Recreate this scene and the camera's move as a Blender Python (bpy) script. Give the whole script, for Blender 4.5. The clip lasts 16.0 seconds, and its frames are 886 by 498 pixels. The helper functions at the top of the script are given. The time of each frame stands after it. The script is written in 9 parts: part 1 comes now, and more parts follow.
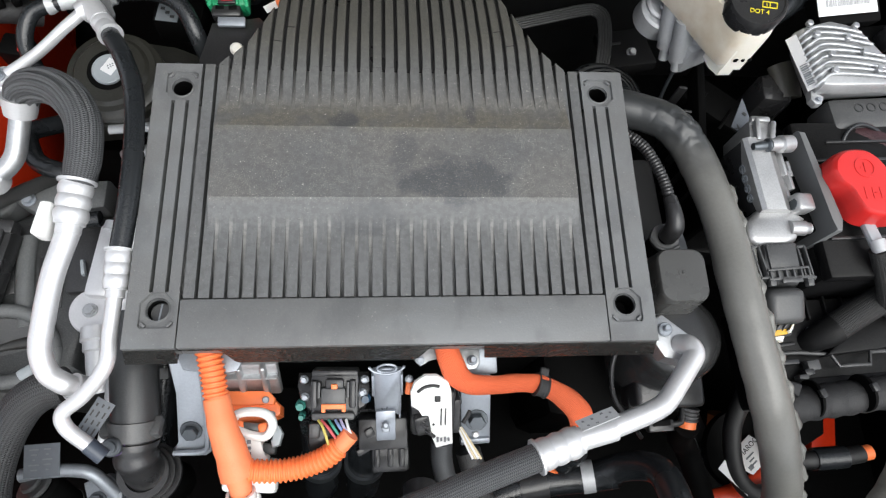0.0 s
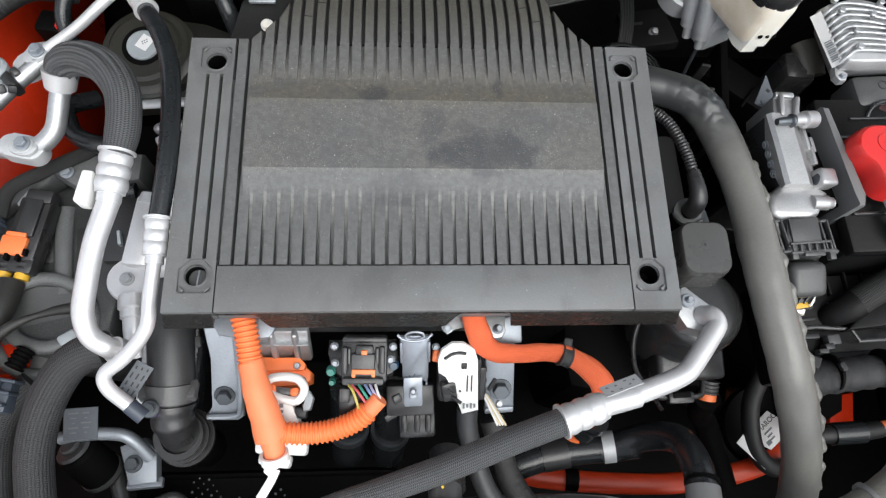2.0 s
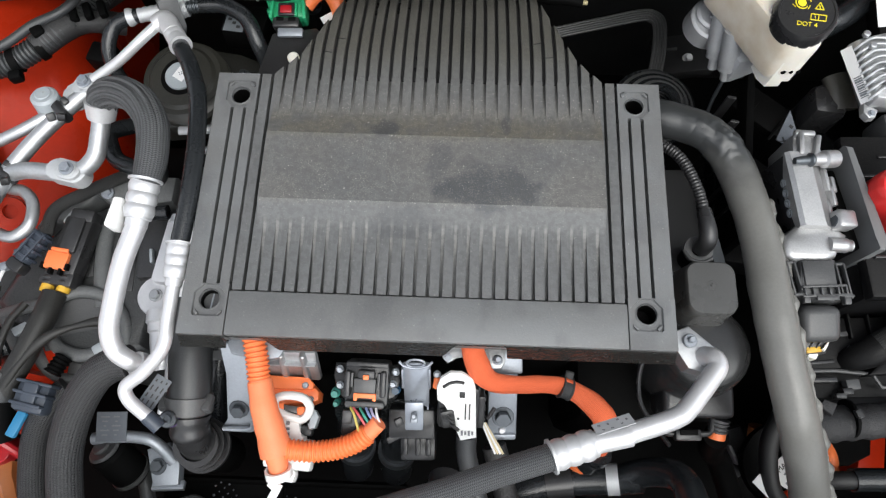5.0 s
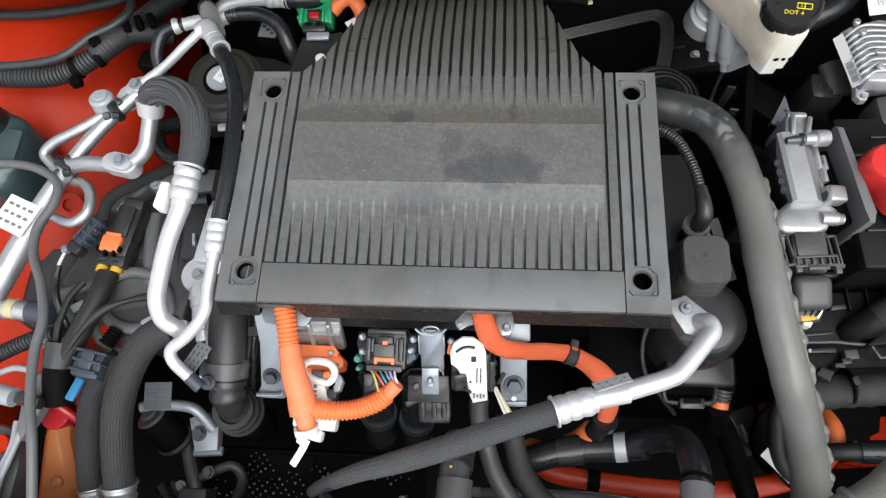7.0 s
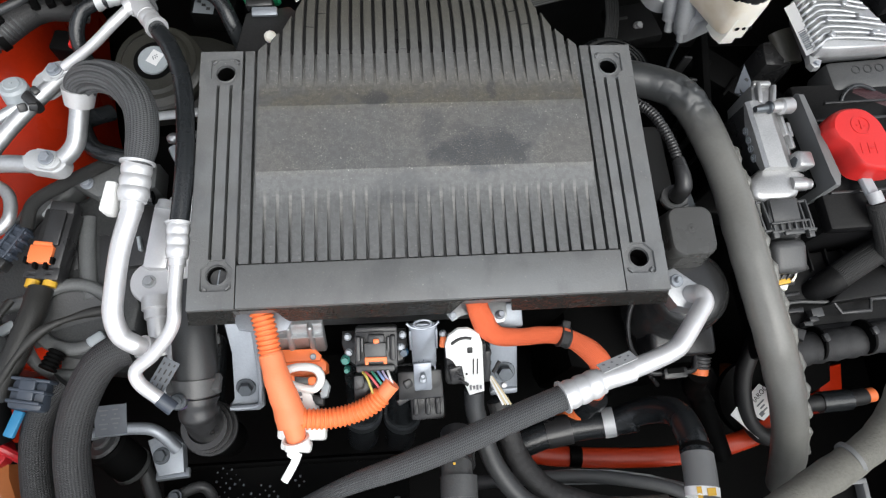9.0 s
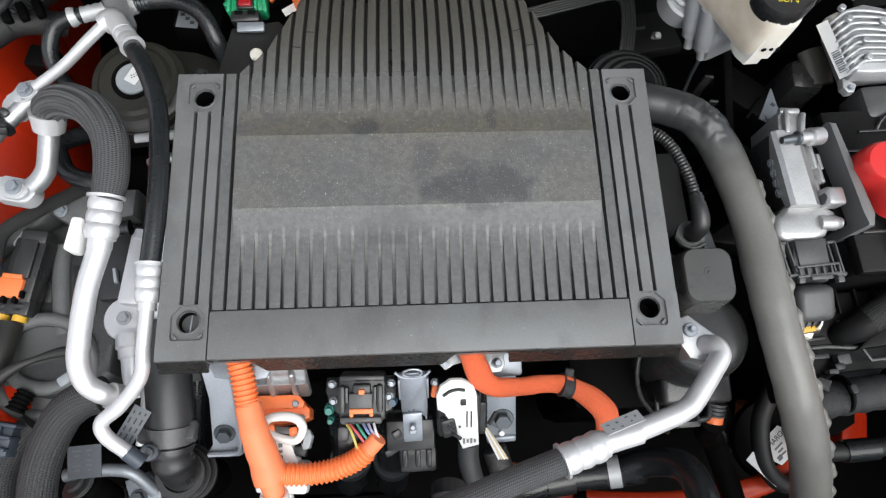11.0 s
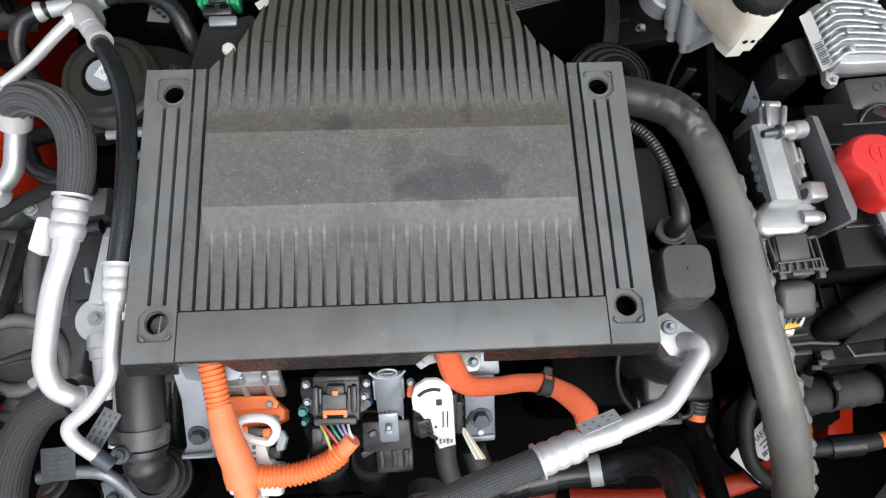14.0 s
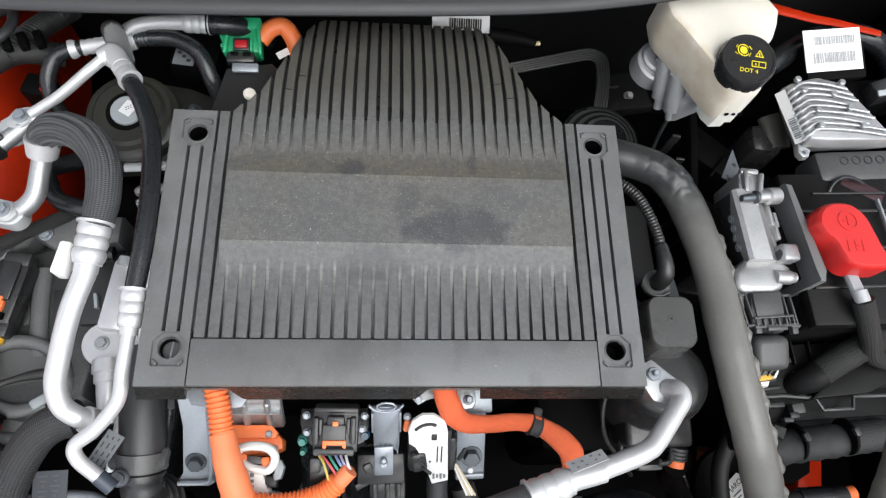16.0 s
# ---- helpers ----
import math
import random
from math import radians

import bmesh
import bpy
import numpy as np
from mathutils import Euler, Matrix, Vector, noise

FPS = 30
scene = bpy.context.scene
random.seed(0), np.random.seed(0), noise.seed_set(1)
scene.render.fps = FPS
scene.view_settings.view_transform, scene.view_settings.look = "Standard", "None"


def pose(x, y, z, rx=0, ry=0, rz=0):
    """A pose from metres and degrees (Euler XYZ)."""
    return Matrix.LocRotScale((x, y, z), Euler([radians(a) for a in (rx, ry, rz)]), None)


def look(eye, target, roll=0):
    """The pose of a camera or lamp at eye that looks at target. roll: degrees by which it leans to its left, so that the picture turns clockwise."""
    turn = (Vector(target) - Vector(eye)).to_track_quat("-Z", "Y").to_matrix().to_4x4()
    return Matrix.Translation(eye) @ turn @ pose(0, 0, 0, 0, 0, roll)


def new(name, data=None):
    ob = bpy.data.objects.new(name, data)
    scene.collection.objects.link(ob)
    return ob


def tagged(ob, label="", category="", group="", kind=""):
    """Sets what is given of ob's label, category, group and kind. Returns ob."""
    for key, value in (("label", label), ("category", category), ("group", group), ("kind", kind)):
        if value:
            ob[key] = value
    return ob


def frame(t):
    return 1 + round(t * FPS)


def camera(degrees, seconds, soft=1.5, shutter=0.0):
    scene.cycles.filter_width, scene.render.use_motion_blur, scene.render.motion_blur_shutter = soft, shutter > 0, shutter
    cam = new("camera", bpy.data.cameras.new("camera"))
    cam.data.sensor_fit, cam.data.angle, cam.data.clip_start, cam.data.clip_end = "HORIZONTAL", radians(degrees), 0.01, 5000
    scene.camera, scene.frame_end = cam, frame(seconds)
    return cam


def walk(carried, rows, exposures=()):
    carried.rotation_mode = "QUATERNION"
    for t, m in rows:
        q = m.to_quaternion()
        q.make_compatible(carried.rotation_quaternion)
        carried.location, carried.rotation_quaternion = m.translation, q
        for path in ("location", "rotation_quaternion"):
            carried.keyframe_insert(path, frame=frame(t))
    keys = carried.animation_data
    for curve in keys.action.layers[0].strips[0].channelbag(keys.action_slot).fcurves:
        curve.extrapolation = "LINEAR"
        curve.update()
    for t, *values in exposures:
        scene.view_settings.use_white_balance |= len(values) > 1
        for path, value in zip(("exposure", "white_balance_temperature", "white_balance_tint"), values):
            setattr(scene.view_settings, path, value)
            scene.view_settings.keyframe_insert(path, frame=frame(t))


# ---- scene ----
cam = camera(68.1, 16.0, soft=1.25)
PATH = [
    (0, (-0.0130, -0.1341, 1.2992), (0.1453, 0.4386, -0.3252), 14.3),
    (0.5, (-0.0294, -0.1436, 1.3087), (0.1410, 0.4533, -0.3062), 15.5),
    (1, (-0.0346, -0.1566, 1.3148), (0.1280, 0.4489, -0.2976), 14.2),
    (1.5, (-0.0389, -0.1600, 1.3131), (0.0813, 0.4463, -0.3027), 11.5),
    (2, (-0.0277, -0.1540, 1.3053), (0.0986, 0.3936, -0.3304), 12.3),
    (2.5, (-0.0182, -0.1626, 1.3079), (0.0510, 0.3538, -0.3417), 9.2),
    (3, (-0.0069, -0.1505, 1.3139), (-0.0216, 0.3581, -0.3399), 3.9),
    (3.5, (-0.0026, -0.1332, 1.3122), (-0.0623, 0.4204, -0.3261), -0.2),
    (4, (0.0026, -0.1263, 1.3036), (0.0061, 0.4161, -0.3391), 4.4),
    (4.2, (0.0061, -0.1211, 1.3113), (0.0000, 0.4221, -0.3304), 2.2),
    (6.3, (0.0433, -0.1721, 1.3641), (-0.0251, 0.4463, -0.2500), -4.4),
    (6.5, (0.0389, -0.1765, 1.3728), (-0.0580, 0.4610, -0.2318), -6.6),
    (7, (0.0510, -0.1912, 1.3710), (-0.0813, 0.4031, -0.2483), -10.4),
    (7.5, (0.0657, -0.2050, 1.3598), (-0.0848, 0.3226, -0.2803), -14.6),
    (8, (0.0510, -0.1964, 1.3693), (0.0009, 0.3780, -0.2621), -3.6),
    (8.5, (-0.0017, -0.1842, 1.3529), (0.0441, 0.3694, -0.2863), 4.3),
    (9, (-0.0346, -0.1687, 1.3416), (0.0951, 0.3668, -0.2984), 10.6),
    (9.2, (-0.0355, -0.1609, 1.3425), (0.1220, 0.3797, -0.2932), 12.5),
    (11.3, (-0.0017, -0.1047, 1.2958), (0.0822, 0.3780, -0.3633), 8),
    (11.5, (0.0035, -0.1021, 1.2880), (0.1081, 0.3529, -0.3780), 10.3),
    (12, (0.0078, -0.0761, 1.2880), (0.1877, 0.4256, -0.3572), 15.7),
    (12.5, (-0.0017, -0.0848, 1.2811), (0.1609, 0.3815, -0.3771), 16.1),
    (13, (0.0138, -0.0926, 1.2802), (0.1557, 0.3425, -0.3884), 14.2),
    (13.5, (0.0121, -0.0986, 1.2966), (0.0874, 0.3832, -0.3633), 7.1),
    (14, (0.0112, -0.1012, 1.3036), (0.1047, 0.3867, -0.3538), 8.5),
    (14.5, (-0.0026, -0.1081, 1.2984), (0.1410, 0.3884, -0.3521), 13.3),
    (15, (-0.0164, -0.1021, 1.2966), (0.1713, 0.4316, -0.3382), 17.9),
    (15.5, (-0.0285, -0.1142, 1.3087), (0.1912, 0.4636, -0.3071), 19.7),
    (16, (-0.0164, -0.1185, 1.3330), (0.1436, 0.4930, -0.2777), 14.8),
]
walk(cam, [(t, look(eye, target, roll)) for t, eye, target, roll in PATH], exposures=[(0.0, 0.86), (2.0, 0.80), (4.0, 0.77), (16.0, 0.78)])

# ---- light ----
world = bpy.data.worlds.new("overcast_sky")
scene.world = world
world.use_nodes = True
wn = world.node_tree.nodes
sky = wn.new("ShaderNodeTexSky")
sky.sky_type, sky.sun_disc = "NISHITA", False
sky.sun_elevation, sky.sun_rotation = radians(62), radians(170)
sky.air_density, sky.dust_density, sky.ozone_density = 1.0, 2.0, 1.0
wn["Background"].inputs["Strength"].default_value = 0.15
grey = wn.new("ShaderNodeHueSaturation")  # cloud cover takes most of the blue out
grey.inputs["Saturation"].default_value = 0.3
world.node_tree.links.new(sky.outputs[0], grey.inputs["Color"])
world.node_tree.links.new(grey.outputs[0], wn["Background"].inputs[0])
sun = new("overcast_sun", bpy.data.lights.new("overcast_sun", "SUN"))
sun.data.energy, sun.data.angle, sun.data.color = 1.5, radians(60), (0.965, 0.985, 0.95)
sun.matrix_world = look((1.0, -1.3, 3.2), (0, 0.0, 0.8))


# ---- materials ----
def material(name, color, rough=0.5, metal=0.0, vary=0.25, grain=400.0, bump=0.15, coarse=18.0, dust=0.0,
             dust_color=(0.16, 0.15, 0.13), coat=0.0, spec=0.5, sub=0.0, relief=0.0006):
    """A node material with colour variation at two scales, fine relief and a thin film of dust on faces that look up."""
    mat = bpy.data.materials.new(name)
    mat.use_nodes = True
    nt = mat.node_tree
    n, link = nt.nodes, nt.links.new
    b = n["Principled BSDF"]
    tc = n.new("ShaderNodeTexCoord")
    fine, big = n.new("ShaderNodeTexNoise"), n.new("ShaderNodeTexNoise")
    fine.inputs["Scale"].default_value, fine.inputs["Detail"].default_value = grain, 3.0
    big.inputs["Scale"].default_value, big.inputs["Detail"].default_value = coarse, 5.0
    for x in (fine, big):
        link(tc.outputs["Object"], x.inputs["Vector"])
    mix = n.new("ShaderNodeMix")
    mix.data_type, mix.blend_type = "RGBA", "MIX"
    mix.inputs["A"].default_value = (*[c * (1 - vary) for c in color], 1)
    mix.inputs["B"].default_value = (*[min(1, c * (1 + vary)) for c in color], 1)
    add = n.new("ShaderNodeMath")
    add.operation = "MULTIPLY_ADD"
    add.inputs[1].default_value, add.inputs[2].default_value = 0.4, 0.0
    link(fine.outputs["Fac"], add.inputs[0])
    tot = n.new("ShaderNodeMath")
    tot.operation = "MULTIPLY_ADD"
    tot.inputs[1].default_value = 0.6
    link(big.outputs["Fac"], tot.inputs[0])
    link(add.outputs[0], tot.inputs[2])
    link(tot.outputs[0], mix.inputs["Factor"])
    out = mix.outputs["Result"]
    if dust:
        speck = n.new("ShaderNodeTexNoise")
        speck.inputs["Scale"].default_value, speck.inputs["Detail"].default_value = 900.0, 2.0
        link(tc.outputs["Object"], speck.inputs["Vector"])
        ramp = n.new("ShaderNodeMapRange")
        ramp.inputs["From Min"].default_value, ramp.inputs["From Max"].default_value = 0.45, 0.75
        ramp.inputs["To Max"].default_value = dust
        link(speck.outputs["Fac"], ramp.inputs["Value"])
        geo, sep = n.new("ShaderNodeNewGeometry"), n.new("ShaderNodeSeparateXYZ")
        link(geo.outputs["Normal"], sep.inputs[0])
        up = n.new("ShaderNodeMath")
        up.operation, up.use_clamp = "MULTIPLY", True
        link(sep.outputs["Z"], up.inputs[0])
        link(ramp.outputs[0], up.inputs[1])
        dm = n.new("ShaderNodeMix")
        dm.data_type = "RGBA"
        dm.inputs["B"].default_value = (*dust_color, 1)
        link(up.outputs[0], dm.inputs["Factor"])
        link(out, dm.inputs["A"])
        out = dm.outputs["Result"]
    link(out, b.inputs["Base Color"])
    rr = n.new("ShaderNodeMapRange")
    rr.inputs["To Min"].default_value, rr.inputs["To Max"].default_value = max(0.02, rough - 0.12), min(1, rough + 0.12)
    link(big.outputs["Fac"], rr.inputs["Value"])
    link(rr.outputs[0], b.inputs["Roughness"])
    b.inputs["Metallic"].default_value = metal
    b.inputs["Specular IOR Level"].default_value = spec
    b.inputs["Coat Weight"].default_value = coat
    if sub:
        b.inputs["Subsurface Weight"].default_value = sub
        b.inputs["Subsurface Radius"].default_value = (0.02, 0.015, 0.008)
        b.inputs["Subsurface Scale"].default_value = 0.3
    if bump:
        bp = n.new("ShaderNodeBump")
        bp.inputs["Strength"].default_value, bp.inputs["Distance"].default_value = bump, relief
        link(fine.outputs["Fac"], bp.inputs["Height"])
        link(bp.outputs[0], b.inputs["Normal"])
    return mat


def braid_material(name, color, light, around=28.0, along=420.0, rough=0.55):
    """Woven sleeve: crossing threads laid out round and along the hose."""
    mat = material(name, color, rough, vary=0.2, bump=0.0)
    nt = mat.node_tree
    n, link = nt.nodes, nt.links.new
    b = n["Principled BSDF"]
    uv, sep = n.new("ShaderNodeUVMap"), n.new("ShaderNodeSeparateXYZ")
    link(uv.outputs[0], sep.inputs[0])

    def calc(op, a, c, d=0.0):
        x = n.new("ShaderNodeMath")
        x.operation = op
        for sock, val in zip(x.inputs, (a, c, d)):
            if isinstance(val, float):
                sock.default_value = val
            else:
                link(val, sock)
        return x.outputs[0]

    # columns of chevrons: the threads lean one way and the other by turns
    zigzag = calc("PINGPONG", calc("MULTIPLY", sep.outputs[0], float(around)), 1.0)
    thread = calc("SINE", calc("MULTIPLY_ADD", sep.outputs[1], along * 6.0, calc("MULTIPLY", zigzag, 5.0)), 0.0)
    column = calc("SINE", calc("MULTIPLY", zigzag, math.pi), 0.0)
    sums = n.new("ShaderNodeMath")
    sums.operation = "MULTIPLY_ADD"
    sums.inputs[1].default_value = 1.3
    link(column, sums.inputs[0])
    link(thread, sums.inputs[2])
    rng = n.new("ShaderNodeMapRange")
    rng.inputs["From Min"].default_value, rng.inputs["From Max"].default_value = -0.6, 2.1
    link(sums.outputs[0], rng.inputs["Value"])
    mix = n.new("ShaderNodeMix")
    mix.data_type = "RGBA"
    mix.inputs["A"].default_value, mix.inputs["B"].default_value = (*color, 1), (*light, 1)
    link(rng.outputs[0], mix.inputs["Factor"])
    link(mix.outputs["Result"], b.inputs["Base Color"])
    bp = n.new("ShaderNodeBump")
    bp.inputs["Strength"].default_value, bp.inputs["Distance"].default_value = 0.7, 0.0012
    link(rng.outputs[0], bp.inputs["Height"])
    link(bp.outputs[0], b.inputs["Normal"])
    return mat


def smudged_cover_material():
    """Plain moulded plastic: fine grain, soft wiped smears, and a few loose pale grit specks."""
    mat = material("cover_plastic", (0.126, 0.127, 0.126), 0.45, vary=0.24, grain=620, bump=0.55, coarse=9, relief=0.0005)
    n, link = mat.node_tree.nodes, mat.node_tree.links.new
    b = n["Principled BSDF"]
    col = b.inputs["Base Color"].links[0].from_socket
    tc = n.new("ShaderNodeTexCoord")
    for scale, detail, lo, hi, share, tint, size in (
            (11.0, 6.0, 0.44, 0.66, 0.60, (0.152, 0.159, 0.163), (1.0, 2.2, 1.0)),
            (34.0, 7.0, 0.50, 0.66, 0.40, (0.075, 0.077, 0.08), (1.0, 0.6, 1.0)),
            (650.0, 1.0, 0.755, 0.79, 0.6, (0.40, 0.39, 0.36), (1.0, 1.0, 1.0)),
            (1400.0, 1.0, 0.68, 0.74, 0.35, (0.30, 0.295, 0.28), (1.0, 1.0, 1.0))):
        stretch, ns, rng, mix = n.new("ShaderNodeMapping"), n.new("ShaderNodeTexNoise"), n.new("ShaderNodeMapRange"), n.new("ShaderNodeMix")
        stretch.inputs["Scale"].default_value = size
        link(tc.outputs["Object"], stretch.inputs["Vector"])
        link(stretch.outputs[0], ns.inputs["Vector"])
        ns.inputs["Scale"].default_value, ns.inputs["Detail"].default_value = scale, detail
        rng.interpolation_type = "SMOOTHSTEP"
        for key, val in zip(("From Min", "From Max", "To Max"), (lo, hi, share)):
            rng.inputs[key].default_value = val
        link(ns.outputs["Fac"], rng.inputs["Value"])
        mix.data_type = "RGBA"
        mix.inputs["B"].default_value = (*tint, 1)
        link(rng.outputs["Result"], mix.inputs["Factor"])
        link(col, mix.inputs["A"])
        col = mix.outputs["Result"]
    link(col, b.inputs["Base Color"])
    return mat


def dusty_cover_material():
    """Grained plastic under settled road dust: pale specks, a brown band along the rear crease, and wiped dark patches."""
    mat = material("dusty_cover_plastic", (0.107, 0.109, 0.11), 0.52, vary=0.25, grain=1500, bump=0.35)
    nt = mat.node_tree
    n, link = nt.nodes, nt.links.new
    b = n["Principled BSDF"]
    base = b.inputs["Base Color"].links[0].from_socket
    tc = n.new("ShaderNodeTexCoord")

    def noise_tex(scale, detail=3.0):
        x = n.new("ShaderNodeTexNoise")
        x.inputs["Scale"].default_value, x.inputs["Detail"].default_value = scale, detail
        link(tc.outputs["Object"], x.inputs["Vector"])
        return x.outputs["Fac"]

    def span(v, a, c, lo=0.0, hi=1.0):
        x = n.new("ShaderNodeMapRange")
        x.interpolation_type = "SMOOTHSTEP"
        for key, val in zip(("From Min", "From Max", "To Min", "To Max"), (a, c, lo, hi)):
            x.inputs[key].default_value = val
        link(v, x.inputs["Value"])
        return x.outputs["Result"]

    def calc(op, a, c):
        x = n.new("ShaderNodeMath")
        x.operation = op
        for sock, val in zip(x.inputs, (a, c)):
            if isinstance(val, float):
                sock.default_value = val
            else:
                link(val, sock)
        return x.outputs[0]

    def over(under, colour, fac):
        x = n.new("ShaderNodeMix")
        x.data_type = "RGBA"
        x.inputs["B"].default_value = (*colour, 1)
        link(fac, x.inputs["Factor"])
        link(under, x.inputs["A"])
        return x.outputs["Result"]

    sep = n.new("ShaderNodeSeparateXYZ")
    link(tc.outputs["Object"], sep.inputs[0])
    x, y = sep.outputs["X"], sep.outputs["Y"]
    cloud, mid, fine = noise_tex(14.0, 6.0), noise_tex(60.0, 4.0), noise_tex(1300.0, 1.0)
    inside = calc("MULTIPLY", span(x, -0.1585, -0.1565), span(x, 0.1585, 0.1565))
    # dust drawn out along the ribs
    stretch = n.new("ShaderNodeMapping")
    stretch.inputs["Scale"].default_value = (420.0, 30.0, 30.0)
    link(tc.outputs["Object"], stretch.inputs["Vector"])
    strand = n.new("ShaderNodeTexNoise")
    strand.inputs["Scale"].default_value, strand.inputs["Detail"].default_value = 1.0, 3.0
    link(stretch.outputs[0], strand.inputs["Vector"])
    groove = span(calc("COSINE", calc("MULTIPLY", x, 2 * math.pi / (0.01335 * 0.865)), 0.0), 0.45, 0.95)
    streak = calc("MULTIPLY", calc("ADD", calc("MULTIPLY", span(strand.outputs["Fac"], 0.5, 0.75), 0.35), calc("MULTIPLY", groove, span(mid, 0.3, 0.6, 0.5, 1.0))), calc("ADD", calc("MULTIPLY", span(y, -0.056, -0.026), span(y, -0.005, -0.016)), calc("MULTIPLY", calc("MULTIPLY", span(y, 0.088, 0.10), span(y, 0.132, 0.105)), 0.5)))
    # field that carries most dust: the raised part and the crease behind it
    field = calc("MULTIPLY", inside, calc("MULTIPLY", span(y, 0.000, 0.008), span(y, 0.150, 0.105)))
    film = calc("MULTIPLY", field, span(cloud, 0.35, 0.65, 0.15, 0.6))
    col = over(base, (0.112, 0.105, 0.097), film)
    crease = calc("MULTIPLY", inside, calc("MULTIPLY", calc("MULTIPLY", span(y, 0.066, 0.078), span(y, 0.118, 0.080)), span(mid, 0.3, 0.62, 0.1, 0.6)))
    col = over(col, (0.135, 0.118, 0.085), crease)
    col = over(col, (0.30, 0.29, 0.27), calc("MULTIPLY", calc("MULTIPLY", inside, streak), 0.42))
    # the tongue behind is browner; shade from its slope is painted in too
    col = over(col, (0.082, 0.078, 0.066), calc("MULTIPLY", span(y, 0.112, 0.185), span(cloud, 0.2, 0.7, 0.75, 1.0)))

    # wiped patches
    def patch(cx, cy, rx, ry, strength):
        dx = calc("MULTIPLY", calc("ADD", x, -cx), 1.0 / rx)
        dy = calc("MULTIPLY", calc("ADD", y, -cy), 1.0 / ry)
        d = calc("ADD", calc("ADD", calc("MULTIPLY", dx, dx), calc("MULTIPLY", dy, dy)), calc("ADD", calc("MULTIPLY", calc("ADD", mid, -0.5), 3.0), calc("MULTIPLY", calc("ADD", cloud, -0.5), 3.0)))
        return span(d, 1.3, 0.35, 0.0, strength)
    for args in ((0.050, 0.022, 0.046, 0.024, 0.8), (0.030, 0.034, 0.022, 0.02, 0.5), (-0.022, -0.010, 0.030, 0.016, 0.45), (0.006, 0.050, 0.014, 0.036, 0.5), (-0.047, 0.084, 0.014, 0.009, 0.7), (0.068, 0.090, 0.006, 0.014, 0.6), (0.085, 0.045, 0.03, 0.02, 0.2), (-0.10, 0.03, 0.05, 0.02, 0.12)):
        col = over(col, (0.045, 0.048, 0.053), patch(*args))
    specks = calc("MULTIPLY", span(fine, 0.57, 0.68), calc("ADD", calc("MULTIPLY", field, 0.6), 0.16))
    col = over(col, (0.27, 0.255, 0.225), calc("MULTIPLY", specks, span(mid, 0.3, 0.7, 0.3, 1.0)))
    flecks = calc("MULTIPLY", span(noise_tex(620.0, 2.0), 0.68, 0.74), calc("ADD", calc("MULTIPLY", field, 0.7), 0.3))
    col = over(col, (0.5, 0.48, 0.43), calc("MULTIPLY", flecks, 0.8))
    soil = span(noise_tex(220.0, 5.0), 0.42, 0.62, 0.0, 0.35)
    col = over(col, (0.06, 0.06, 0.058), soil)
    rough_relief = n.new("ShaderNodeBump")
    rough_relief.inputs["Strength"].default_value, rough_relief.inputs["Distance"].default_value = 0.5, 0.0008
    link(noise_tex(380.0, 6.0), rough_relief.inputs["Height"])
    old = b.inputs["Normal"].links[0].from_socket
    link(old, rough_relief.inputs["Normal"])
    link(rough_relief.outputs[0], b.inputs["Normal"])
    link(col, b.inputs["Base Color"])
    return mat


M_COVER = smudged_cover_material()
M_COWL = material("cowl_rubber", (0.030, 0.030, 0.032), 0.5, vary=0.2, grain=900, bump=0.25)
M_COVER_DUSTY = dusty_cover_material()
M_PLASTIC = material("black_plastic", (0.020, 0.020, 0.021), 0.3, vary=0.35, grain=380, bump=0.25, dust=0.12)
# black plastic, set near zero so the deep bay's shade is in its colour
M_DARK = material("shade_black_plastic", (0.003, 0.003, 0.003), 0.6, grain=700, bump=0.2, spec=0.06)
M_CASE = material("grey_engine_plastic", (0.056, 0.057, 0.058), 0.38, vary=0.36, grain=450, bump=0.35, dust=0.16)
M_INTAKE = material("grey_intake_plastic", (0.030, 0.0315, 0.032), 0.36, vary=0.5, grain=420, bump=0.5, coarse=28, dust=0.2, dust_color=(0.2, 0.2, 0.19))
M_RIM = material("worn_grey_plastic", (0.100, 0.104, 0.105), 0.42, vary=0.35, grain=420, bump=0.4, coarse=40, dust=0.3, dust_color=(0.24, 0.24, 0.23))
M_RUBBER = material("black_rubber", (0.012, 0.0138, 0.0155), 0.26, vary=0.3, grain=600, bump=0.25, dust=0.06)
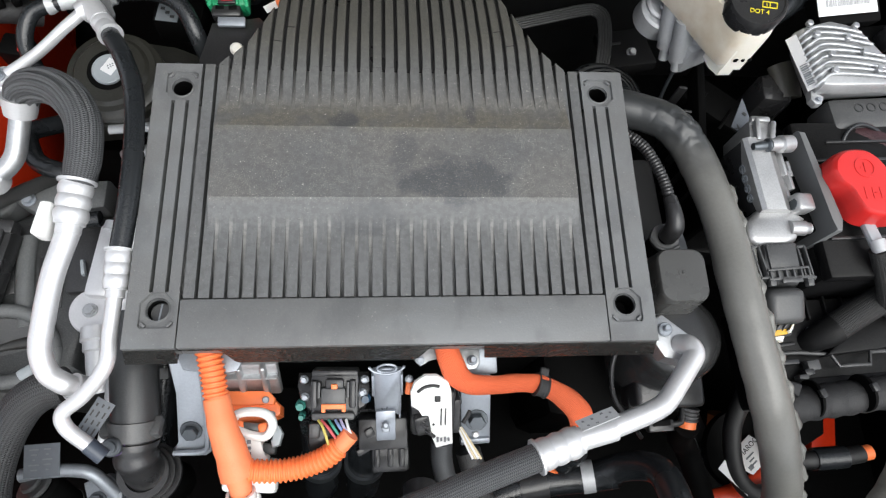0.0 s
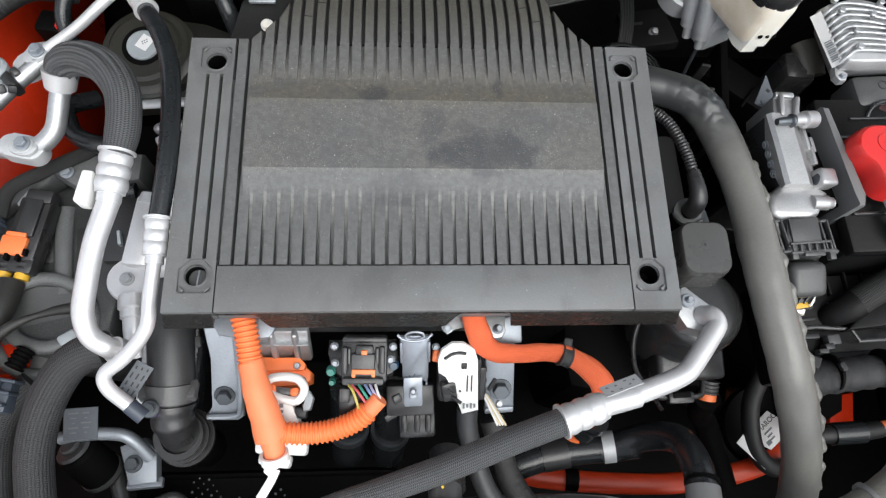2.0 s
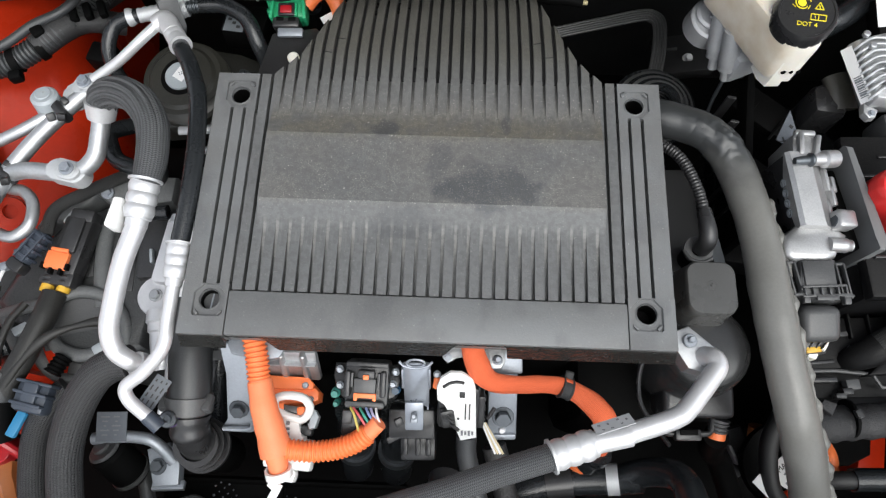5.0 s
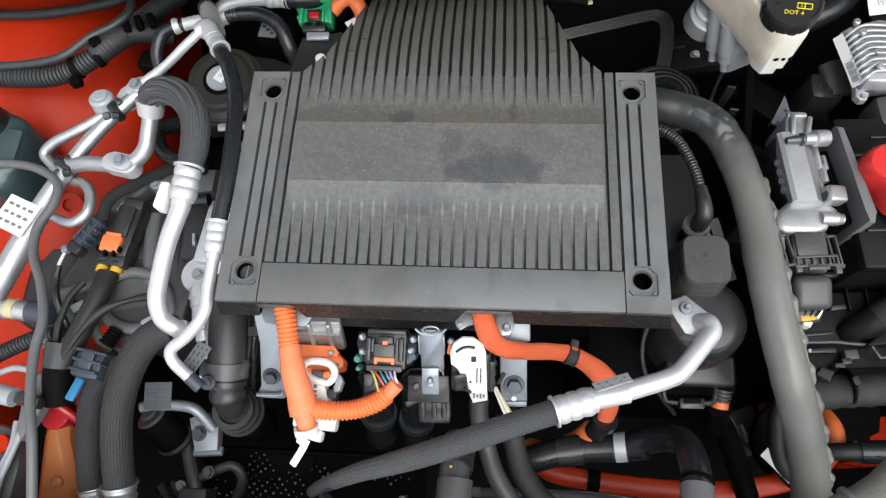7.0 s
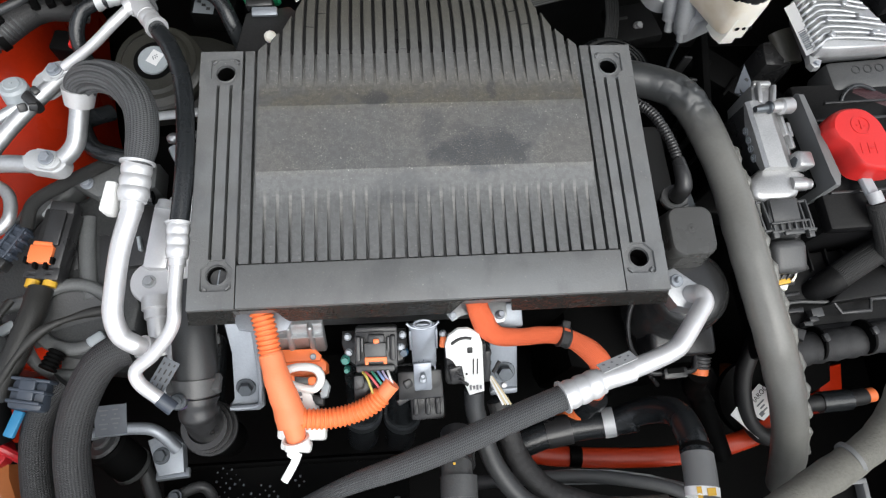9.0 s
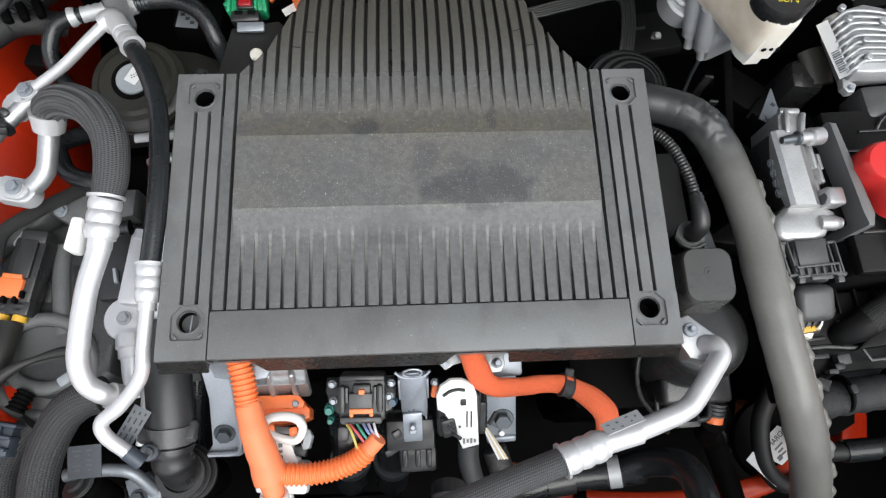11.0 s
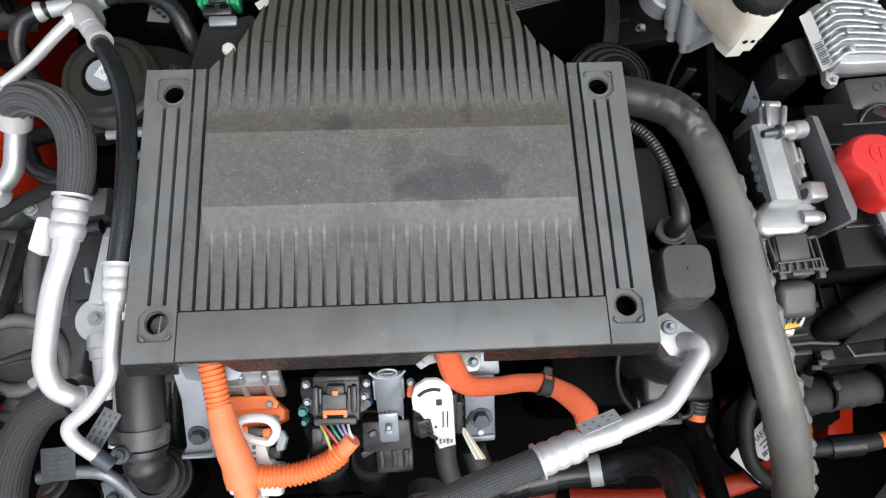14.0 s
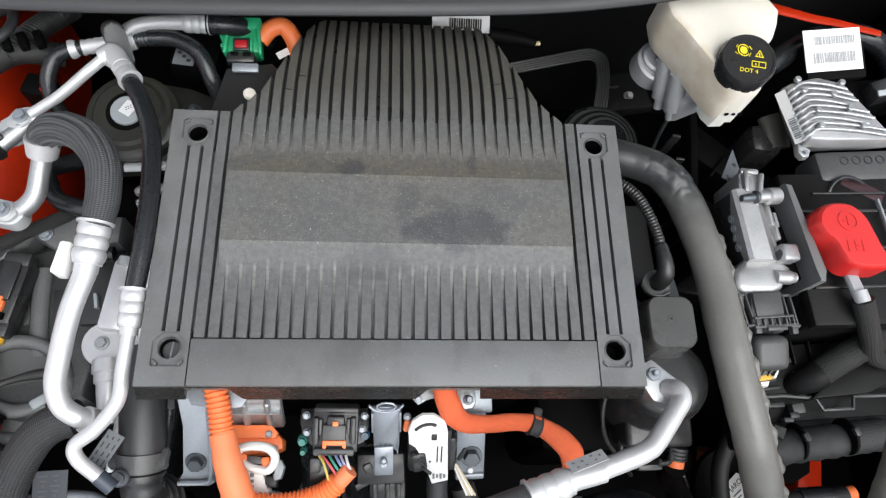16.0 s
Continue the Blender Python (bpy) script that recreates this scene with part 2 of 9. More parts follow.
def sleeve_material():
    """Foam sleeve: grey foam, with the darker look of its rear bend painted in as shade."""
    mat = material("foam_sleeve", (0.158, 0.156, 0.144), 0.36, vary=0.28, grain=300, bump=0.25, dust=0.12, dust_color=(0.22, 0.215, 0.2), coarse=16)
    n, link = mat.node_tree.nodes, mat.node_tree.links.new
    b = next(q for q in n if q.type == "BSDF_PRINCIPLED")
    old = b.inputs["Base Color"].links[0].from_socket
    pos = n.new("ShaderNodeNewGeometry")
    xyz = n.new("ShaderNodeSeparateXYZ")
    link(pos.outputs["Position"], xyz.inputs[0])
    tex = n.new("ShaderNodeTexNoise")
    tex.inputs["Scale"].default_value, tex.inputs["Detail"].default_value = 45.0, 4.0
    link(pos.outputs["Position"], tex.inputs["Vector"])
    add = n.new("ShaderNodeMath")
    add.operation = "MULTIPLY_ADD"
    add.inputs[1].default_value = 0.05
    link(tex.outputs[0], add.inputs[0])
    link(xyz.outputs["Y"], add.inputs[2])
    # shade put into the colour: darker towards the rear end
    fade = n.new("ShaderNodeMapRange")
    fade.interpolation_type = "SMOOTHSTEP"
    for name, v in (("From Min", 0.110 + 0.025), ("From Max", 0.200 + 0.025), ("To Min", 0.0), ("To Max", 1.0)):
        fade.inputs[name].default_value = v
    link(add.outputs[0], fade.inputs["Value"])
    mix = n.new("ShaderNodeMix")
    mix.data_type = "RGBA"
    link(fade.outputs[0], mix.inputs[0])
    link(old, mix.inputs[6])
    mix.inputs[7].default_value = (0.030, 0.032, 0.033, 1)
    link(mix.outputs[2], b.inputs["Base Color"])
    return mat


M_FOAM = sleeve_material()
M_HOSEGREY = material("grey_hose_rubber", (0.026, 0.0275, 0.029), 0.42, vary=0.25, grain=500, bump=0.2, coarse=20, dust=0.1)
M_FOAM_OLD = material("worn_foam_sleeve", (0.125, 0.121, 0.104), 0.8, vary=0.55, grain=380, bump=1.0, dust=0.3, coarse=50)
M_TAPE = material("cloth_tape", (0.020, 0.020, 0.021), 0.6, vary=0.4, grain=700, bump=0.8, coarse=60, dust=0.12, relief=0.001)
M_BRAID = braid_material("braided_sleeve", (0.003, 0.003, 0.0035), (0.112, 0.116, 0.121), 30, 560)
M_BRAID_DARK = braid_material("dark_braided_sleeve", (0.003, 0.003, 0.0033), (0.058, 0.059, 0.061), 32, 560)
# dirty skirt walls; the shade on their steep faces is in the colour too
M_SKIRT = material("shaded_dirty_wet_plastic", (0.016, 0.016, 0.015), 0.26, vary=0.5, grain=240, bump=1.0, coarse=60, dust=0.3, relief=0.0022)
M_ALU = material("bare_aluminium", (0.64, 0.64, 0.65), 0.38, 0.5, vary=0.16, grain=520, bump=0.25, coarse=55, relief=0.0006)
M_CAST = material("cast_aluminium", (0.47, 0.48, 0.49), 0.46, 0.85, vary=0.38, grain=350, bump=0.4, coarse=45)
M_CAST_OLD = material("weathered_cast_aluminium", (0.45, 0.455, 0.46), 0.42, 0.7, vary=0.35, grain=420, bump=0.22, coarse=38)
M_CAST_DULL = material("grimy_cast_aluminium", (0.43, 0.43, 0.43), 0.36, 0.7, vary=0.5, grain=700, bump=0.3, coarse=40, dust=0.15, relief=0.0005)
M_TRAY = material("black_tray_plastic", (0.008, 0.008, 0.0084), 0.4, spec=0.12, vary=0.4, grain=300, bump=0.4, coarse=30, dust=0.08)
M_TAG_PALE = material("pale_grey_tag", (0.45, 0.46, 0.47), 0.4, vary=0.2, grain=300, bump=0.1, coarse=60)
M_TAG = material("blue_grey_tag", (0.10, 0.11, 0.125), 0.4, vary=0.3, grain=300, bump=0.1, coarse=60)
M_LOOM = material("dirty_black_loom", (0.016, 0.0155, 0.014), 0.55, vary=0.45, grain=500, bump=0.5, coarse=60)
M_STEEL = material("zinc_steel", (0.31, 0.335, 0.37), 0.5, 0.6, vary=0.3, grain=400, bump=0.2, dust=0.15)
M_CYL = material("dull_cast_metal", (0.46, 0.47, 0.48), 0.5, 0.35, vary=0.25, grain=400, bump=0.3)
M_CANISTER = material("canister_plastic", (0.021, 0.0215, 0.022), 0.22, vary=0.25, grain=900, bump=0.12, dust=0.06)
M_CAPGREY = material("grey_cap_plastic", (0.058, 0.058, 0.056), 0.28, vary=0.2, grain=900, bump=0.15, coarse=30, dust=0.08)
M_CAPGREY_PALE = material("scuffed_foam", (0.36, 0.355, 0.34), 0.7, vary=0.3, grain=900, bump=0.4)
M_TEAL = material("teal_bottle_plastic", (0.045, 0.075, 0.08), 0.22, vary=0.3, bump=0.05, coarse=12)
M_BLUESTEEL = material("blue_grey_steel", (0.32, 0.345, 0.385), 0.32, 0.6, vary=0.25, grain=300, bump=0.15, coarse=40)
M_SLEEVE = braid_material("dark_mesh_sleeve", (0.004, 0.004, 0.004), (0.032, 0.032, 0.031), 40, 620)
M_DUCT = material("black_duct_plastic", (0.01, 0.01, 0.0105), 0.6, grain=700, bump=0.2)
M_DSTEEL = material("dark_steel", (0.10, 0.11, 0.12), 0.4, 0.8, vary=0.3, grain=400, bump=0.2)
M_ORANGE = material("orange_plastic", (0.86, 0.20, 0.06), 0.45, vary=0.1, grain=700, bump=0.1)
M_OTAPE = material("orange_tape", (0.84, 0.22, 0.09), 0.55, vary=0.14, grain=500, bump=0.4)
M_OBRAID = braid_material("orange_sleeve", (0.62, 0.085, 0.026), (0.92, 0.190, 0.070), 46, 700)
M_RED = material("red_cap_plastic", (0.60, 0.024, 0.022), 0.34, vary=0.1, bump=0.1)
M_DARKRED = material("dark_red_plastic", (0.36, 0.012, 0.018), 0.35, vary=0.08, bump=0.1)
M_PAINT = material("orange_red_body_paint", (0.44, 0.025, 0.006), 0.3, vary=0.25, grain=200, bump=0.03, spec=0.1)
M_WHITE = material("white_plastic", (0.78, 0.78, 0.76), 0.45, vary=0.06, bump=0.1)
M_PAPER = material("white_label", (0.8, 0.8, 0.8), 0.5, vary=0.03, bump=0.0)
M_GLABEL = material("grey_label", (0.17, 0.185, 0.2), 0.45, vary=0.15, bump=0.0)
M_PRINT = material("grey_print", (0.16, 0.16, 0.17), 0.5, vary=0.2, bump=0.0)
M_INK = material("black_ink", (0.02, 0.02, 0.02), 0.5, vary=0.1, bump=0.0)
M_CREAM = material("cream_reservoir_plastic", (0.78, 0.75, 0.68), 0.35, vary=0.1, coarse=22, bump=0.05, sub=0.15)


def stained_reservoir_material():
    """Cream plastic with a brown fluid stain that ran down one flank, ragged at its border."""
    mat = material("stained_reservoir_plastic", (0.75, 0.71, 0.63), 0.35, vary=0.1, coarse=22, bump=0.05, sub=0.15)
    n, link = mat.node_tree.nodes, mat.node_tree.links.new
    b = n["Principled BSDF"]
    base = b.inputs["Base Color"].links[0].from_socket
    tc, dot, ns = n.new("ShaderNodeTexCoord"), n.new("ShaderNodeVectorMath"), n.new("ShaderNodeTexNoise")
    dot.operation = "DOT_PRODUCT"
    dot.inputs[1].default_value = (-0.862, -0.506, 0.0)
    ns.inputs["Scale"].default_value, ns.inputs["Detail"].default_value = 55.0, 4.0
    link(tc.outputs["Object"], dot.inputs[0])
    link(tc.outputs["Object"], ns.inputs["Vector"])
    wob = n.new("ShaderNodeMath")
    wob.operation = "MULTIPLY_ADD"
    wob.inputs[1].default_value = 0.016
    link(ns.outputs["Fac"], wob.inputs[0])
    link(dot.outputs["Value"], wob.inputs[2])
    rng = n.new("ShaderNodeMapRange")
    rng.interpolation_type = "SMOOTHSTEP"
    rng.inputs["From Min"].default_value, rng.inputs["From Max"].default_value = 0.016, 0.040
    rng.inputs["To Max"].default_value = 0.85
    link(wob.outputs[0], rng.inputs["Value"])
    mix = n.new("ShaderNodeMix")
    mix.data_type = "RGBA"
    mix.inputs["B"].default_value = (0.46, 0.34, 0.19, 1)
    link(rng.outputs["Result"], mix.inputs["Factor"])
    link(base, mix.inputs["A"])
    link(mix.outputs["Result"], b.inputs["Base Color"])
    return mat


M_STAINED = stained_reservoir_material()
M_YELLOW = material("yellow_print", (0.75, 0.62, 0.02), 0.5, vary=0.05, bump=0.0)
M_GREEN = material("green_plastic", (0.02, 0.32, 0.14), 0.4, vary=0.08, bump=0.1)
M_BLUE = material("blue_plastic", (0.03, 0.2, 0.38), 0.4, vary=0.1, bump=0.1)
M_DARKBLUE = material("dark_blue_plastic", (0.008, 0.035, 0.07), 0.35, vary=0.2, bump=0.1)
M_BLUEGREY = material("blue_grey_plastic", (0.040, 0.050, 0.068), 0.45, vary=0.15, bump=0.1)
M_SEAL = material("yellow_seal", (0.62, 0.36, 0.03), 0.5, vary=0.1, bump=0.1)
M_BROWN = material("brown_tinted_plastic", (0.36, 0.12, 0.04), 0.25, vary=0.15, coarse=10, bump=0.05, coat=0.4)
M_BAR = material("orange_red_bar_paint", (0.55, 0.045, 0.011), 0.4, vary=0.15, bump=0.05)
M_PALE = material("pale_yellow_paint", (0.5, 0.43, 0.24), 0.6, vary=0.3, coarse=90)
M_SLAM = material("pale_grey_trim_plastic", (0.22, 0.228, 0.226), 0.5, vary=0.12, grain=900, bump=0.25, dust=0.25, dust_color=(0.4, 0.39, 0.37))
M_CONDUIT = material("grey_conduit_plastic", (0.034, 0.036, 0.038), 0.42, grain=700, bump=0.2, dust=0.15)
M_GASKET = material("dull_gasket", (0.03, 0.17, 0.14), 0.5, bump=0.1)
M_HOLDER = material("olive_grey_plastic", (0.045, 0.044, 0.037), 0.35, vary=0.3, grain=400, bump=0.3, dust=0.1)
M_OLIVE = material("mount_rubber", (0.024, 0.0235, 0.019), 0.34, vary=0.3, grain=500, bump=0.3, coarse=30, dust=0.14)
M_MOUNT = material("mount_bracket_rubber", (0.014, 0.014, 0.012), 0.5, vary=0.4, grain=400, bump=0.5, coarse=40, dust=0.1)
M_BOTTLE = material("grey_bottle_plastic", (0.33, 0.36, 0.38), 0.35, vary=0.2, bump=0.05)
M_GREYTRIM = material("grey_trim_plastic", (0.135, 0.138, 0.14), 0.5, vary=0.15, grain=900, bump=0.3, dust=0.3)
M_WIRE = {c: material(c + "_wire", v, 0.45, vary=0.05, bump=0.0) for c, v in dict(
    red=(0.55, 0.10, 0.11), green=(0.05, 0.28, 0.2), blue=(0.22, 0.30, 0.52), violet=(0.45, 0.42, 0.6),
    white=(0.75, 0.75, 0.75), yellow=(0.5, 0.42, 0.10), tan=(0.6, 0.5, 0.32)).items()}

# ---- building helpers ----
K = 0.865  # plan units to metres
BASE = {}


def thing(name, base, label, category, group="", kind=""):
    ob = new(name)
    BASE[ob.name] = Vector(base)
    ob.location = Vector(base) * K
    ob.empty_display_size = 0.02
    return tagged(ob, label, category, group, kind)


def finish(bm, name, base, mat, smooth=True, crease=0.6):
    bmesh.ops.translate(bm, verts=bm.verts, vec=-Vector(base))
    bmesh.ops.scale(bm, verts=bm.verts, vec=(K, K, K))
    bmesh.ops.recalc_face_normals(bm, faces=bm.faces)
    me = bpy.data.meshes.new(name)
    if smooth:
        for f in bm.faces:
            f.smooth = True
        for e in bm.edges:
            if len(e.link_faces) == 2 and e.calc_face_angle(0) > crease:
                e.smooth = False
    bm.to_mesh(me)
    bm.free()
    me.materials.append(mat)
    return me


def part(name, bm, mat, parent, label="", smooth=True, crease=0.6):
    """One mesh object under a thing or under a part."""
    base = BASE[parent.name]
    ob = new(name, finish(bm, name, base, mat, smooth, crease))
    BASE[ob.name] = base
    ob.parent = parent
    return tagged(ob, label)


def whole(name, bm, mat, label, category, group="", kind="", smooth=True):
    """A thing, or a piece of the setting, of one mesh."""
    co = np.array([v.co for v in bm.verts])
    base = Vector((*co[:, :2].mean(0), co[:, 2].min()))
    ob = new(name, finish(bm, name, base, mat, smooth))
    BASE[ob.name] = base
    ob.location = base * K
    return tagged(ob, label, category, group, kind)


def lettering(parent, text, size, m, mat, label):
    """Printed words as a thin mesh under their thing."""
    cu = bpy.data.curves.new("lettering", "FONT")
    cu.body, cu.size, cu.align_x, cu.align_y = text, size * K, "CENTER", "CENTER"
    cu.extrude = 0.0002
    word = new("lettering", cu)
    m = m.copy()
    m.translation *= K
    deps = bpy.context.evaluated_depsgraph_get()
    me = bpy.data.meshes.new_from_object(word.evaluated_get(deps))
    bpy.data.objects.remove(word)
    me.transform(Matrix.Translation(-BASE[parent.name] * K) @ m)
    me.materials.clear()
    me.materials.append(mat)
    word = new("lettering", me)
    word.parent = parent
    return tagged(word, label)


def BM():
    return bmesh.new()


def curve(pts, n=8):
    """A smooth line through the points."""
    p = [Vector(q) for q in pts]
    if len(p) < 3:
        return [p[0].lerp(p[-1], i / n) for i in range(n + 1)]
    p = [p[0] * 2 - p[1]] + p + [p[-1] * 2 - p[-2]]
    out = []
    for i in range(1, len(p) - 2):
        a, b, c, d = p[i - 1:i + 3]
        for j in range(n):
            t = j / n
            out.append(0.5 * (2 * b + (c - a) * t + (2 * a - 5 * b + 4 * c - d) * t * t + (3 * b - a - 3 * c + d) * t ** 3))
    out.append(p[-2])
    return out


def tube(bm, pts, r, n=8, seg=16, smooth=True, flat=1.0, cap=True, step=None):
    """A hose along the points. r: a radius, or a function of the share 0..1 and of the length run so far."""
    line = curve(pts, n) if smooth else [Vector(q) for q in pts]
    if step:
        total = sum((b - a).length for a, b in zip(line, line[1:]))
        want = max(2, int(total / step))
        out, k, acc = [], 0, 0.0
        for i in range(want + 1):
            d = total * i / want
            while k < len(line) - 2 and acc + (line[k + 1] - line[k]).length < d:
                acc += (line[k + 1] - line[k]).length
                k += 1
            s = (line[k + 1] - line[k]).length or 1e-9
            out.append(line[k].lerp(line[k + 1], min(1, (d - acc) / s)))
        line = out
    uvl = bm.loops.layers.uv.verify()
    run = [0.0]
    for a, b in zip(line, line[1:]):
        run.append(run[-1] + (b - a).length)
    up, rings = None, []
    for i, c in enumerate(line):
        d = (line[min(i + 1, len(line) - 1)] - line[max(i - 1, 0)]).normalized()
        if up is None:
            up = d.orthogonal().normalized() if abs(d.z) > 0.9 else Vector((0, 0, 1))
        up = (up - d * up.dot(d)).normalized()
        side = d.cross(up)
        rad = r(run[i] / run[-1], run[i]) if callable(r) else r
        rings.append([bm.verts.new(c + rad * (math.cos(a) * side + flat * math.sin(a) * up))
                      for a in (2 * math.pi * k / seg for k in range(seg))])
    for i in range(len(rings) - 1):
        for k in range(seg):
            q = (k + 1) % seg
            f = bm.faces.new((rings[i][k], rings[i][q], rings[i + 1][q], rings[i + 1][k]))
            for loop, (u, v) in zip(f.loops, ((k, i), (k + 1, i), (k + 1, i + 1), (k, i + 1))):
                loop[uvl].uv = (u / seg, run[v])
    if cap:
        bm.faces.new(rings[0][::-1])
        bm.faces.new(rings[-1])
    return bm


def ribbed(r, pitch, depth):
    return lambda s, d: r + depth * (1 if (d / pitch) % 1 < 0.5 else -1)


def crimp_profile(r):
    """Pressed hose ferrule: three bands with grooves between."""
    def f(s, d):
        if s < 0.05:
            return r * 1.14
        if s < 0.78:
            return r * (0.91 + 0.11 * abs(math.sin(math.pi * (s - 0.05) / 0.243)) ** 0.8)
        return r * (0.9 if s < 0.84 else 0.74)
    return f


def box(bm, c, size, rot=(0, 0, 0), bevel=0.002, seg=2, taper=1.0):
    """A block with rounded edges; taper: the share of its top's width and length to its bottom's."""
    m = Matrix.Translation(c) @ Euler([radians(a) for a in rot]).to_matrix().to_4x4()
    v = bmesh.ops.create_cube(bm, size=1)["verts"]
    for p in v:
        k = taper if p.co.z > 0 else 1.0
        p.co = Vector((p.co.x * size[0] * k, p.co.y * size[1] * k, p.co.z * size[2]))
    if bevel:
        edges = list({e for p in v for e in p.link_edges})
        v = bmesh.ops.bevel(bm, geom=edges, offset=min(bevel, 0.45 * min(size)), segments=seg, affect="EDGES", profile=0.5)["verts"]
        v = list({p for f in {f for q in v for f in q.link_faces} for p in f.verts})
    bmesh.ops.transform(bm, matrix=m, verts=v)
    return bm


def disc(bm, c, r, h, axis=(0, 0, 1), seg=28, bevel=0.001, r2=None):
    """A cylinder or cone frustum that stands on c along the axis."""
    r2 = r if r2 is None else r2
    q = Vector(axis).normalized().to_track_quat("Z", "Y")
    prof = [(0, 0), (r - bevel, 0), (r, bevel), (r2, h - bevel), (r2 - bevel, h), (0, h)]
    rings = []
    for rad, z in prof[1:-1]:
        rings.append([bm.verts.new(Vector(c) + q @ Vector((rad * math.cos(2 * math.pi * k / seg), rad * math.sin(2 * math.pi * k / seg), z))) for k in range(seg)])
    for a, b in zip(rings, rings[1:]):
        for k in range(seg):
            bm.faces.new((a[k], a[(k + 1) % seg], b[(k + 1) % seg], b[k]))
    bm.faces.new(rings[0][::-1])
    bm.faces.new(rings[-1])
    return bm


def ring(bm, c, r, inner, h, axis=(0, 0, 1), seg=32):
    q = Vector(axis).normalized().to_track_quat("Z", "Y")
    rows = [[bm.verts.new(Vector(c) + q @ Vector((rad * math.cos(2 * math.pi * k / seg), rad * math.sin(2 * math.pi * k / seg), z))) for k in range(seg)]
            for rad, z in ((r, 0), (r, h), (inner, h), (inner, 0))]
    for i in range(4):
        a, b = rows[i], rows[(i + 1) % 4]
        for k in range(seg):
            bm.faces.new((a[k], a[(k + 1) % seg], b[(k + 1) % seg], b[k]))
    return bm


def prism(bm, outline, z0, z1, bevel=0.0, m=None, seg=2):
    """An outline drawn out from z0 to z1, with its top edge rounded."""
    lo = [bm.verts.new((x, y, z0)) for x, y in outline]
    hi = [bm.verts.new((x, y, z1)) for x, y in outline]
    n = len(lo)
    bm.faces.new(lo[::-1])
    top = bm.faces.new(hi)
    for k in range(n):
        bm.faces.new((lo[k], lo[(k + 1) % n], hi[(k + 1) % n], hi[k]))
    vs = lo + hi
    if bevel:
        got = bmesh.ops.bevel(bm, geom=list(top.edges), offset=bevel, segments=seg, affect="EDGES", profile=0.5)["verts"]
        vs = list({p for f in {f for q in got for f in q.link_faces} for p in f.verts} | {v for v in lo if v.is_valid})
    if m is not None:
        bmesh.ops.transform(bm, matrix=m, verts=[v for v in vs if v.is_valid])
    return bm


def rounded(w, h, r, n=5):
    """A rectangle's outline with round corners."""
    out = []
    for cx, cy, a0 in ((w / 2 - r, h / 2 - r, 0), (-w / 2 + r, h / 2 - r, 90), (-w / 2 + r, -h / 2 + r, 180), (w / 2 - r, -h / 2 + r, 270)):
        out += [(cx + r * math.cos(radians(a0 + 90 * i / n)), cy + r * math.sin(radians(a0 + 90 * i / n))) for i in range(n + 1)]
    return out


def stack(bm, outline, levels):
    """Outlines laid over one another, each drawn in by its share towards the middle, closed at both ends."""
    cx, cy = np.mean(outline, axis=0)
    rows = [[bm.verts.new((cx + (x - cx) * k, cy + (y - cy) * k, z)) for x, y in outline] for z, k in levels]
    for a, b in zip(rows, rows[1:]):
        for k in range(len(a)):
            bm.faces.new((a[k], a[(k + 1) % len(a)], b[(k + 1) % len(a)], b[k]))
    bm.faces.new(rows[0][::-1])
    bm.faces.new(rows[-1])
    return bm


def hexbolt(bm, c, r, axis=(0, 0, 1)):
    a = Vector(axis).normalized()
    disc(bm, c, r, 0.25 * r, a, 24, 0.0004)
    disc(bm, Vector(c) + a * 0.25 * r, 0.72 * r, 0.6 * r, a, 6, 0.0006)
    return bm


def bolt(name, c, r, axis, mat, parent, label=""):
    return part(name, hexbolt(BM(), c, r, axis), mat, parent, label)


def hose(name, pts, r, mat, label, category="hose", **kw):
    return whole(name, tube(BM(), pts, r, **kw), mat, label, category)

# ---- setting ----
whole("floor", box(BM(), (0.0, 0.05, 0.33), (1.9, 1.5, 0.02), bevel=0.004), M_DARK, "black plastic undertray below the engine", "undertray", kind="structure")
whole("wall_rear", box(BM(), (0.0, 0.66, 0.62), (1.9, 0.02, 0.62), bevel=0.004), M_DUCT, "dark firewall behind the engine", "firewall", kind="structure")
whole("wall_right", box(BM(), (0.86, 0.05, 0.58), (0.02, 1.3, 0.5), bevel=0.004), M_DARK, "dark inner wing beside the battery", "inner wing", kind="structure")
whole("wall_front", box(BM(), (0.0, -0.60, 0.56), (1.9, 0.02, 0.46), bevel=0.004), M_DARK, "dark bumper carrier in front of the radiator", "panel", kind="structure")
whole("wall_left", box(BM(), (-0.86, 0.05, 0.58), (0.02, 1.3, 0.5), bevel=0.004), M_PAINT, "orange red inner wing of the car body", "inner wing", kind="structure")


def hood():
    bm = BM()
    box(bm, (0, 0.60, 1.42), (1.7, 0.03, 1.0), (18, 0, 0), 0.01)
    return whole("ceiling", bm, M_DARK, "dark underside of the raised bonnet", "bonnet", kind="structure")


hood()


def sheet(bm, rows, thick=0.003):
    """A pressed panel through rows of points, given a thickness."""
    grid = [curve(r, 6) for r in rows]
    cols = [curve([g[i] for g in grid], 6) for i in range(len(grid[0]))]
    v = [[bm.verts.new(p) for p in c] for c in cols]
    faces = []
    for i in range(len(v) - 1):
        for j in range(len(v[0]) - 1):
            faces.append(bm.faces.new((v[i][j], v[i + 1][j], v[i + 1][j + 1], v[i][j + 1])))
    bmesh.ops.recalc_face_normals(bm, faces=faces)
    bmesh.ops.solidify(bm, geom=faces, thickness=thick)
    return bm


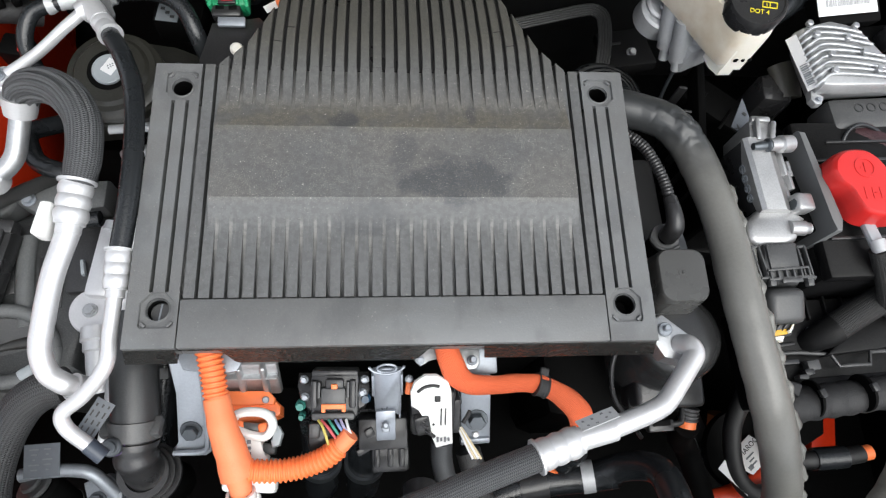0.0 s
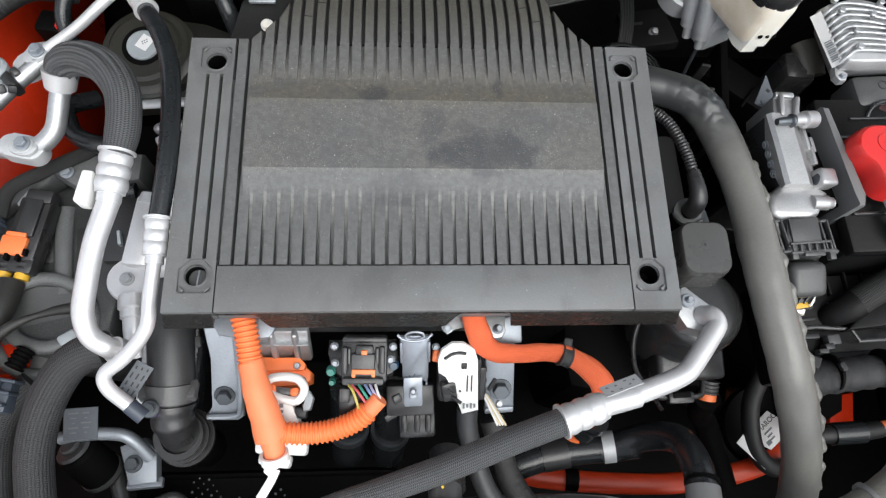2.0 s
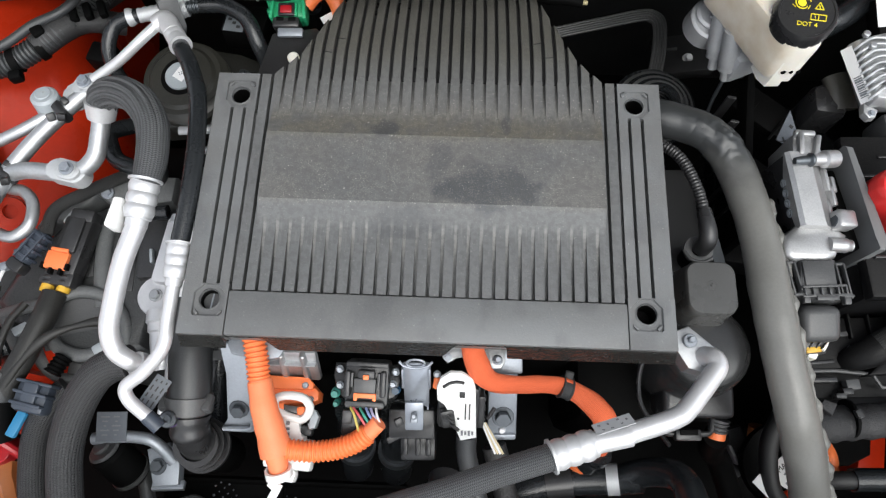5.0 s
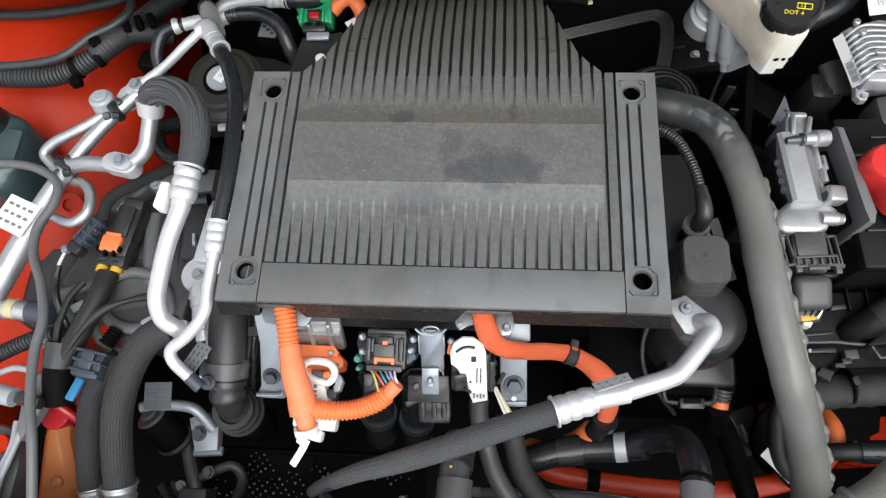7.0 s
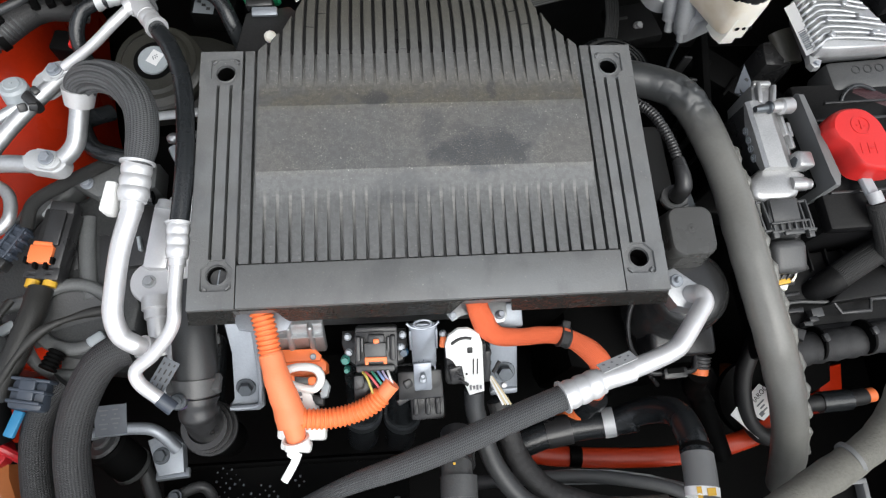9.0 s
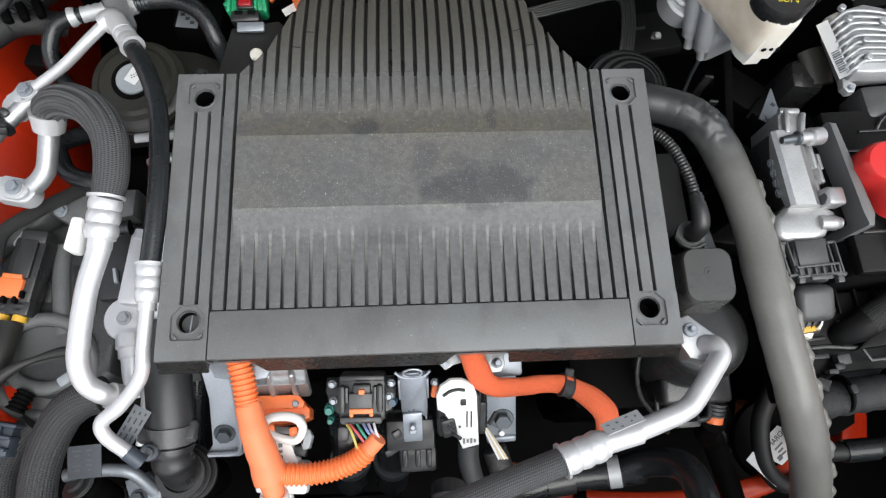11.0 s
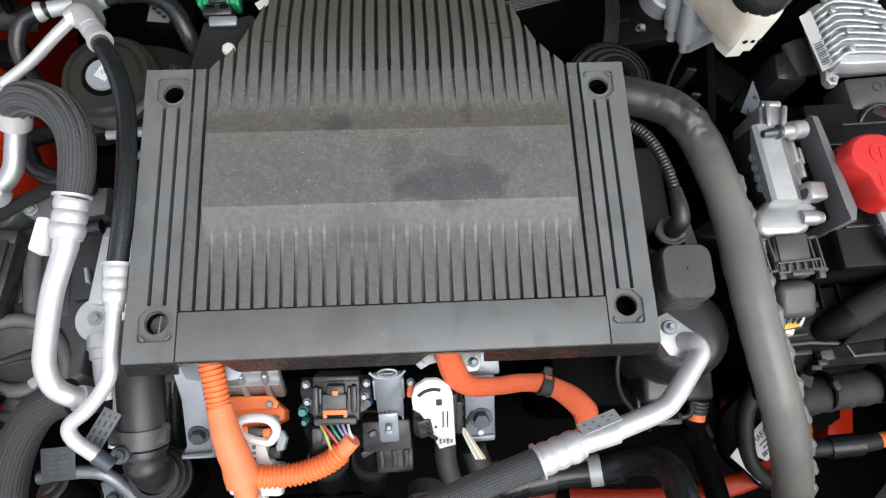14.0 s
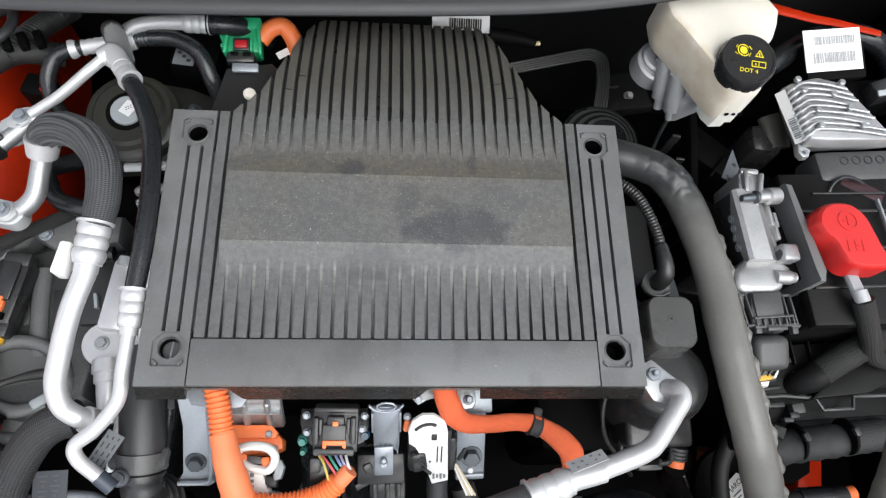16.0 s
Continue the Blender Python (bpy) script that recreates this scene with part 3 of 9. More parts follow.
# inner wing of the body, on the left: an upper shoulder, a slope and a lower shelf
whole("wing_panel", sheet(BM(), [
    [(-0.86, 0.62, 0.90), (-0.73, 0.62, 0.87), (-0.64, 0.62, 0.84), (-0.56, 0.62, 0.74), (-0.55, 0.62, 0.50)],
    [(-0.86, 0.42, 0.845), (-0.72, 0.42, 0.815), (-0.62, 0.41, 0.785), (-0.53, 0.40, 0.70), (-0.515, 0.39, 0.48)],
    [(-0.86, 0.25, 0.775), (-0.71, 0.25, 0.745), (-0.60, 0.25, 0.71), (-0.50, 0.25, 0.63), (-0.475, 0.25, 0.46)],
    [(-0.86, 0.12, 0.72), (-0.71, 0.12, 0.69), (-0.60, 0.12, 0.66), (-0.54, 0.12, 0.60), (-0.555, 0.12, 0.44)],
    [(-0.86, -0.02, 0.68), (-0.71, -0.02, 0.64), (-0.60, -0.02, 0.61), (-0.555, -0.02, 0.56), (-0.60, -0.02, 0.42)],
    [(-0.86, -0.13, 0.62), (-0.71, -0.13, 0.58), (-0.60, -0.13, 0.55), (-0.56, -0.13, 0.50), (-0.62, -0.13, 0.38)]]),
    M_PAINT, "orange red painted inner wing, pressed sheet metal", "inner wing", kind="structure")
whole("panel_boss", ring(BM(), (-0.603, 0.168, 0.684), 0.020, 0.010, 0.006, (0.35, -0.4, 0.85), 28), M_PAINT, "raised ring pressed into the inner wing", "boss", kind="structure")
# wiper cowl edge above the firewall
COWL = [(-0.95, 0.378, 0.945), (-0.45, 0.368, 0.945), (0.05, 0.391, 0.945), (0.28, 0.418, 0.95), (0.5, 0.475, 0.955), (0.95, 0.60, 0.955)]
whole("cowl_trim", tube(BM(), COWL, 0.019, 8, 16, flat=0.5), M_COWL, "dark grey rubber cowl seal below the windscreen", "trim", kind="structure")
for dy, dz, rr in ((-0.004, 0.0085, 0.0022), (0.010, 0.0085, 0.003)):
    whole("cowl_lip", tube(BM(), [(x, y + dy, z + dz) for x, y, z in COWL], rr, 8, 8), M_COWL, "raised lip along the cowl seal", "trim", kind="structure")
whole("cowl_panel", sheet(BM(), [
    [(-0.95, 0.392, 0.943), (-0.45, 0.382, 0.943), (0.05, 0.404, 0.943), (0.28, 0.432, 0.948), (0.6, 0.505, 0.95), (0.95, 0.612, 0.95)],
    [(-0.95, 0.62, 0.965), (-0.45, 0.62, 0.965), (0.05, 0.63, 0.965), (0.28, 0.64, 0.965), (0.6, 0.65, 0.965), (0.95, 0.66, 0.965)]]),
    M_COWL, "dark grey plastic cowl panel", "trim", kind="structure")
# slam panel at the front
whole("slam_panel", box(BM(), (-0.28, -0.335, 0.795), (0.75, 0.13, 0.012), (0, 0, -0.6), 0.004), M_SLAM, "grey plastic cover of the front slam panel", "panel", kind="structure")
whole("slam_panel_side", box(BM(), (0.42, -0.350, 0.793), (0.66, 0.13, 0.012), (0, 0, 1.2), 0.004), M_SLAM, "grey plastic cover of the front slam panel", "panel", kind="structure")
whole("radiator_support", prism(BM(), [(-0.50, -0.268), (-0.321, -0.262), (-0.160, -0.257), (-0.150, -0.246), (-0.128, -0.243), (-0.004, -0.239), (0.032, -0.243), (0.18, -0.245), (0.30, -0.255), (0.30, -0.36), (-0.50, -0.36)], 0.672, 0.70, 0.004),
      M_SLAM, "dusty grey plastic radiator support panel", "panel", kind="structure")
whole("support_rib", box(BM(), (-0.048, -0.236, 0.690), (0.008, 0.010, 0.036), (0, 0, 5), 0.002), M_GREYTRIM, "small grey rib on the radiator support", "panel", kind="structure")
whole("panel_joint", box(BM(), (-0.155, -0.330, 0.8025), (0.0018, 0.12, 0.0012), (0, 0, 2), 0), M_DARK, "dark joint in the slam panel", "panel", kind="structure")
random.seed(3)
_dirt = BM()
for _i in range(26):
    disc(_dirt, (random.gauss(-0.055, 0.030), random.uniform(-0.262, -0.244), 0.7), random.uniform(0.0006, 0.0022), 0.0008, (0, 0, 1), 7, 0.0002)
for _i in range(10):
    disc(_dirt, (random.gauss(-0.012, 0.006), random.uniform(-0.252, -0.241), 0.7), random.uniform(0.001, 0.0028), 0.0008, (0, 0, 1), 7, 0.0002)
whole("dirt_specks", _dirt, material("dry_dirt", (0.36, 0.33, 0.29), 0.9), "pale dry dirt specks on the radiator support", "dirt", kind="stuff")


# ---- engine cover ----
GROOVES = [0.01335 * k for k in range(-14, 15)]


def soft_max(a, b, k=0.0011):
    return max(a, b) + k * math.log(1 + math.exp(-abs(a - b) / k))


def cover_height(x, y):
    base = 0.900
    for g in GROOVES:
        if abs(x - g) < 0.00165:
            base = 0.8890
    bump = 0.0
    if abs(x) < 0.1822:
        front = soft_max(0.910 - (0.108 - y) * 0.45, 0.90145 - (0.089 - y) * 0.18)
        rear = soft_max(0.910 - (y - 0.186) * 0.36, 0.9003 - (y - 0.213) * 0.17)
        bump = min(0.910, front if y < 0.108 else 0.910, rear if y > 0.186 else 0.910)
    return soft_max(base, bump, 0.0006) if bump else base


def cover_centre():
    bm = BM()
    xs = {-0.1987, 0.1987, -0.1823, -0.1821, 0.1823, 0.1821}
    for g in GROOVES:
        xs |= {g - 0.0018, g - 0.0016, g + 0.0016, g + 0.0018}
    ys = {0.0105, 0.0449, 0.081, 0.089, 0.108, 0.186, 0.213, 0.2148, 0.253, 0.264} | {0.0105 + 0.006 * k for k in range(43)} | {0.078 + 0.002 * k for k in range(15)} | {0.187 + 0.002 * k for k in range(17)}
    xs, ys = sorted(x for x in xs if abs(x) <= 0.1988), sorted(y for y in ys if y <= 0.264)
    v = [[bm.verts.new((x, y, cover_height(x, y))) for y in ys] for x in xs]
    for i in range(len(xs) - 1):
        for j in range(len(ys) - 1):
            bm.faces.new((v[i][j], v[i + 1][j], v[i + 1][j + 1], v[i][j + 1]))
    edge = [e for e in bm.edges if len(e.link_faces) == 1]
    low = bmesh.ops.extrude_edge_only(bm, edges=edge)["geom"]
    for q in low:
        if isinstance(q, bmesh.types.BMVert):
            q.co.z = 0.872
    return bm


def cover_pad(bm, sx, cy, y0, y1, x0, x1):
    """A corner field with an octagonal recess round a screw hole."""
    cx, r, oct_r, n = sx * 0.2205, 0.0103, 0.0152, 32
    angles = sorted({2 * math.pi * k / n for k in range(n)} | {math.atan2(b - cy, a - cx) % (2 * math.pi) for a in (x0, x1) for b in (y0, y1)})
    rows = [[], [], [], [], [], []]
    for a in angles:
        c, s = math.cos(a), math.sin(a)
        d = min([t for t in (((x1 if c > 0 else x0) - cx) / c if abs(c) > 1e-6 else 9, ((y1 if s > 0 else y0) - cy) / s if abs(s) > 1e-6 else 9)])
        o = min(oct_r / max(abs(c), abs(s)), 1.18 * oct_r * 1.0 / max(1e-6, (abs(c) + abs(s)) / 1.2))
        if (s < 0) == (cy < 0.1):  # square towards the rim of the cover
            o = min(oct_r / max(abs(c), 1e-6), 0.0172 / max(abs(s), 1e-6))
        for row, (rad, z) in zip(rows, ((d, 0.9), (o + 0.0006, 0.9), (o, 0.8968), (r + 0.0014, 0.8968), (r, 0.8984), (r * 0.98, 0.894))):
            row.append(bm.verts.new((cx + rad * c, cy + rad * s, z)))
    for a, b in zip(rows, rows[1:]):
        for k in range(len(angles)):
            q = (k + 1) % len(angles)
            bm.faces.new((a[k], a[q], b[q], b[k]))
    low = [bm.verts.new((p.co.x, p.co.y, 0.872)) for p in rows[0]]
    for k in range(len(angles)):
        q = (k + 1) % len(angles)
        bm.faces.new((rows[0][k], rows[0][q], low[q], low[k]))
    for ddx, ddy in ((-0.0118, -0.0138), (0.0118, -0.0138)):
        box(bm, (cx + ddx, cy + ddy * (1 if cy < 0.1 else -1), 0.8984), (0.0062, 0.0026, 0.0030), (0, 0, (45 if ddx > 0 else -45) * (1 if cy < 0.1 else -1)), 0.0006)
    return bm


def cover_side(sx):
    """The strip beside the ribs, with two grooves from hole to hole."""
    bm = BM()
    a, b = 0.2019, 0.2485
    xs = [a]
    for g in (0.2135, 0.2275):
        xs += [g - 0.0018, g - 0.0016, g + 0.0016, g + 0.0018]
    xs += [b - 0.001, b]
    zs = [0.9] + [0.9, 0.8890, 0.8890, 0.9] * 2 + [0.9, 0.899]
    y0, y1 = 0.0163, 0.2202
    for (p, zp), (q, zq) in zip(zip(xs, zs), zip(xs[1:], zs[1:])):
        bm.faces.new([bm.verts.new((sx * x, y, z)) for x, y, z in ((p, y0, zp), (q, y0, zq), (q, y1, zq), (p, y1, zp))])
    box(bm, (sx * 0.2252, (y0 + y1) / 2, 0.880), (0.0466, y1 - y0, 0.0170), bevel=0)
    bmesh.ops.remove_doubles(bm, verts=bm.verts, dist=1e-5)
    return bm


def rear_width(y):
    pts = ((0.264, 0.186), (0.285, 0.166), (0.30, 0.155), (0.35, 0.137), (0.39, 0.125), (0.420, 0.113), (0.436, 0.100))
    for (a, p), (b, q) in zip(pts, pts[1:]):
        if y <= b:
            return p + (q - p) * (y - a) / (b - a)
    return 0.09


def rear_z(y):
    d = y - 0.262
    return 0.900 - (1.75 * d * d if d < 0.05 else 0.175 * d - 0.0044) - 0.47 * max(0, y - 0.30) ** 1.5


def cover_rear():
    """The ribbed tongue behind the rectangle, narrowing and falling away to the rear."""
    bm = BM()
    edges = [-0.2003] + [g for g in GROOVES] + [0.2003]

    def end(x):
        y = 0.2645
        while y < 0.436 and rear_width(y) > abs(x):
            y += 0.001
        return y

    for a, b in zip(edges, edges[1:]):
        xa, xb = a + 0.0021, b - 0.0021
        ea, eb = end(xa), end(xb)
        if max(ea, eb) < 0.268:
            continue
        ea, eb = max(ea, 0.266), max(eb, 0.266)
        rows = []
        for i in range(15):
            t = i / 14
            ya, yb = 0.2642 + (ea - 0.2642) * t, 0.2642 + (eb - 0.2642) * t
            drop = 0.0015 if i == 14 else 0
            rows.append([bm.verts.new(p) for p in ((xa, ya, rear_z(ya) - 0.012), (xa, ya, rear_z(ya) - 0.0006 - drop), (xa + 0.0006, ya, rear_z(ya) - drop),
                                                    (xb - 0.0006, yb, rear_z(yb) - drop), (xb, yb, rear_z(yb) - 0.0006 - drop), (xb, yb, rear_z(yb) - 0.012))])
        for p, q in zip(rows, rows[1:]):
            for k in range(5):
                bm.faces.new((p[k], p[k + 1], q[k + 1], q[k]))
        bm.faces.new(rows[-1])
    return bm


def cover_rear_base():
    bm = BM()
    ys = [0.2635 + 0.172 * i / 20 for i in range(21)]
    top = [(-rear_width(y) + 0.0012, rear_width(y) - 0.0012, y) for y in ys]
    rows = [[bm.verts.new(p) for p in ((l - 0.006, y, 0.845 if y < 0.40 else rear_z(y) - 0.03), (l, y, rear_z(y) - 0.0062), (r, y, rear_z(y) - 0.0062),
                                       (r + 0.006, y, 0.845 if y < 0.40 else rear_z(y) - 0.03))] for l, r, y in top]
    for p, q in zip(rows, rows[1:]):
        for k in range(3):
            bm.faces.new((p[k], p[k + 1], q[k + 1], q[k]))
    bm.faces.new(rows[-1])
    return bm


def skirt_drop(x):
    """How far the front wall reaches down, 0..1: less inside the two cable cut-outs."""
    low = 1.0
    for x0, x1, s0, s1 in ((-0.2085, -0.1510, 0.0040, 0.0150), (0.0150, 0.0845, 0.0180, 0.0040)):
        if x0 < x < x1:
            f = min(1.0, (x - x0) / s0, (x1 - x) / s1)
            low = 1.0 - 0.93 * f * f * (3 - 2 * f)
    return low


def front_skirt():
    bm = BM()
    xs = sorted({-0.2560, 0.2560} | {-0.2560 + 0.004 * k for k in range(128)} | {-0.2085 + 0.0009 * k for k in range(65)} | {0.0150 + 0.0009 * k for k in range(78)})
    rows = []
    for x in xs:
        low = skirt_drop(x)
        tip = 0.0004 + 0.0071 * low
        line = [(0.0, 0.8935)] + [(0.0004 + (tip - 0.0004) * k / 6, 0.893 - 0.029 * low * k / 6) for k in range(7)]
        line += [(tip - 0.0015, 0.893 - 0.029 * low - 0.0012), (tip - 0.0042, 0.893 - 0.029 * low + 0.0004), (-0.0040, 0.886 if low < 0.5 else 0.866)]
        rows.append([bm.verts.new((min(abs(x), 0.2485 + o) * math.copysign(1, x), -0.0362 - o, z)) for o, z in line])
    for p, q in zip(rows, rows[1:]):
        for k in range(len(p) - 1):
            if (p[k].co - q[k].co).length > 1e-7:
                bm.faces.new((p[k], q[k], q[k + 1], p[k + 1]))
    bmesh.ops.remove_doubles(bm, verts=list(bm.verts), dist=1e-6)
    bmesh.ops.recalc_face_normals(bm, faces=list(bm.faces))
    return bm


def engine_cover():
    e = thing("engine_cover", (0, 0.1, 0.86), "dusty dark grey ribbed plastic engine cover with four screw holes", "engine cover")
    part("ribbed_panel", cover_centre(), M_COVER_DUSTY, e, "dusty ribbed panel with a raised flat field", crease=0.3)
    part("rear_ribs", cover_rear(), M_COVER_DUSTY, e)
    part("rear_duct", cover_rear_base(), M_PLASTIC, e)
    for sx in (-1, 1):
        for dy in (0.0, 0.022):
            part("scratch", box(BM(), (sx * (0.128 - 0.6 * dy), 0.297 + dy, rear_z(0.297 + dy) + 0.0004), (0.011, 0.0007, 0.0006), (-10, 0, sx * 9 + 200 * dy), 0), M_INK, e, "fine dark scratch")
    band = BM()
    box(band, (0, -0.0133, 0.886), (0.4018, 0.0455, 0.028), bevel=0.0012)
    part("front_band", band, M_COVER, e, "plain dark grey front band")
    for sx in (-1, 1):
        part("side_strip", cover_side(sx), M_COVER, e)
        for cy, y0, y1 in ((0.0, -0.0362, 0.0162), (0.2365, 0.2203, 0.264)):
            x0, x1 = sorted((sx * (0.2018 if cy < 0.1 else 0.2019), sx * 0.2485))
            p = part("screw_pad", cover_pad(BM(), sx, cy, y0, y1, x0, x1), M_COVER, e, "corner field with a screw hole")
            # added black lining paints the shade inside the hole
            part("bore", ring(BM(), (sx * 0.2205, cy, 0.866), 0.0112, 0.0099, 0.028), M_DARK, p, "screw hole lined black for its shade")
    # walls that lean outwards below the top; the front one is cut out where the orange cables come through
    for a, b in (((0.2485, -0.0362), (0.2485, 0.264)), ((-0.2485, 0.264), (-0.2485, -0.0362))):
        skirt = BM()
        A, B = Vector((*a, 0)), Vector((*b, 0))
        along = (B - A).normalized()
        out = Vector((along.y, -along.x, 0))
        rows = [[skirt.verts.new(A + (out - along) * o + Vector((0, 0, z))), skirt.verts.new(B + (out + along) * o + Vector((0, 0, z)))] for o, z in ((0.0, 0.8935), (0.0004, 0.893), (0.0075, 0.864), (0.006, 0.862), (-0.002, 0.864))]
        for p, q in zip(rows, rows[1:]):
            skirt.faces.new((p[0], p[1], q[1], q[0]))
        part("skirt_wall", skirt, M_SKIRT, e, "dirty leaning side wall")
    part("skirt_wall", front_skirt(), M_SKIRT, e, "dirty leaning front wall with two cable cut-outs")
    inner = BM()
    box(inner, (0, 0.114, 0.868), (0.47, 0.28, 0.008), bevel=0)
    for sx in (-1, 1):
        box(inner, (sx * 0.2003, 0.137, 0.879), (0.004, 0.250, 0.018), bevel=0)
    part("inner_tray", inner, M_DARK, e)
    screw = BM()
    disc(screw, (-0.2205, 0.0, 0.882), 0.0097, 0.005)
    part("screw", screw, M_CASE, e, "dark grey slotted screw in its hole")
    part("slot_edge", box(BM(), (-0.2210, 0.0, 0.8872), (0.0016, 0.0175, 0.0016), (0, 0, -6), 0.0004), M_STEEL, e)


engine_cover()


# ---- left side ----
def lug(c, length, width, rz):
    """A rounded pipe flange: a long plate, a second step and a round boss."""
    d = BM()
    m = Matrix.Translation(c) @ Matrix.Rotation(radians(rz), 4, "Z")
    prism(d, rounded(length, width, width * 0.48, 6), -0.010, 0.008, 0.003, m)
    prism(d, [(x + length * 0.1, y) for x, y in rounded(length * 0.62, width * 0.86, width * 0.42, 6)], 0.008, 0.013, 0.002, m)
    disc(d, m @ Vector((length * 0.12, 0, 0.013)), width * 0.38, 0.002, (0, 0, 1), 24, 0.0008)
    return d


def left_lines():
    t = thing("suction_line", (-0.31, 0.05, 0.84), "bare aluminium air conditioning pipe with a braided black hose", "pipe")
    d = tube(BM(), [(-0.305, 0.120, 0.905), (-0.2985, 0.150, 0.916), (-0.303, 0.184, 0.920), (-0.324, 0.214, 0.916), (-0.352, 0.230, 0.908), (-0.376, 0.233, 0.895), (-0.386, 0.226, 0.880)], lambda s, d: 0.0135 + 0.0024 * min(1, s * 9) + 0.0010 * min(1, s * 3), 10, 72)
    # the sleeve is drawn into lengthwise folds round the bend
    loops = [list(d.verts)[k:k + 72] for k in range(0, len(d.verts), 72)]
    for i, loop in enumerate(loops):
        centre = sum((v.co for v in loop), Vector()) / 72
        depth = 0.075 * min(1.0, max(0.0, i / len(loops) - 0.22) / 0.25, max(0.0, 0.94 - i / len(loops)) / 0.08)
        for k, v in enumerate(loop):
            v.co = centre + (v.co - centre) * (1 + depth * math.cos(2 * math.pi * k / 6))
    part("hose", d, M_BRAID, t, "braided black hose bent in an arch")
    part("ferrule", tube(BM(), [(-0.305, 0.126, 0.906), (-0.3105, 0.075, 0.897)], crimp_profile(0.0155), seg=28, step=0.0008), M_ALU, t, "crimped aluminium ferrule")
    part("clip", box(BM(), (-0.332, 0.088, 0.897), (0.012, 0.034, 0.022), (0, 0, -8), 0.003), M_WHITE, t, "white clip")
    part("pipe", tube(BM(), [(-0.3095, 0.080, 0.897), (-0.321, 0.037, 0.890), (-0.3275, -0.005, 0.880), (-0.330, -0.030, 0.872), (-0.325, -0.049, 0.862), (-0.311, -0.059, 0.855), (-0.300, -0.062, 0.838)],
                      lambda s, d: 0.0108 - 0.0006 * min(1, s * 3), 8, 24), M_ALU, t, "bare aluminium pipe")
    part("collar", tube(BM(), [(-0.3065, -0.0605, 0.850), (-0.3015, -0.0618, 0.841)], 0.0128, 3, 24), M_ALU, t)
    part("ferrule", tube(BM(), [(-0.384, 0.229, 0.887), (-0.389, 0.217, 0.872)], lambda s, d: 0.0185 - 0.003 * s, seg=28, n=6), M_ALU, t)
    part("pipe", tube(BM(), [(-0.388, 0.219, 0.874), (-0.394, 0.200, 0.860), (-0.401, 0.178, 0.848), (-0.420, 0.163, 0.840), (-0.448, 0.162, 0.835), (-0.492, 0.166, 0.830), (-0.525, 0.160, 0.824)],
                      0.0103, 8, 20), M_CAST, t)
    b = part("coupling", lug((-0.434, 0.161, 0.838), 0.050, 0.027, -12), M_CYL, t)
    bolt("bolt", (-0.428, 0.160, 0.853), 0.0085, (0, 0, 1), M_STEEL, b)

    t = thing("liquid_line", (-0.28, 0.05, 0.84), "thin aluminium air conditioning pipe with a smooth black hose", "pipe")
    part("hose", tube(BM(), [(-0.306, 0.308, 0.890), (-0.283, 0.270, 0.900), (-0.267, 0.228, 0.902), (-0.260, 0.172, 0.902), (-0.2585, 0.110, 0.900), (-0.262, 0.054, 0.895)], 0.0098, 8, 20), M_RUBBER, t, "smooth black rubber hose")
    part("ferrule", tube(BM(), [(-0.332, 0.348, 0.878), (-0.303, 0.304, 0.891)][::-1], crimp_profile(0.0118), seg=24, step=0.0008), M_ALU, t)
    part("ferrule", tube(BM(), [(-0.2625, 0.060, 0.8955), (-0.263, 0.014, 0.8895)], crimp_profile(0.0118), seg=24, step=0.0008), M_ALU, t)
    part("pipe", tube(BM(), [(-0.263, 0.018, 0.890), (-0.265, -0.018, 0.885), (-0.267, -0.047, 0.880), (-0.287, -0.072, 0.870), (-0.306, -0.086, 0.862), (-0.304, -0.099, 0.855), (-0.287, -0.114, 0.845), (-0.280, -0.120, 0.841)], 0.0070, 8, 18), M_ALU, t)
    part("sleeve", tube(BM(), [(-0.287, -0.114, 0.845), (-0.274, -0.125, 0.839)], 0.0078, 4, 18), M_BLUEGREY, t)
    b = BM()
    prism(b, rounded(0.0235, 0.058, 0.0115, 8), -0.008, 0.008, 0.003, Matrix.Translation((-0.3315, 0.3625, 0.874)) @ Matrix.Rotation(radians(14), 4, "Z") @ Matrix.Rotation(radians(52), 4, "X") @ Matrix.Rotation(radians(20), 4, "Y"), 3)
    part("junction", b, M_CASE, t, "black plastic pipe junction plate")
    part("saddle", tube(BM(), [(-0.318, 0.326, 0.886), (-0.331, 0.345, 0.884), (-0.343, 0.340, 0.880)], 0.0115, 6, 18), M_ALU, t)

    t = thing("high_pressure_line", (-0.46, 0.2, 0.8), "aluminium pipe with couplings and a white service cap", "pipe")
    part("pipe", tube(BM(), [(-0.335, 0.347, 0.882), (-0.360, 0.324, 0.875), (-0.391, 0.302, 0.860), (-0.426, 0.284, 0.846)], 0.0063, 8, 18), M_ALU, t)
    part("pipe", tube(BM(), [(-0.420, 0.287, 0.838), (-0.444, 0.263, 0.836), (-0.468, 0.237, 0.832), (-0.495, 0.200, 0.829), (-0.516, 0.164, 0.825), (-0.538, 0.118, 0.820), (-0.563, 0.058, 0.810), (-0.592, -0.012, 0.800), (-0.63, -0.09, 0.79)], lambda s, d: 0.0096 + 0.0062 * min(1, max(0, s - 0.3) / 0.35), 8, 18), M_CAST, t)
    b = part("coupling", lug((-0.4400, 0.2755, 0.833), 0.055, 0.027, 40), M_CYL, t)
    bolt("bolt", (-0.4355, 0.2795, 0.848), 0.0088, (0, 0, 1), M_STEEL, b)
    c = BM()
    o = Vector((0.0005, 0.0145, -0.022))
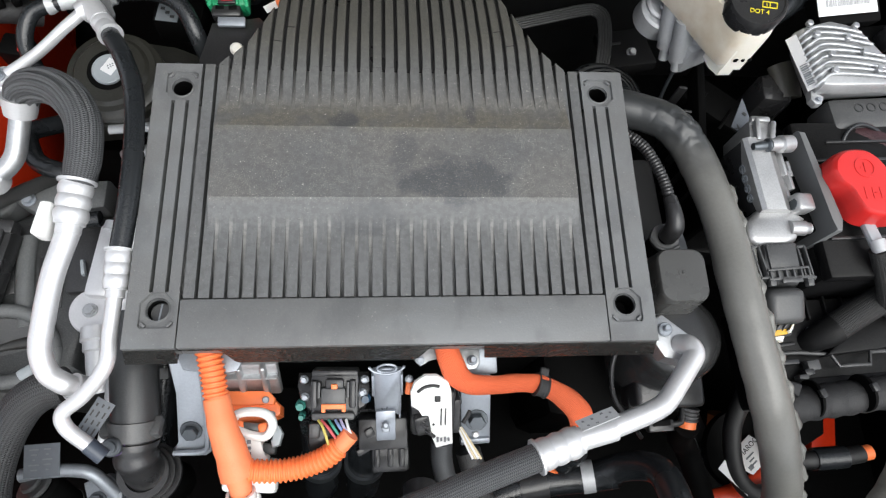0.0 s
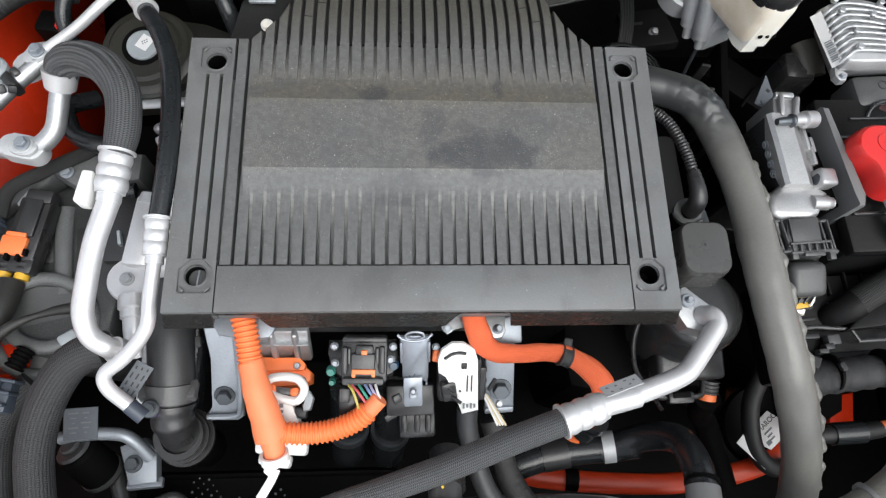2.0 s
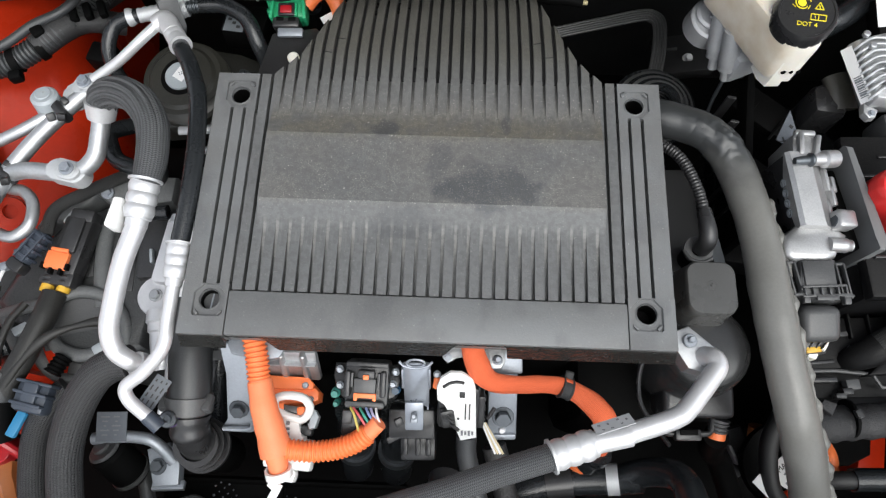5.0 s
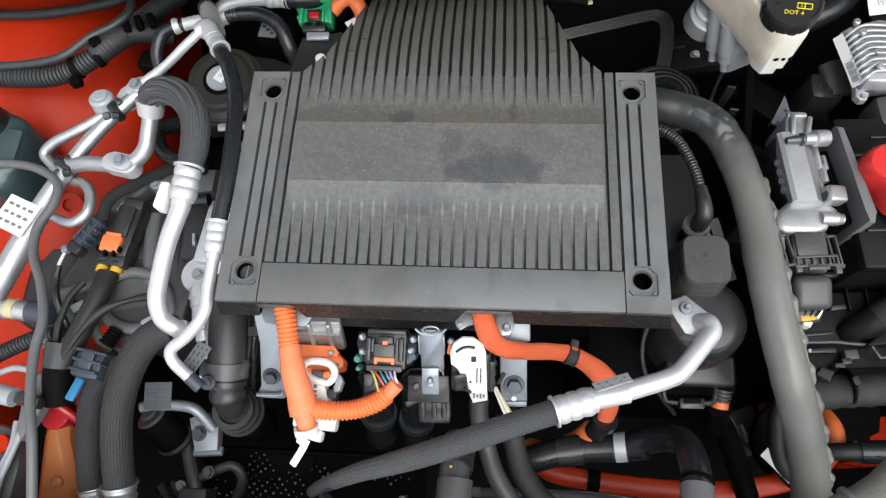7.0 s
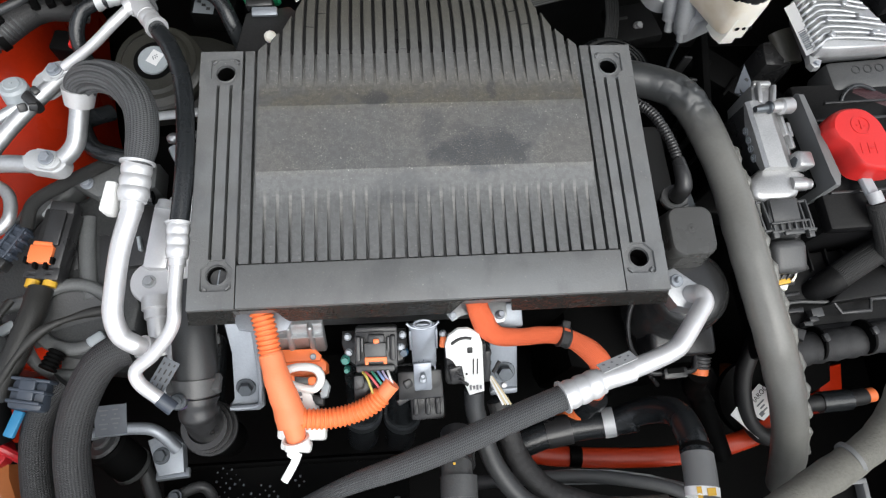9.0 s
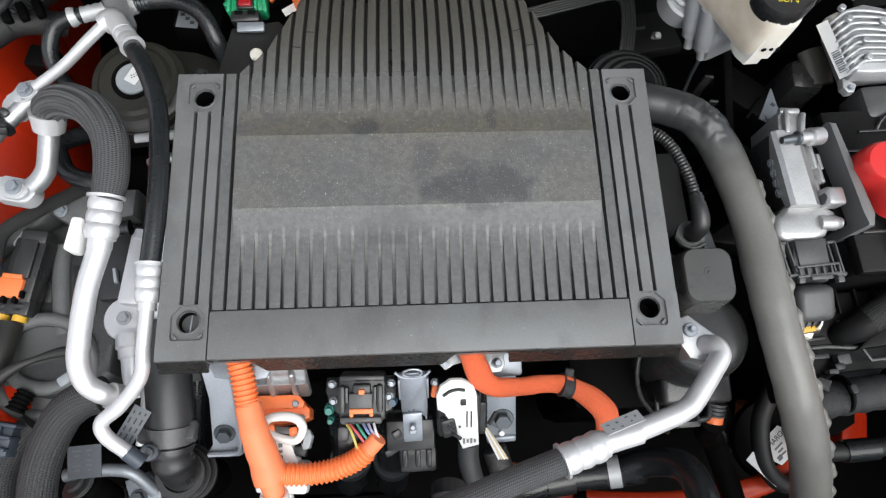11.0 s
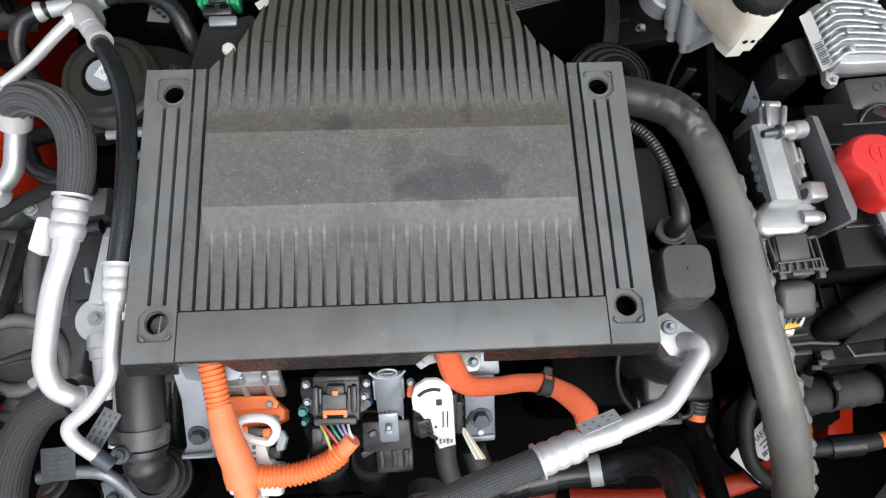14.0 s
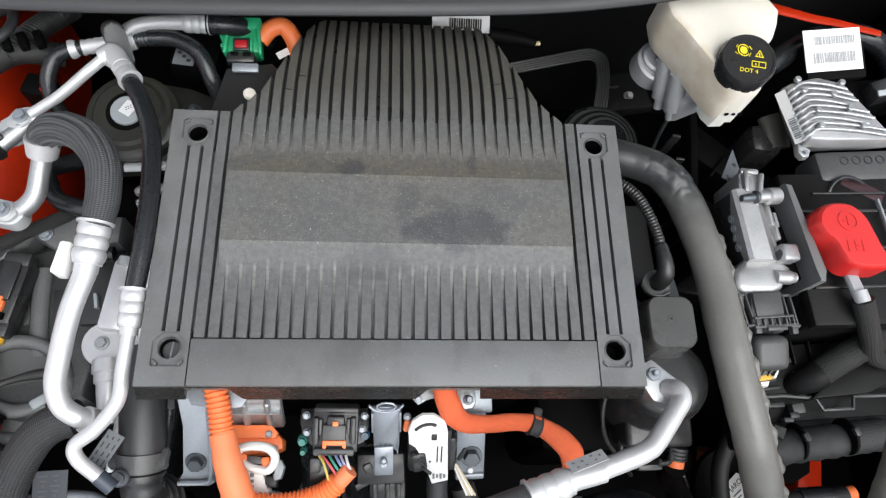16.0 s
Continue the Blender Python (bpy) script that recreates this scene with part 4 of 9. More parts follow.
    disc(c, Vector((-0.482, 0.234, 0.832)) + o, 0.0130, 0.014, (0.05, 0.2, 1), 28, 0.0015)
    disc(c, Vector((-0.4815, 0.2365, 0.844)) + o, 0.0168, 0.031, (0.05, 0.2, 1), 28, 0.003, 0.0158)
    disc(c, Vector((-0.4796, 0.2430, 0.8742)) + o, 0.0095, 0.0025, (0.05, 0.2, 1), 28, 0.001)
    disc(c, Vector((-0.4796, 0.2436, 0.8767)) + o, 0.0018, 0.0012, (0.05, 0.2, 1), 10, 0.0003)
    part("service_cap", c, M_BOTTLE, t, "whitish grey plastic service cap")
    part("branch_pipe", tube(BM(), [(-0.477, 0.240, 0.834), (-0.509, 0.218, 0.832), (-0.545, 0.200, 0.826), (-0.560, 0.186, 0.820), (-0.549, 0.172, 0.815), (-0.525, 0.152, 0.810), (-0.502, 0.147, 0.810), (-0.487, 0.131, 0.810), (-0.485, 0.104, 0.810), (-0.503, 0.089, 0.808), (-0.527, 0.095, 0.806), (-0.548, 0.104, 0.803)], 0.0072, 8, 16), M_CAST, t)
    for c0, rz in (((-0.462, 0.2435, 0.838), 45), ((-0.519, 0.162, 0.826), 60)):
        d = BM()
        box(d, c0, (0.012, 0.028, 0.022), (0, 0, rz), 0.004)
        for k, (ox, oy) in enumerate(((0.006, 0.010), (-0.008, 0.008), (0.007, -0.011), (-0.006, -0.012))):
            box(d, (c0[0] + ox, c0[1] + oy, c0[2] + 0.006), (0.008, 0.010, 0.010), (20, 15 * k, rz + 30 * k), 0.002)
        part("retaining_clip", d, M_PLASTIC, t, "black plastic pipe clip")


left_lines()


def rear_left():
    t = thing("heater_hose", (-0.39, 0.34, 0.82), "black rubber hose bent down beside the firewall", "hose")
    part("hose", tube(BM(), [(-0.372, 0.3615, 0.870), (-0.389, 0.357, 0.869), (-0.405, 0.347, 0.864), (-0.413, 0.324, 0.850), (-0.408, 0.303, 0.825), (-0.392, 0.285, 0.78)], 0.0088, seg=18, step=0.003), M_RUBBER, t)
    part("ferrule", tube(BM(), [(-0.342, 0.3695, 0.870), (-0.386, 0.358, 0.8695)], lambda s, d: 0.0088 + (0.0022 if s > 0.86 else 0.0006 * math.sin(d * 900)), 12, 20), M_CYL, t, "dull metal sleeve")
    t = thing("rear_pipe", (-0.29, 0.4, 0.85), "polished aluminium pipe elbow with a crimped black hose", "pipe")
    part("pipe", tube(BM(), [(-0.331, 0.372, 0.855), (-0.3285, 0.384, 0.868), (-0.318, 0.394, 0.871), (-0.2995, 0.401, 0.870), (-0.262, 0.4045, 0.870)], 0.0088, 8, 20), M_CYL, t)
    part("ferrule", tube(BM(), [(-0.232, 0.4045, 0.870), (-0.270, 0.404, 0.870)], crimp_profile(0.0120), seg=24, step=0.001), M_CYL, t)
    part("hose", tube(BM(), [(-0.236, 0.4045, 0.870), (-0.214, 0.4055, 0.868), (-0.190, 0.415, 0.850), (-0.175, 0.430, 0.81)], 0.0125, 6, 16), M_RUBBER, t)
    t = thing("vacuum_hose", (-0.27, 0.37, 0.8), "black rubber hose bent downwards from a threaded stub", "hose")
    part("hose", tube(BM(), [(-0.304, 0.3865, 0.861), (-0.274, 0.387, 0.860), (-0.246, 0.373, 0.855), (-0.2305, 0.345, 0.838), (-0.223, 0.332, 0.800), (-0.221, 0.328, 0.76)], 0.0100, 8, 20), M_RUBBER, t)
    part("stub", tube(BM(), [(-0.326, 0.381, 0.862), (-0.300, 0.3865, 0.861)], ribbed(0.0085, 0.004, 0.0007), seg=18, step=0.001), M_DSTEEL, t, "threaded dark metal stub")
    part("nut", tube(BM(), [(-0.327, 0.3805, 0.862), (-0.320, 0.383, 0.862)], 0.0125, 3, 12), M_CYL, t)
    m = thing("engine_mount", (-0.328, 0.305, 0.76), "round dark rubber engine mount with a small white label", "engine mount")
    ax = (-0.05, -0.10, 1)
    d = BM()
    disc(d, (-0.328, 0.310, 0.785), 0.0565, 0.020, ax, 56, 0.003)
    disc(d, (-0.329, 0.308, 0.805), 0.0560, 0.012, ax, 56, 0.005, 0.0515)
    disc(d, (-0.3295, 0.3068, 0.816), 0.0505, 0.008, ax, 56, 0.004, 0.0440)
    part("body", d, M_OLIVE, m)
    part("groove", ring(BM(), (-0.3300, 0.3062, 0.8232), 0.0255, 0.0195, 0.0012, ax, 44), M_DARK, m, "dark recess round the hub")
    part("hub", disc(BM(), (-0.3300, 0.3062, 0.8225), 0.0190, 0.0055, ax, 36, 0.0012), M_BOTTLE, m, "pale grey metal hub")
    l = part("label", box(BM(), (-0.3275, 0.3075, 0.8288), (0.016, 0.018, 0.0006), (6, -3, -32), 0), M_PAPER, m, "small white label")
    d = BM()
    for i in range(3):
        for j in range(2):
            box(d, (-0.3300 + 0.0024 * i + 0.001 * j, 0.3080 + 0.0016 * i - 0.0028 * j, 0.8294), (0.0017, 0.0014, 0.0004), (6, -3, -32), 0)
    part("print", d, M_GLABEL, l)
    d = BM()
    prism(d, [(-0.40, 0.29), (-0.36, 0.25), (-0.255, 0.262), (-0.205, 0.285), (-0.205, 0.33), (-0.228, 0.35), (-0.272, 0.368), (-0.32, 0.375), (-0.39, 0.36)], 0.755, 0.788, 0.006)
    part("bracket", d, M_MOUNT, m, "black rubber coated bracket")
    d = BM()
    disc(d, (-0.262, 0.331, 0.788), 0.0095, 0.003, seg=24)
    disc(d, (-0.262, 0.331, 0.791), 0.0064, 0.007, seg=6, bevel=0.0006)
    disc(d, (-0.262, 0.331, 0.798), 0.0036, 0.004, seg=14)
    part("stud", d, M_DSTEEL, m, "dark steel stud with a hexagon nut")
    part("stay", tube(BM(), [(-0.335, 0.247, 0.79), (-0.300, 0.249, 0.792), (-0.278, 0.252, 0.79)], 0.0062, 4, 12, flat=0.7), M_CYL, m, "bright metal stay")
    t = thing("cast_bracket", (-0.285, 0.2, 0.74), "bright cast bracket with a dark cone behind the cooling pipes", "bracket")
    part("arm", tube(BM(), [(-0.322, 0.221, 0.775), (-0.300, 0.2235, 0.782), (-0.280, 0.222, 0.780), (-0.268, 0.214, 0.776)], lambda q, d: 0.0055 + 0.0018 * math.sin(d * 260), 6, 12), M_CAST, t)
    part("web", prism(BM(), [(-0.292, 0.219), (-0.262, 0.222), (-0.256, 0.180), (-0.268, 0.160), (-0.276, 0.196)], 0.748, 0.772, 0.004), M_CAST, t)
    part("pad", box(BM(), (-0.314, 0.205, 0.765), (0.014, 0.022, 0.02), (10, 0, 25), 0.004), M_BOTTLE, t)
    part("cone", tube(BM(), [(-0.270, 0.196, 0.772), (-0.284, 0.172, 0.765), (-0.300, 0.146, 0.752)], lambda q, d: 0.0085 + 0.010 * q, 6, 20), M_CASE, t, "dark grey cone")
    bolt("bolt", (-0.268, 0.178, 0.772), 0.006, (0, 0, 1), M_STEEL, t)


rear_left()


def left_wiring():
    hose("corrugated_conduit", [(-0.70, 0.312, 0.82), (-0.610, 0.309, 0.82), (-0.565, 0.317, 0.82), (-0.528, 0.337, 0.825), (-0.497, 0.363, 0.83), (-0.474, 0.401, 0.82), (-0.465, 0.444, 0.80), (-0.45, 0.50, 0.77)],
         ribbed(0.0140, 0.0055, 0.0013), M_CONDUIT, "black corrugated wiring conduit along the wing", "conduit", seg=18, step=0.0014)
    hose("wiring_cable", [(-0.68, 0.313, 0.838), (-0.603, 0.320, 0.838), (-0.556, 0.331, 0.842), (-0.522, 0.361, 0.845), (-0.489, 0.381, 0.847), (-0.473, 0.406, 0.847), (-0.478, 0.436, 0.845), (-0.49, 0.50, 0.84)],
         0.006, M_CONDUIT, "thin black cable along the wing", "cable")
    hose("wiring_cable", [(-0.72, 0.411, 0.832), (-0.631, 0.411, 0.832), (-0.563, 0.421, 0.832), (-0.505, 0.437, 0.832), (-0.47, 0.47, 0.82)], 0.0075, M_TAPE, "taped black cable across the wing", "cable")
    t = thing("cable_clip", (-0.515, 0.35, 0.82), "black plastic clip holding two cables", "clip")
    part("band", ring(BM(), (-0.523, 0.339, 0.825), 0.0165, 0.0135, 0.010, (0.75, 0.6, 0)), M_DARK, t)
    part("lock", box(BM(), (-0.517, 0.357, 0.842), (0.016, 0.026, 0.012), (0, 0, 40), 0.003), M_DARK, t)
    t = thing("cable_clip", (-0.57, 0.30, 0.81), "black plastic clip on the corrugated conduit", "clip")
    part("band", ring(BM(), (-0.553, 0.322, 0.822), 0.0162, 0.0132, 0.010, (0.9, 0.35, 0)), M_DARK, t)
    part("lock", box(BM(), (-0.545, 0.303, 0.818), (0.016, 0.014, 0.014), (0, 0, 20), 0.003), M_DARK, t)
    t = thing("taped_loom", (-0.47, 0.40, 0.80), "black taped wiring loom with clips", "wiring loom")
    part("sleeve", tube(BM(), [(-0.522, 0.342, 0.826), (-0.500, 0.362, 0.829), (-0.485, 0.378, 0.827)], 0.0168, 5, 18), M_TAPE, t)
    part("loom", tube(BM(), [(-0.50, 0.365, 0.828), (-0.475, 0.385, 0.822), (-0.455, 0.392, 0.815), (-0.43, 0.40, 0.80)], 0.015, 6, 14), M_TAPE, t)
    for i in range(3):
        part("clip", box(BM(), (-0.478 + 0.018 * i, 0.386 + 0.004 * i, 0.838), (0.010, 0.024, 0.010), (0, 0, 25), 0.002), M_DARK, t)
    t = thing("red_plug", (-0.44, 0.352, 0.79), "dark plug with a red lock", "connector")
    part("body", box(BM(), (-0.452, 0.352, 0.79), (0.034, 0.030, 0.034), (0, 0, -10), 0.004), M_DARK, t)
    part("lock", box(BM(), (-0.437, 0.345, 0.808), (0.012, 0.014, 0.010), (0, 0, -10), 0.002), M_RED, t, "red lock")
    # washer bottle, label and cable at the wing
    t = thing("washer_bottle", (-0.64, 0.17, 0.7), "dark teal translucent plastic bottle with a dark cap", "bottle")
    d = BM()
    prism(d, [(x - 0.653, y + 0.190) for x, y in rounded(0.110, 0.125, 0.035)], 0.745, 0.825, 0.02, seg=4)
    part("body", d, M_TEAL, t)
    d = BM()
    disc(d, (-0.650, 0.230, 0.82), 0.027, 0.028, seg=32, bevel=0.003)
    part("cap", d, M_PLASTIC, t, "black screw cap")
    hose("washer_line", [(-0.66, 0.152, 0.852), (-0.580, 0.154, 0.85), (-0.539, 0.147, 0.85), (-0.508, 0.128, 0.85), (-0.504, 0.100, 0.85), (-0.517, 0.064, 0.85), (-0.512, 0.028, 0.85), (-0.4925, -0.009, 0.85), (-0.478, -0.052, 0.85), (-0.4775, -0.094, 0.85), (-0.468, -0.146, 0.85), (-0.453, -0.197, 0.848), (-0.452, -0.27, 0.82)],
         0.0058, M_RIM, "thin grey cable hanging across the wing", "cable")
    t = thing("paper_label", (-0.565, 0.09, 0.8), "white paper label with printed bars on a pipe", "label")
    c, rot = (-0.565, 0.088, 0.832), (0, 0, -22)
    part("sheet", box(BM(), c, (0.050, 0.046, 0.0012), rot, 0), M_PAPER, t)
    d = BM()
    for i in range(3):
        for j in range(4):
            box(d, Vector(c) + Euler((0, 0, radians(-22))).to_matrix() @ Vector((-0.016 + 0.0105 * j, 0.012 - 0.012 * i, 0.001)), (0.007 - 0.001 * ((i + j) % 3), 0.004, 0.0006), rot, 0)
    part("print", d, M_GLABEL, t)
    t = thing("grey_pipe", (-0.57, -0.03, 0.77), "grey pipe end with a yellow paint mark", "pipe")
    part("pipe", tube(BM(), [(-0.68, -0.020, 0.79), (-0.592, -0.026, 0.79), (-0.528, -0.030, 0.785)], 0.0135, 6, 18), M_CAST, t)
    part("mark", tube(BM(), [(-0.572, -0.0265, 0.7897), (-0.560, -0.0275, 0.7892)], 0.0138, 4, 18), M_PALE, t, "pale yellow paint mark")
    part("sleeve", tube(BM(), [(-0.545, -0.0285, 0.787), (-0.515, -0.031, 0.784)], 0.0145, 4, 18), M_BLUEGREY, t)


left_wiring()


def left_edge_strip():
    t = thing("edge_strip", (-0.284, -0.07, 0.79), "thin bright steel edge strip beside the coolant hose", "strip")
    part("strip", tube(BM(), [(-0.281, -0.033, 0.80), (-0.284, -0.071, 0.79), (-0.290, -0.090, 0.785), (-0.300, -0.104, 0.78)], 0.0022, 6, 8, flat=0.5), M_STEEL, t)


left_edge_strip()


def elbow_bolt():
    t = thing("hose_bolt", (-0.284, -0.117, 0.785), "dark bolt with a violet washer on the hose elbow", "bolt")
    part("lug", tube(BM(), [(-0.2795, -0.113, 0.799), (-0.272, -0.117, 0.775), (-0.262, -0.118, 0.745)], 0.0085, 5, 14), M_PLASTIC, t)
    part("washer", disc(BM(), (-0.2795, -0.113, 0.801), 0.0098, 0.002, (0, -0.2, 1), 20, 0.0005), material("violet_zinc", (0.10, 0.06, 0.16), 0.35, 0.6, vary=0.3), t, "violet washer")
    d = BM()
    disc(d, (-0.2795, -0.113, 0.8025), 0.0094, 0.010, (0, -0.2, 1), 24, 0.0015)
    ring(d, (-0.2795, -0.1152, 0.8135), 0.0058, 0.0030, 0.002, (0, -0.2, 1), 20)
    part("head", d, M_DSTEEL, t)


elbow_bolt()


def left_engine():
    t = thing("intake_cover", (-0.44, 0.04, 0.62), "dusty dark grey plastic engine part with rounded ribs", "engine part")
    d = BM()
    prism(d, [(-0.545, 0.02), (-0.52, 0.085), (-0.47, 0.13), (-0.40, 0.175), (-0.345, 0.165), (-0.34, 0.05), (-0.345, -0.03), (-0.39, -0.06), (-0.45, -0.05), (-0.49, -0.03)], 0.60, 0.757, 0.018, seg=4)
    part("body", d, M_INTAKE, t)
    lean = (0.05, -0.2, 1)
    d = BM()
    disc(d, (-0.425, -0.015, 0.735), 0.060, 0.020, lean, 48, 0.004)
    part("dome", d, M_INTAKE, t)
    d = BM()
    circle = [Vector((-0.424, -0.018, 0.757)) + Vector(lean).normalized().to_track_quat("Z", "Y") @ Vector((0.054 * math.cos(2 * math.pi * k / 40), 0.054 * math.sin(2 * math.pi * k / 40), 0)) for k in range(41)]
    tube(d, circle, 0.0075, 2, 12, cap=False, flat=0.8)
    part("rim", d, M_RIM, t, "worn grey rim of the round recess")
    for pts, rr in (([(-0.420, 0.124, 0.757), (-0.417, 0.087, 0.758), (-0.412, 0.050, 0.758), (-0.407, 0.018, 0.756)], 0.0075), ([(-0.535, 0.004, 0.75), (-0.504, 0.013, 0.757), (-0.472, 0.021, 0.758), (-0.409, 0.032, 0.757)], 0.006),
                    ([(-0.525, 0.003, 0.752), (-0.516, -0.018, 0.75), (-0.501, -0.033, 0.748), (-0.478, -0.043, 0.748)], 0.0065), ([(-0.461, -0.020, 0.757), (-0.444, -0.035, 0.76), (-0.416, -0.042, 0.762), (-0.387, -0.034, 0.76)], 0.006), ([(-0.472, 0.021, 0.757), (-0.468, 0.0, 0.758), (-0.461, -0.020, 0.757)], 0.006)):
        part("rib", tube(BM(), pts, rr * 1.35, 6, 14, flat=0.8), M_RIM, t)
    for out in ([(-0.461, 0.112), (-0.434, 0.119), (-0.424, 0.057), (-0.452, 0.050)], [(-0.503, 0.004), (-0.478, 0.009), (-0.474, -0.010), (-0.493, -0.022)], [(-0.405, 0.10), (-0.375, 0.10), (-0.372, 0.04), (-0.398, 0.035)]):
        d = BM()
        prism(d, out, 0.750, 0.7585, 0.002)
        part("pocket", d, M_PLASTIC, t, "dark pocket")
    d = BM()
    disc(d, (-0.424, -0.018, 0.7545), 0.046, 0.0014, (0.05, -0.2, 1), 40, 0.0005)
    part("bowl", d, M_CASE, t, "dark round recess")
    d = BM()
    prism(d, [(-0.60, 0.055), (-0.564, 0.063), (-0.530, 0.080), (-0.500, 0.03), (-0.505, -0.042), (-0.56, -0.05), (-0.60, -0.03)], 0.60, 0.742, 0.012, seg=3)
    part("side_housing", d, M_INTAKE, t)
    for c in ((-0.500, -0.012, 0.755), (-0.392, -0.032, 0.765)):
        part("clip", box(BM(), c, (0.020, 0.012, 0.010), (10, 5, 35), 0.003), M_BOTTLE, t, "pale clip")
    d = BM()
    prism(d, [(-0.44, 0.165), (-0.40, 0.185), (-0.33, 0.185), (-0.33, 0.15), (-0.40, 0.14)], 0.745, 0.785, 0.006)
    part("bracket", d, M_RIM, t)
    d = BM()
    prism(d, [(-0.505, 0.115), (-0.49, 0.150), (-0.455, 0.175), (-0.425, 0.18), (-0.44, 0.150), (-0.47, 0.125)], 0.735, 0.772, 0.008, seg=3)
    part("shoulder", d, M_RIM, t)
    part("clip", box(BM(), (-0.455, 0.128, 0.777), (0.012, 0.024, 0.008), (0, 0, -30), 0.003), M_BOTTLE, t)
    bolt("bolt", (-0.412, 0.158, 0.786), 0.008, (0, 0, 1), M_STEEL, t)

    t = thing("sensor_plug", (-0.45, 0.07, 0.77), "black plug with an orange lock and yellow seals", "connector")
    part("body", box(BM(), (-0.444, 0.088, 0.776), (0.036, 0.075, 0.026), (0, 0, -8), 0.004), M_PLASTIC, t)
    part("collar", box(BM(), (-0.452, 0.048, 0.776), (0.042, 0.022, 0.024), (0, 0, -8), 0.004), M_PLASTIC, t)
    part("lock", box(BM(), (-0.4535, 0.0665, 0.789), (0.028, 0.022, 0.010), (0, 0, -8), 0.002), M_ORANGE, t, "orange lock")
    part("lock", box(BM(), (-0.4515, 0.0795, 0.790), (0.022, 0.005, 0.008), (0, 0, -8), 0.001), M_ORANGE, t)
    for dx in (-0.011, 0.009):
        part("barrel", tube(BM(), [(-0.450 + dx, 0.060, 0.779), (-0.453 + dx, 0.039, 0.779)], ribbed(0.0098, 0.006, 0.0006), seg=16, step=0.0015), M_PLASTIC, t)
    for dx, dy in ((-0.017, 0.060), (0.013, 0.058), (-0.006, 0.053), (0.006, 0.052)):
        part("tooth", box(BM(), (-0.4520 + dx, dy, 0.790), (0.004, 0.008, 0.010), (0, 0, -8), 0.001), M_DARK, t)
    part("spine", box(BM(), (-0.4415, 0.100, 0.790), (0.020, 0.045, 0.006), (0, 0, -8), 0.002), M_PLASTIC, t)
    part("step", box(BM(), (-0.4355, 0.126, 0.782), (0.030, 0.016, 0.020), (0, 0, -8), 0.003), M_PLASTIC, t)
    for dx in (-0.011, 0.009):
        part("seal", tube(BM(), [(-0.453 + dx, 0.040, 0.779), (-0.4547 + dx, 0.030, 0.779)], 0.0078, 3, 16), M_SEAL, t, "yellow seal")
    part("cable", tube(BM(), [(-0.456, 0.028, 0.777), (-0.459, -0.006, 0.783), (-0.470, -0.046, 0.783), (-0.488, -0.085, 0.775), (-0.51, -0.14, 0.75)], 0.014, 8, 16), M_LOOM, t, "black taped cable")
    hose("thin_cable", [(-0.36, -0.005, 0.80), (-0.40, -0.012, 0.80), (-0.44, -0.03, 0.80), (-0.475, -0.07, 0.79), (-0.50, -0.11, 0.77)], lambda s, d: 0.0048 + 0.0012 * math.sin(d * 90), M_LOOM, "thin black cable over the engine", "cable")
    t = thing("grey_plug", (-0.49, 0.08, 0.77), "blue grey plug on a short black cable", "connector")
    gx, gy, gr = -0.4845, 0.0815, -30
    part("body", box(BM(), (gx, gy, 0.792), (0.016, 0.044, 0.015), (0, 0, gr), 0.003), M_BLUEGREY, t)
    for i in range(4):
        o = Matrix.Rotation(radians(gr), 3, "Z") @ Vector((0, 0.016 - 0.010 * i, 0))
        part("rib", box(BM(), Vector((gx, gy, 0.793)) + o, (0.021 + 0.002 * (i % 2), 0.004, 0.018), (0, 0, gr), 0.001), M_BLUEGREY, t)
    for sx in (-1, 1):
        o = Matrix.Rotation(radians(gr), 3, "Z") @ Vector((0.0065 * sx, 0.0, 0.009))
        part("rail", box(BM(), Vector((gx, gy, 0.793)) + o, (0.003, 0.040, 0.004), (0, 0, gr), 0.001), M_BLUEGREY, t)
    part("collar", box(BM(), (-0.4985, 0.0575, 0.792), (0.022, 0.014, 0.018), (0, 0, gr), 0.003), M_PLASTIC, t, "black collar")
    part("latch", box(BM(), (-0.511, 0.055, 0.796), (0.009, 0.010, 0.010), (0, 0, 20), 0.002), M_STEEL, t, "bright latch")
    part("lead", tube(BM(), [(-0.511, 0.053, 0.796), (-0.5135, 0.042, 0.796), (-0.5165, 0.030, 0.795)], 0.0022, 4, 8), M_PAPER, t, "bare white lead")
    part("wire", tube(BM(), [(-0.5160, 0.032, 0.795), (-0.5165, 0.012, 0.792), (-0.5105, -0.015, 0.788), (-0.50, -0.045, 0.77)], 0.0052, 6, 10), M_RUBBER, t)
    part("cable", tube(BM(), [(-0.473, 0.099, 0.793), (-0.466, 0.130, 0.797), (-0.434, 0.153, 0.797), (-0.402, 0.174, 0.793), (-0.375, 0.20, 0.775)], 0.0078, 8, 18), M_SLEEVE, t, "black mesh covered cable")
    t = thing("blue_plug", (-0.45, -0.09, 0.76), "blue grey plug with a bright blue tab", "connector")
    part("body", box(BM(), (-0.452, -0.095, 0.770), (0.040, 0.034, 0.03), (0, 0, -10), 0.006), M_BLUEGREY, t)
    for i in range(3):
        part("rib", box(BM(), (-0.447 - 0.003 * i, -0.079 - 0.012 * i, 0.776), (0.044 - 0.003 * i, 0.004, 0.030), (0, 0, -10), 0.002), M_BLUEGREY, t)
    part("latch", box(BM(), (-0.4505, -0.0905, 0.7875), (0.018, 0.024, 0.006), (8, 0, -10), 0.002), M_BLUEGREY, t)
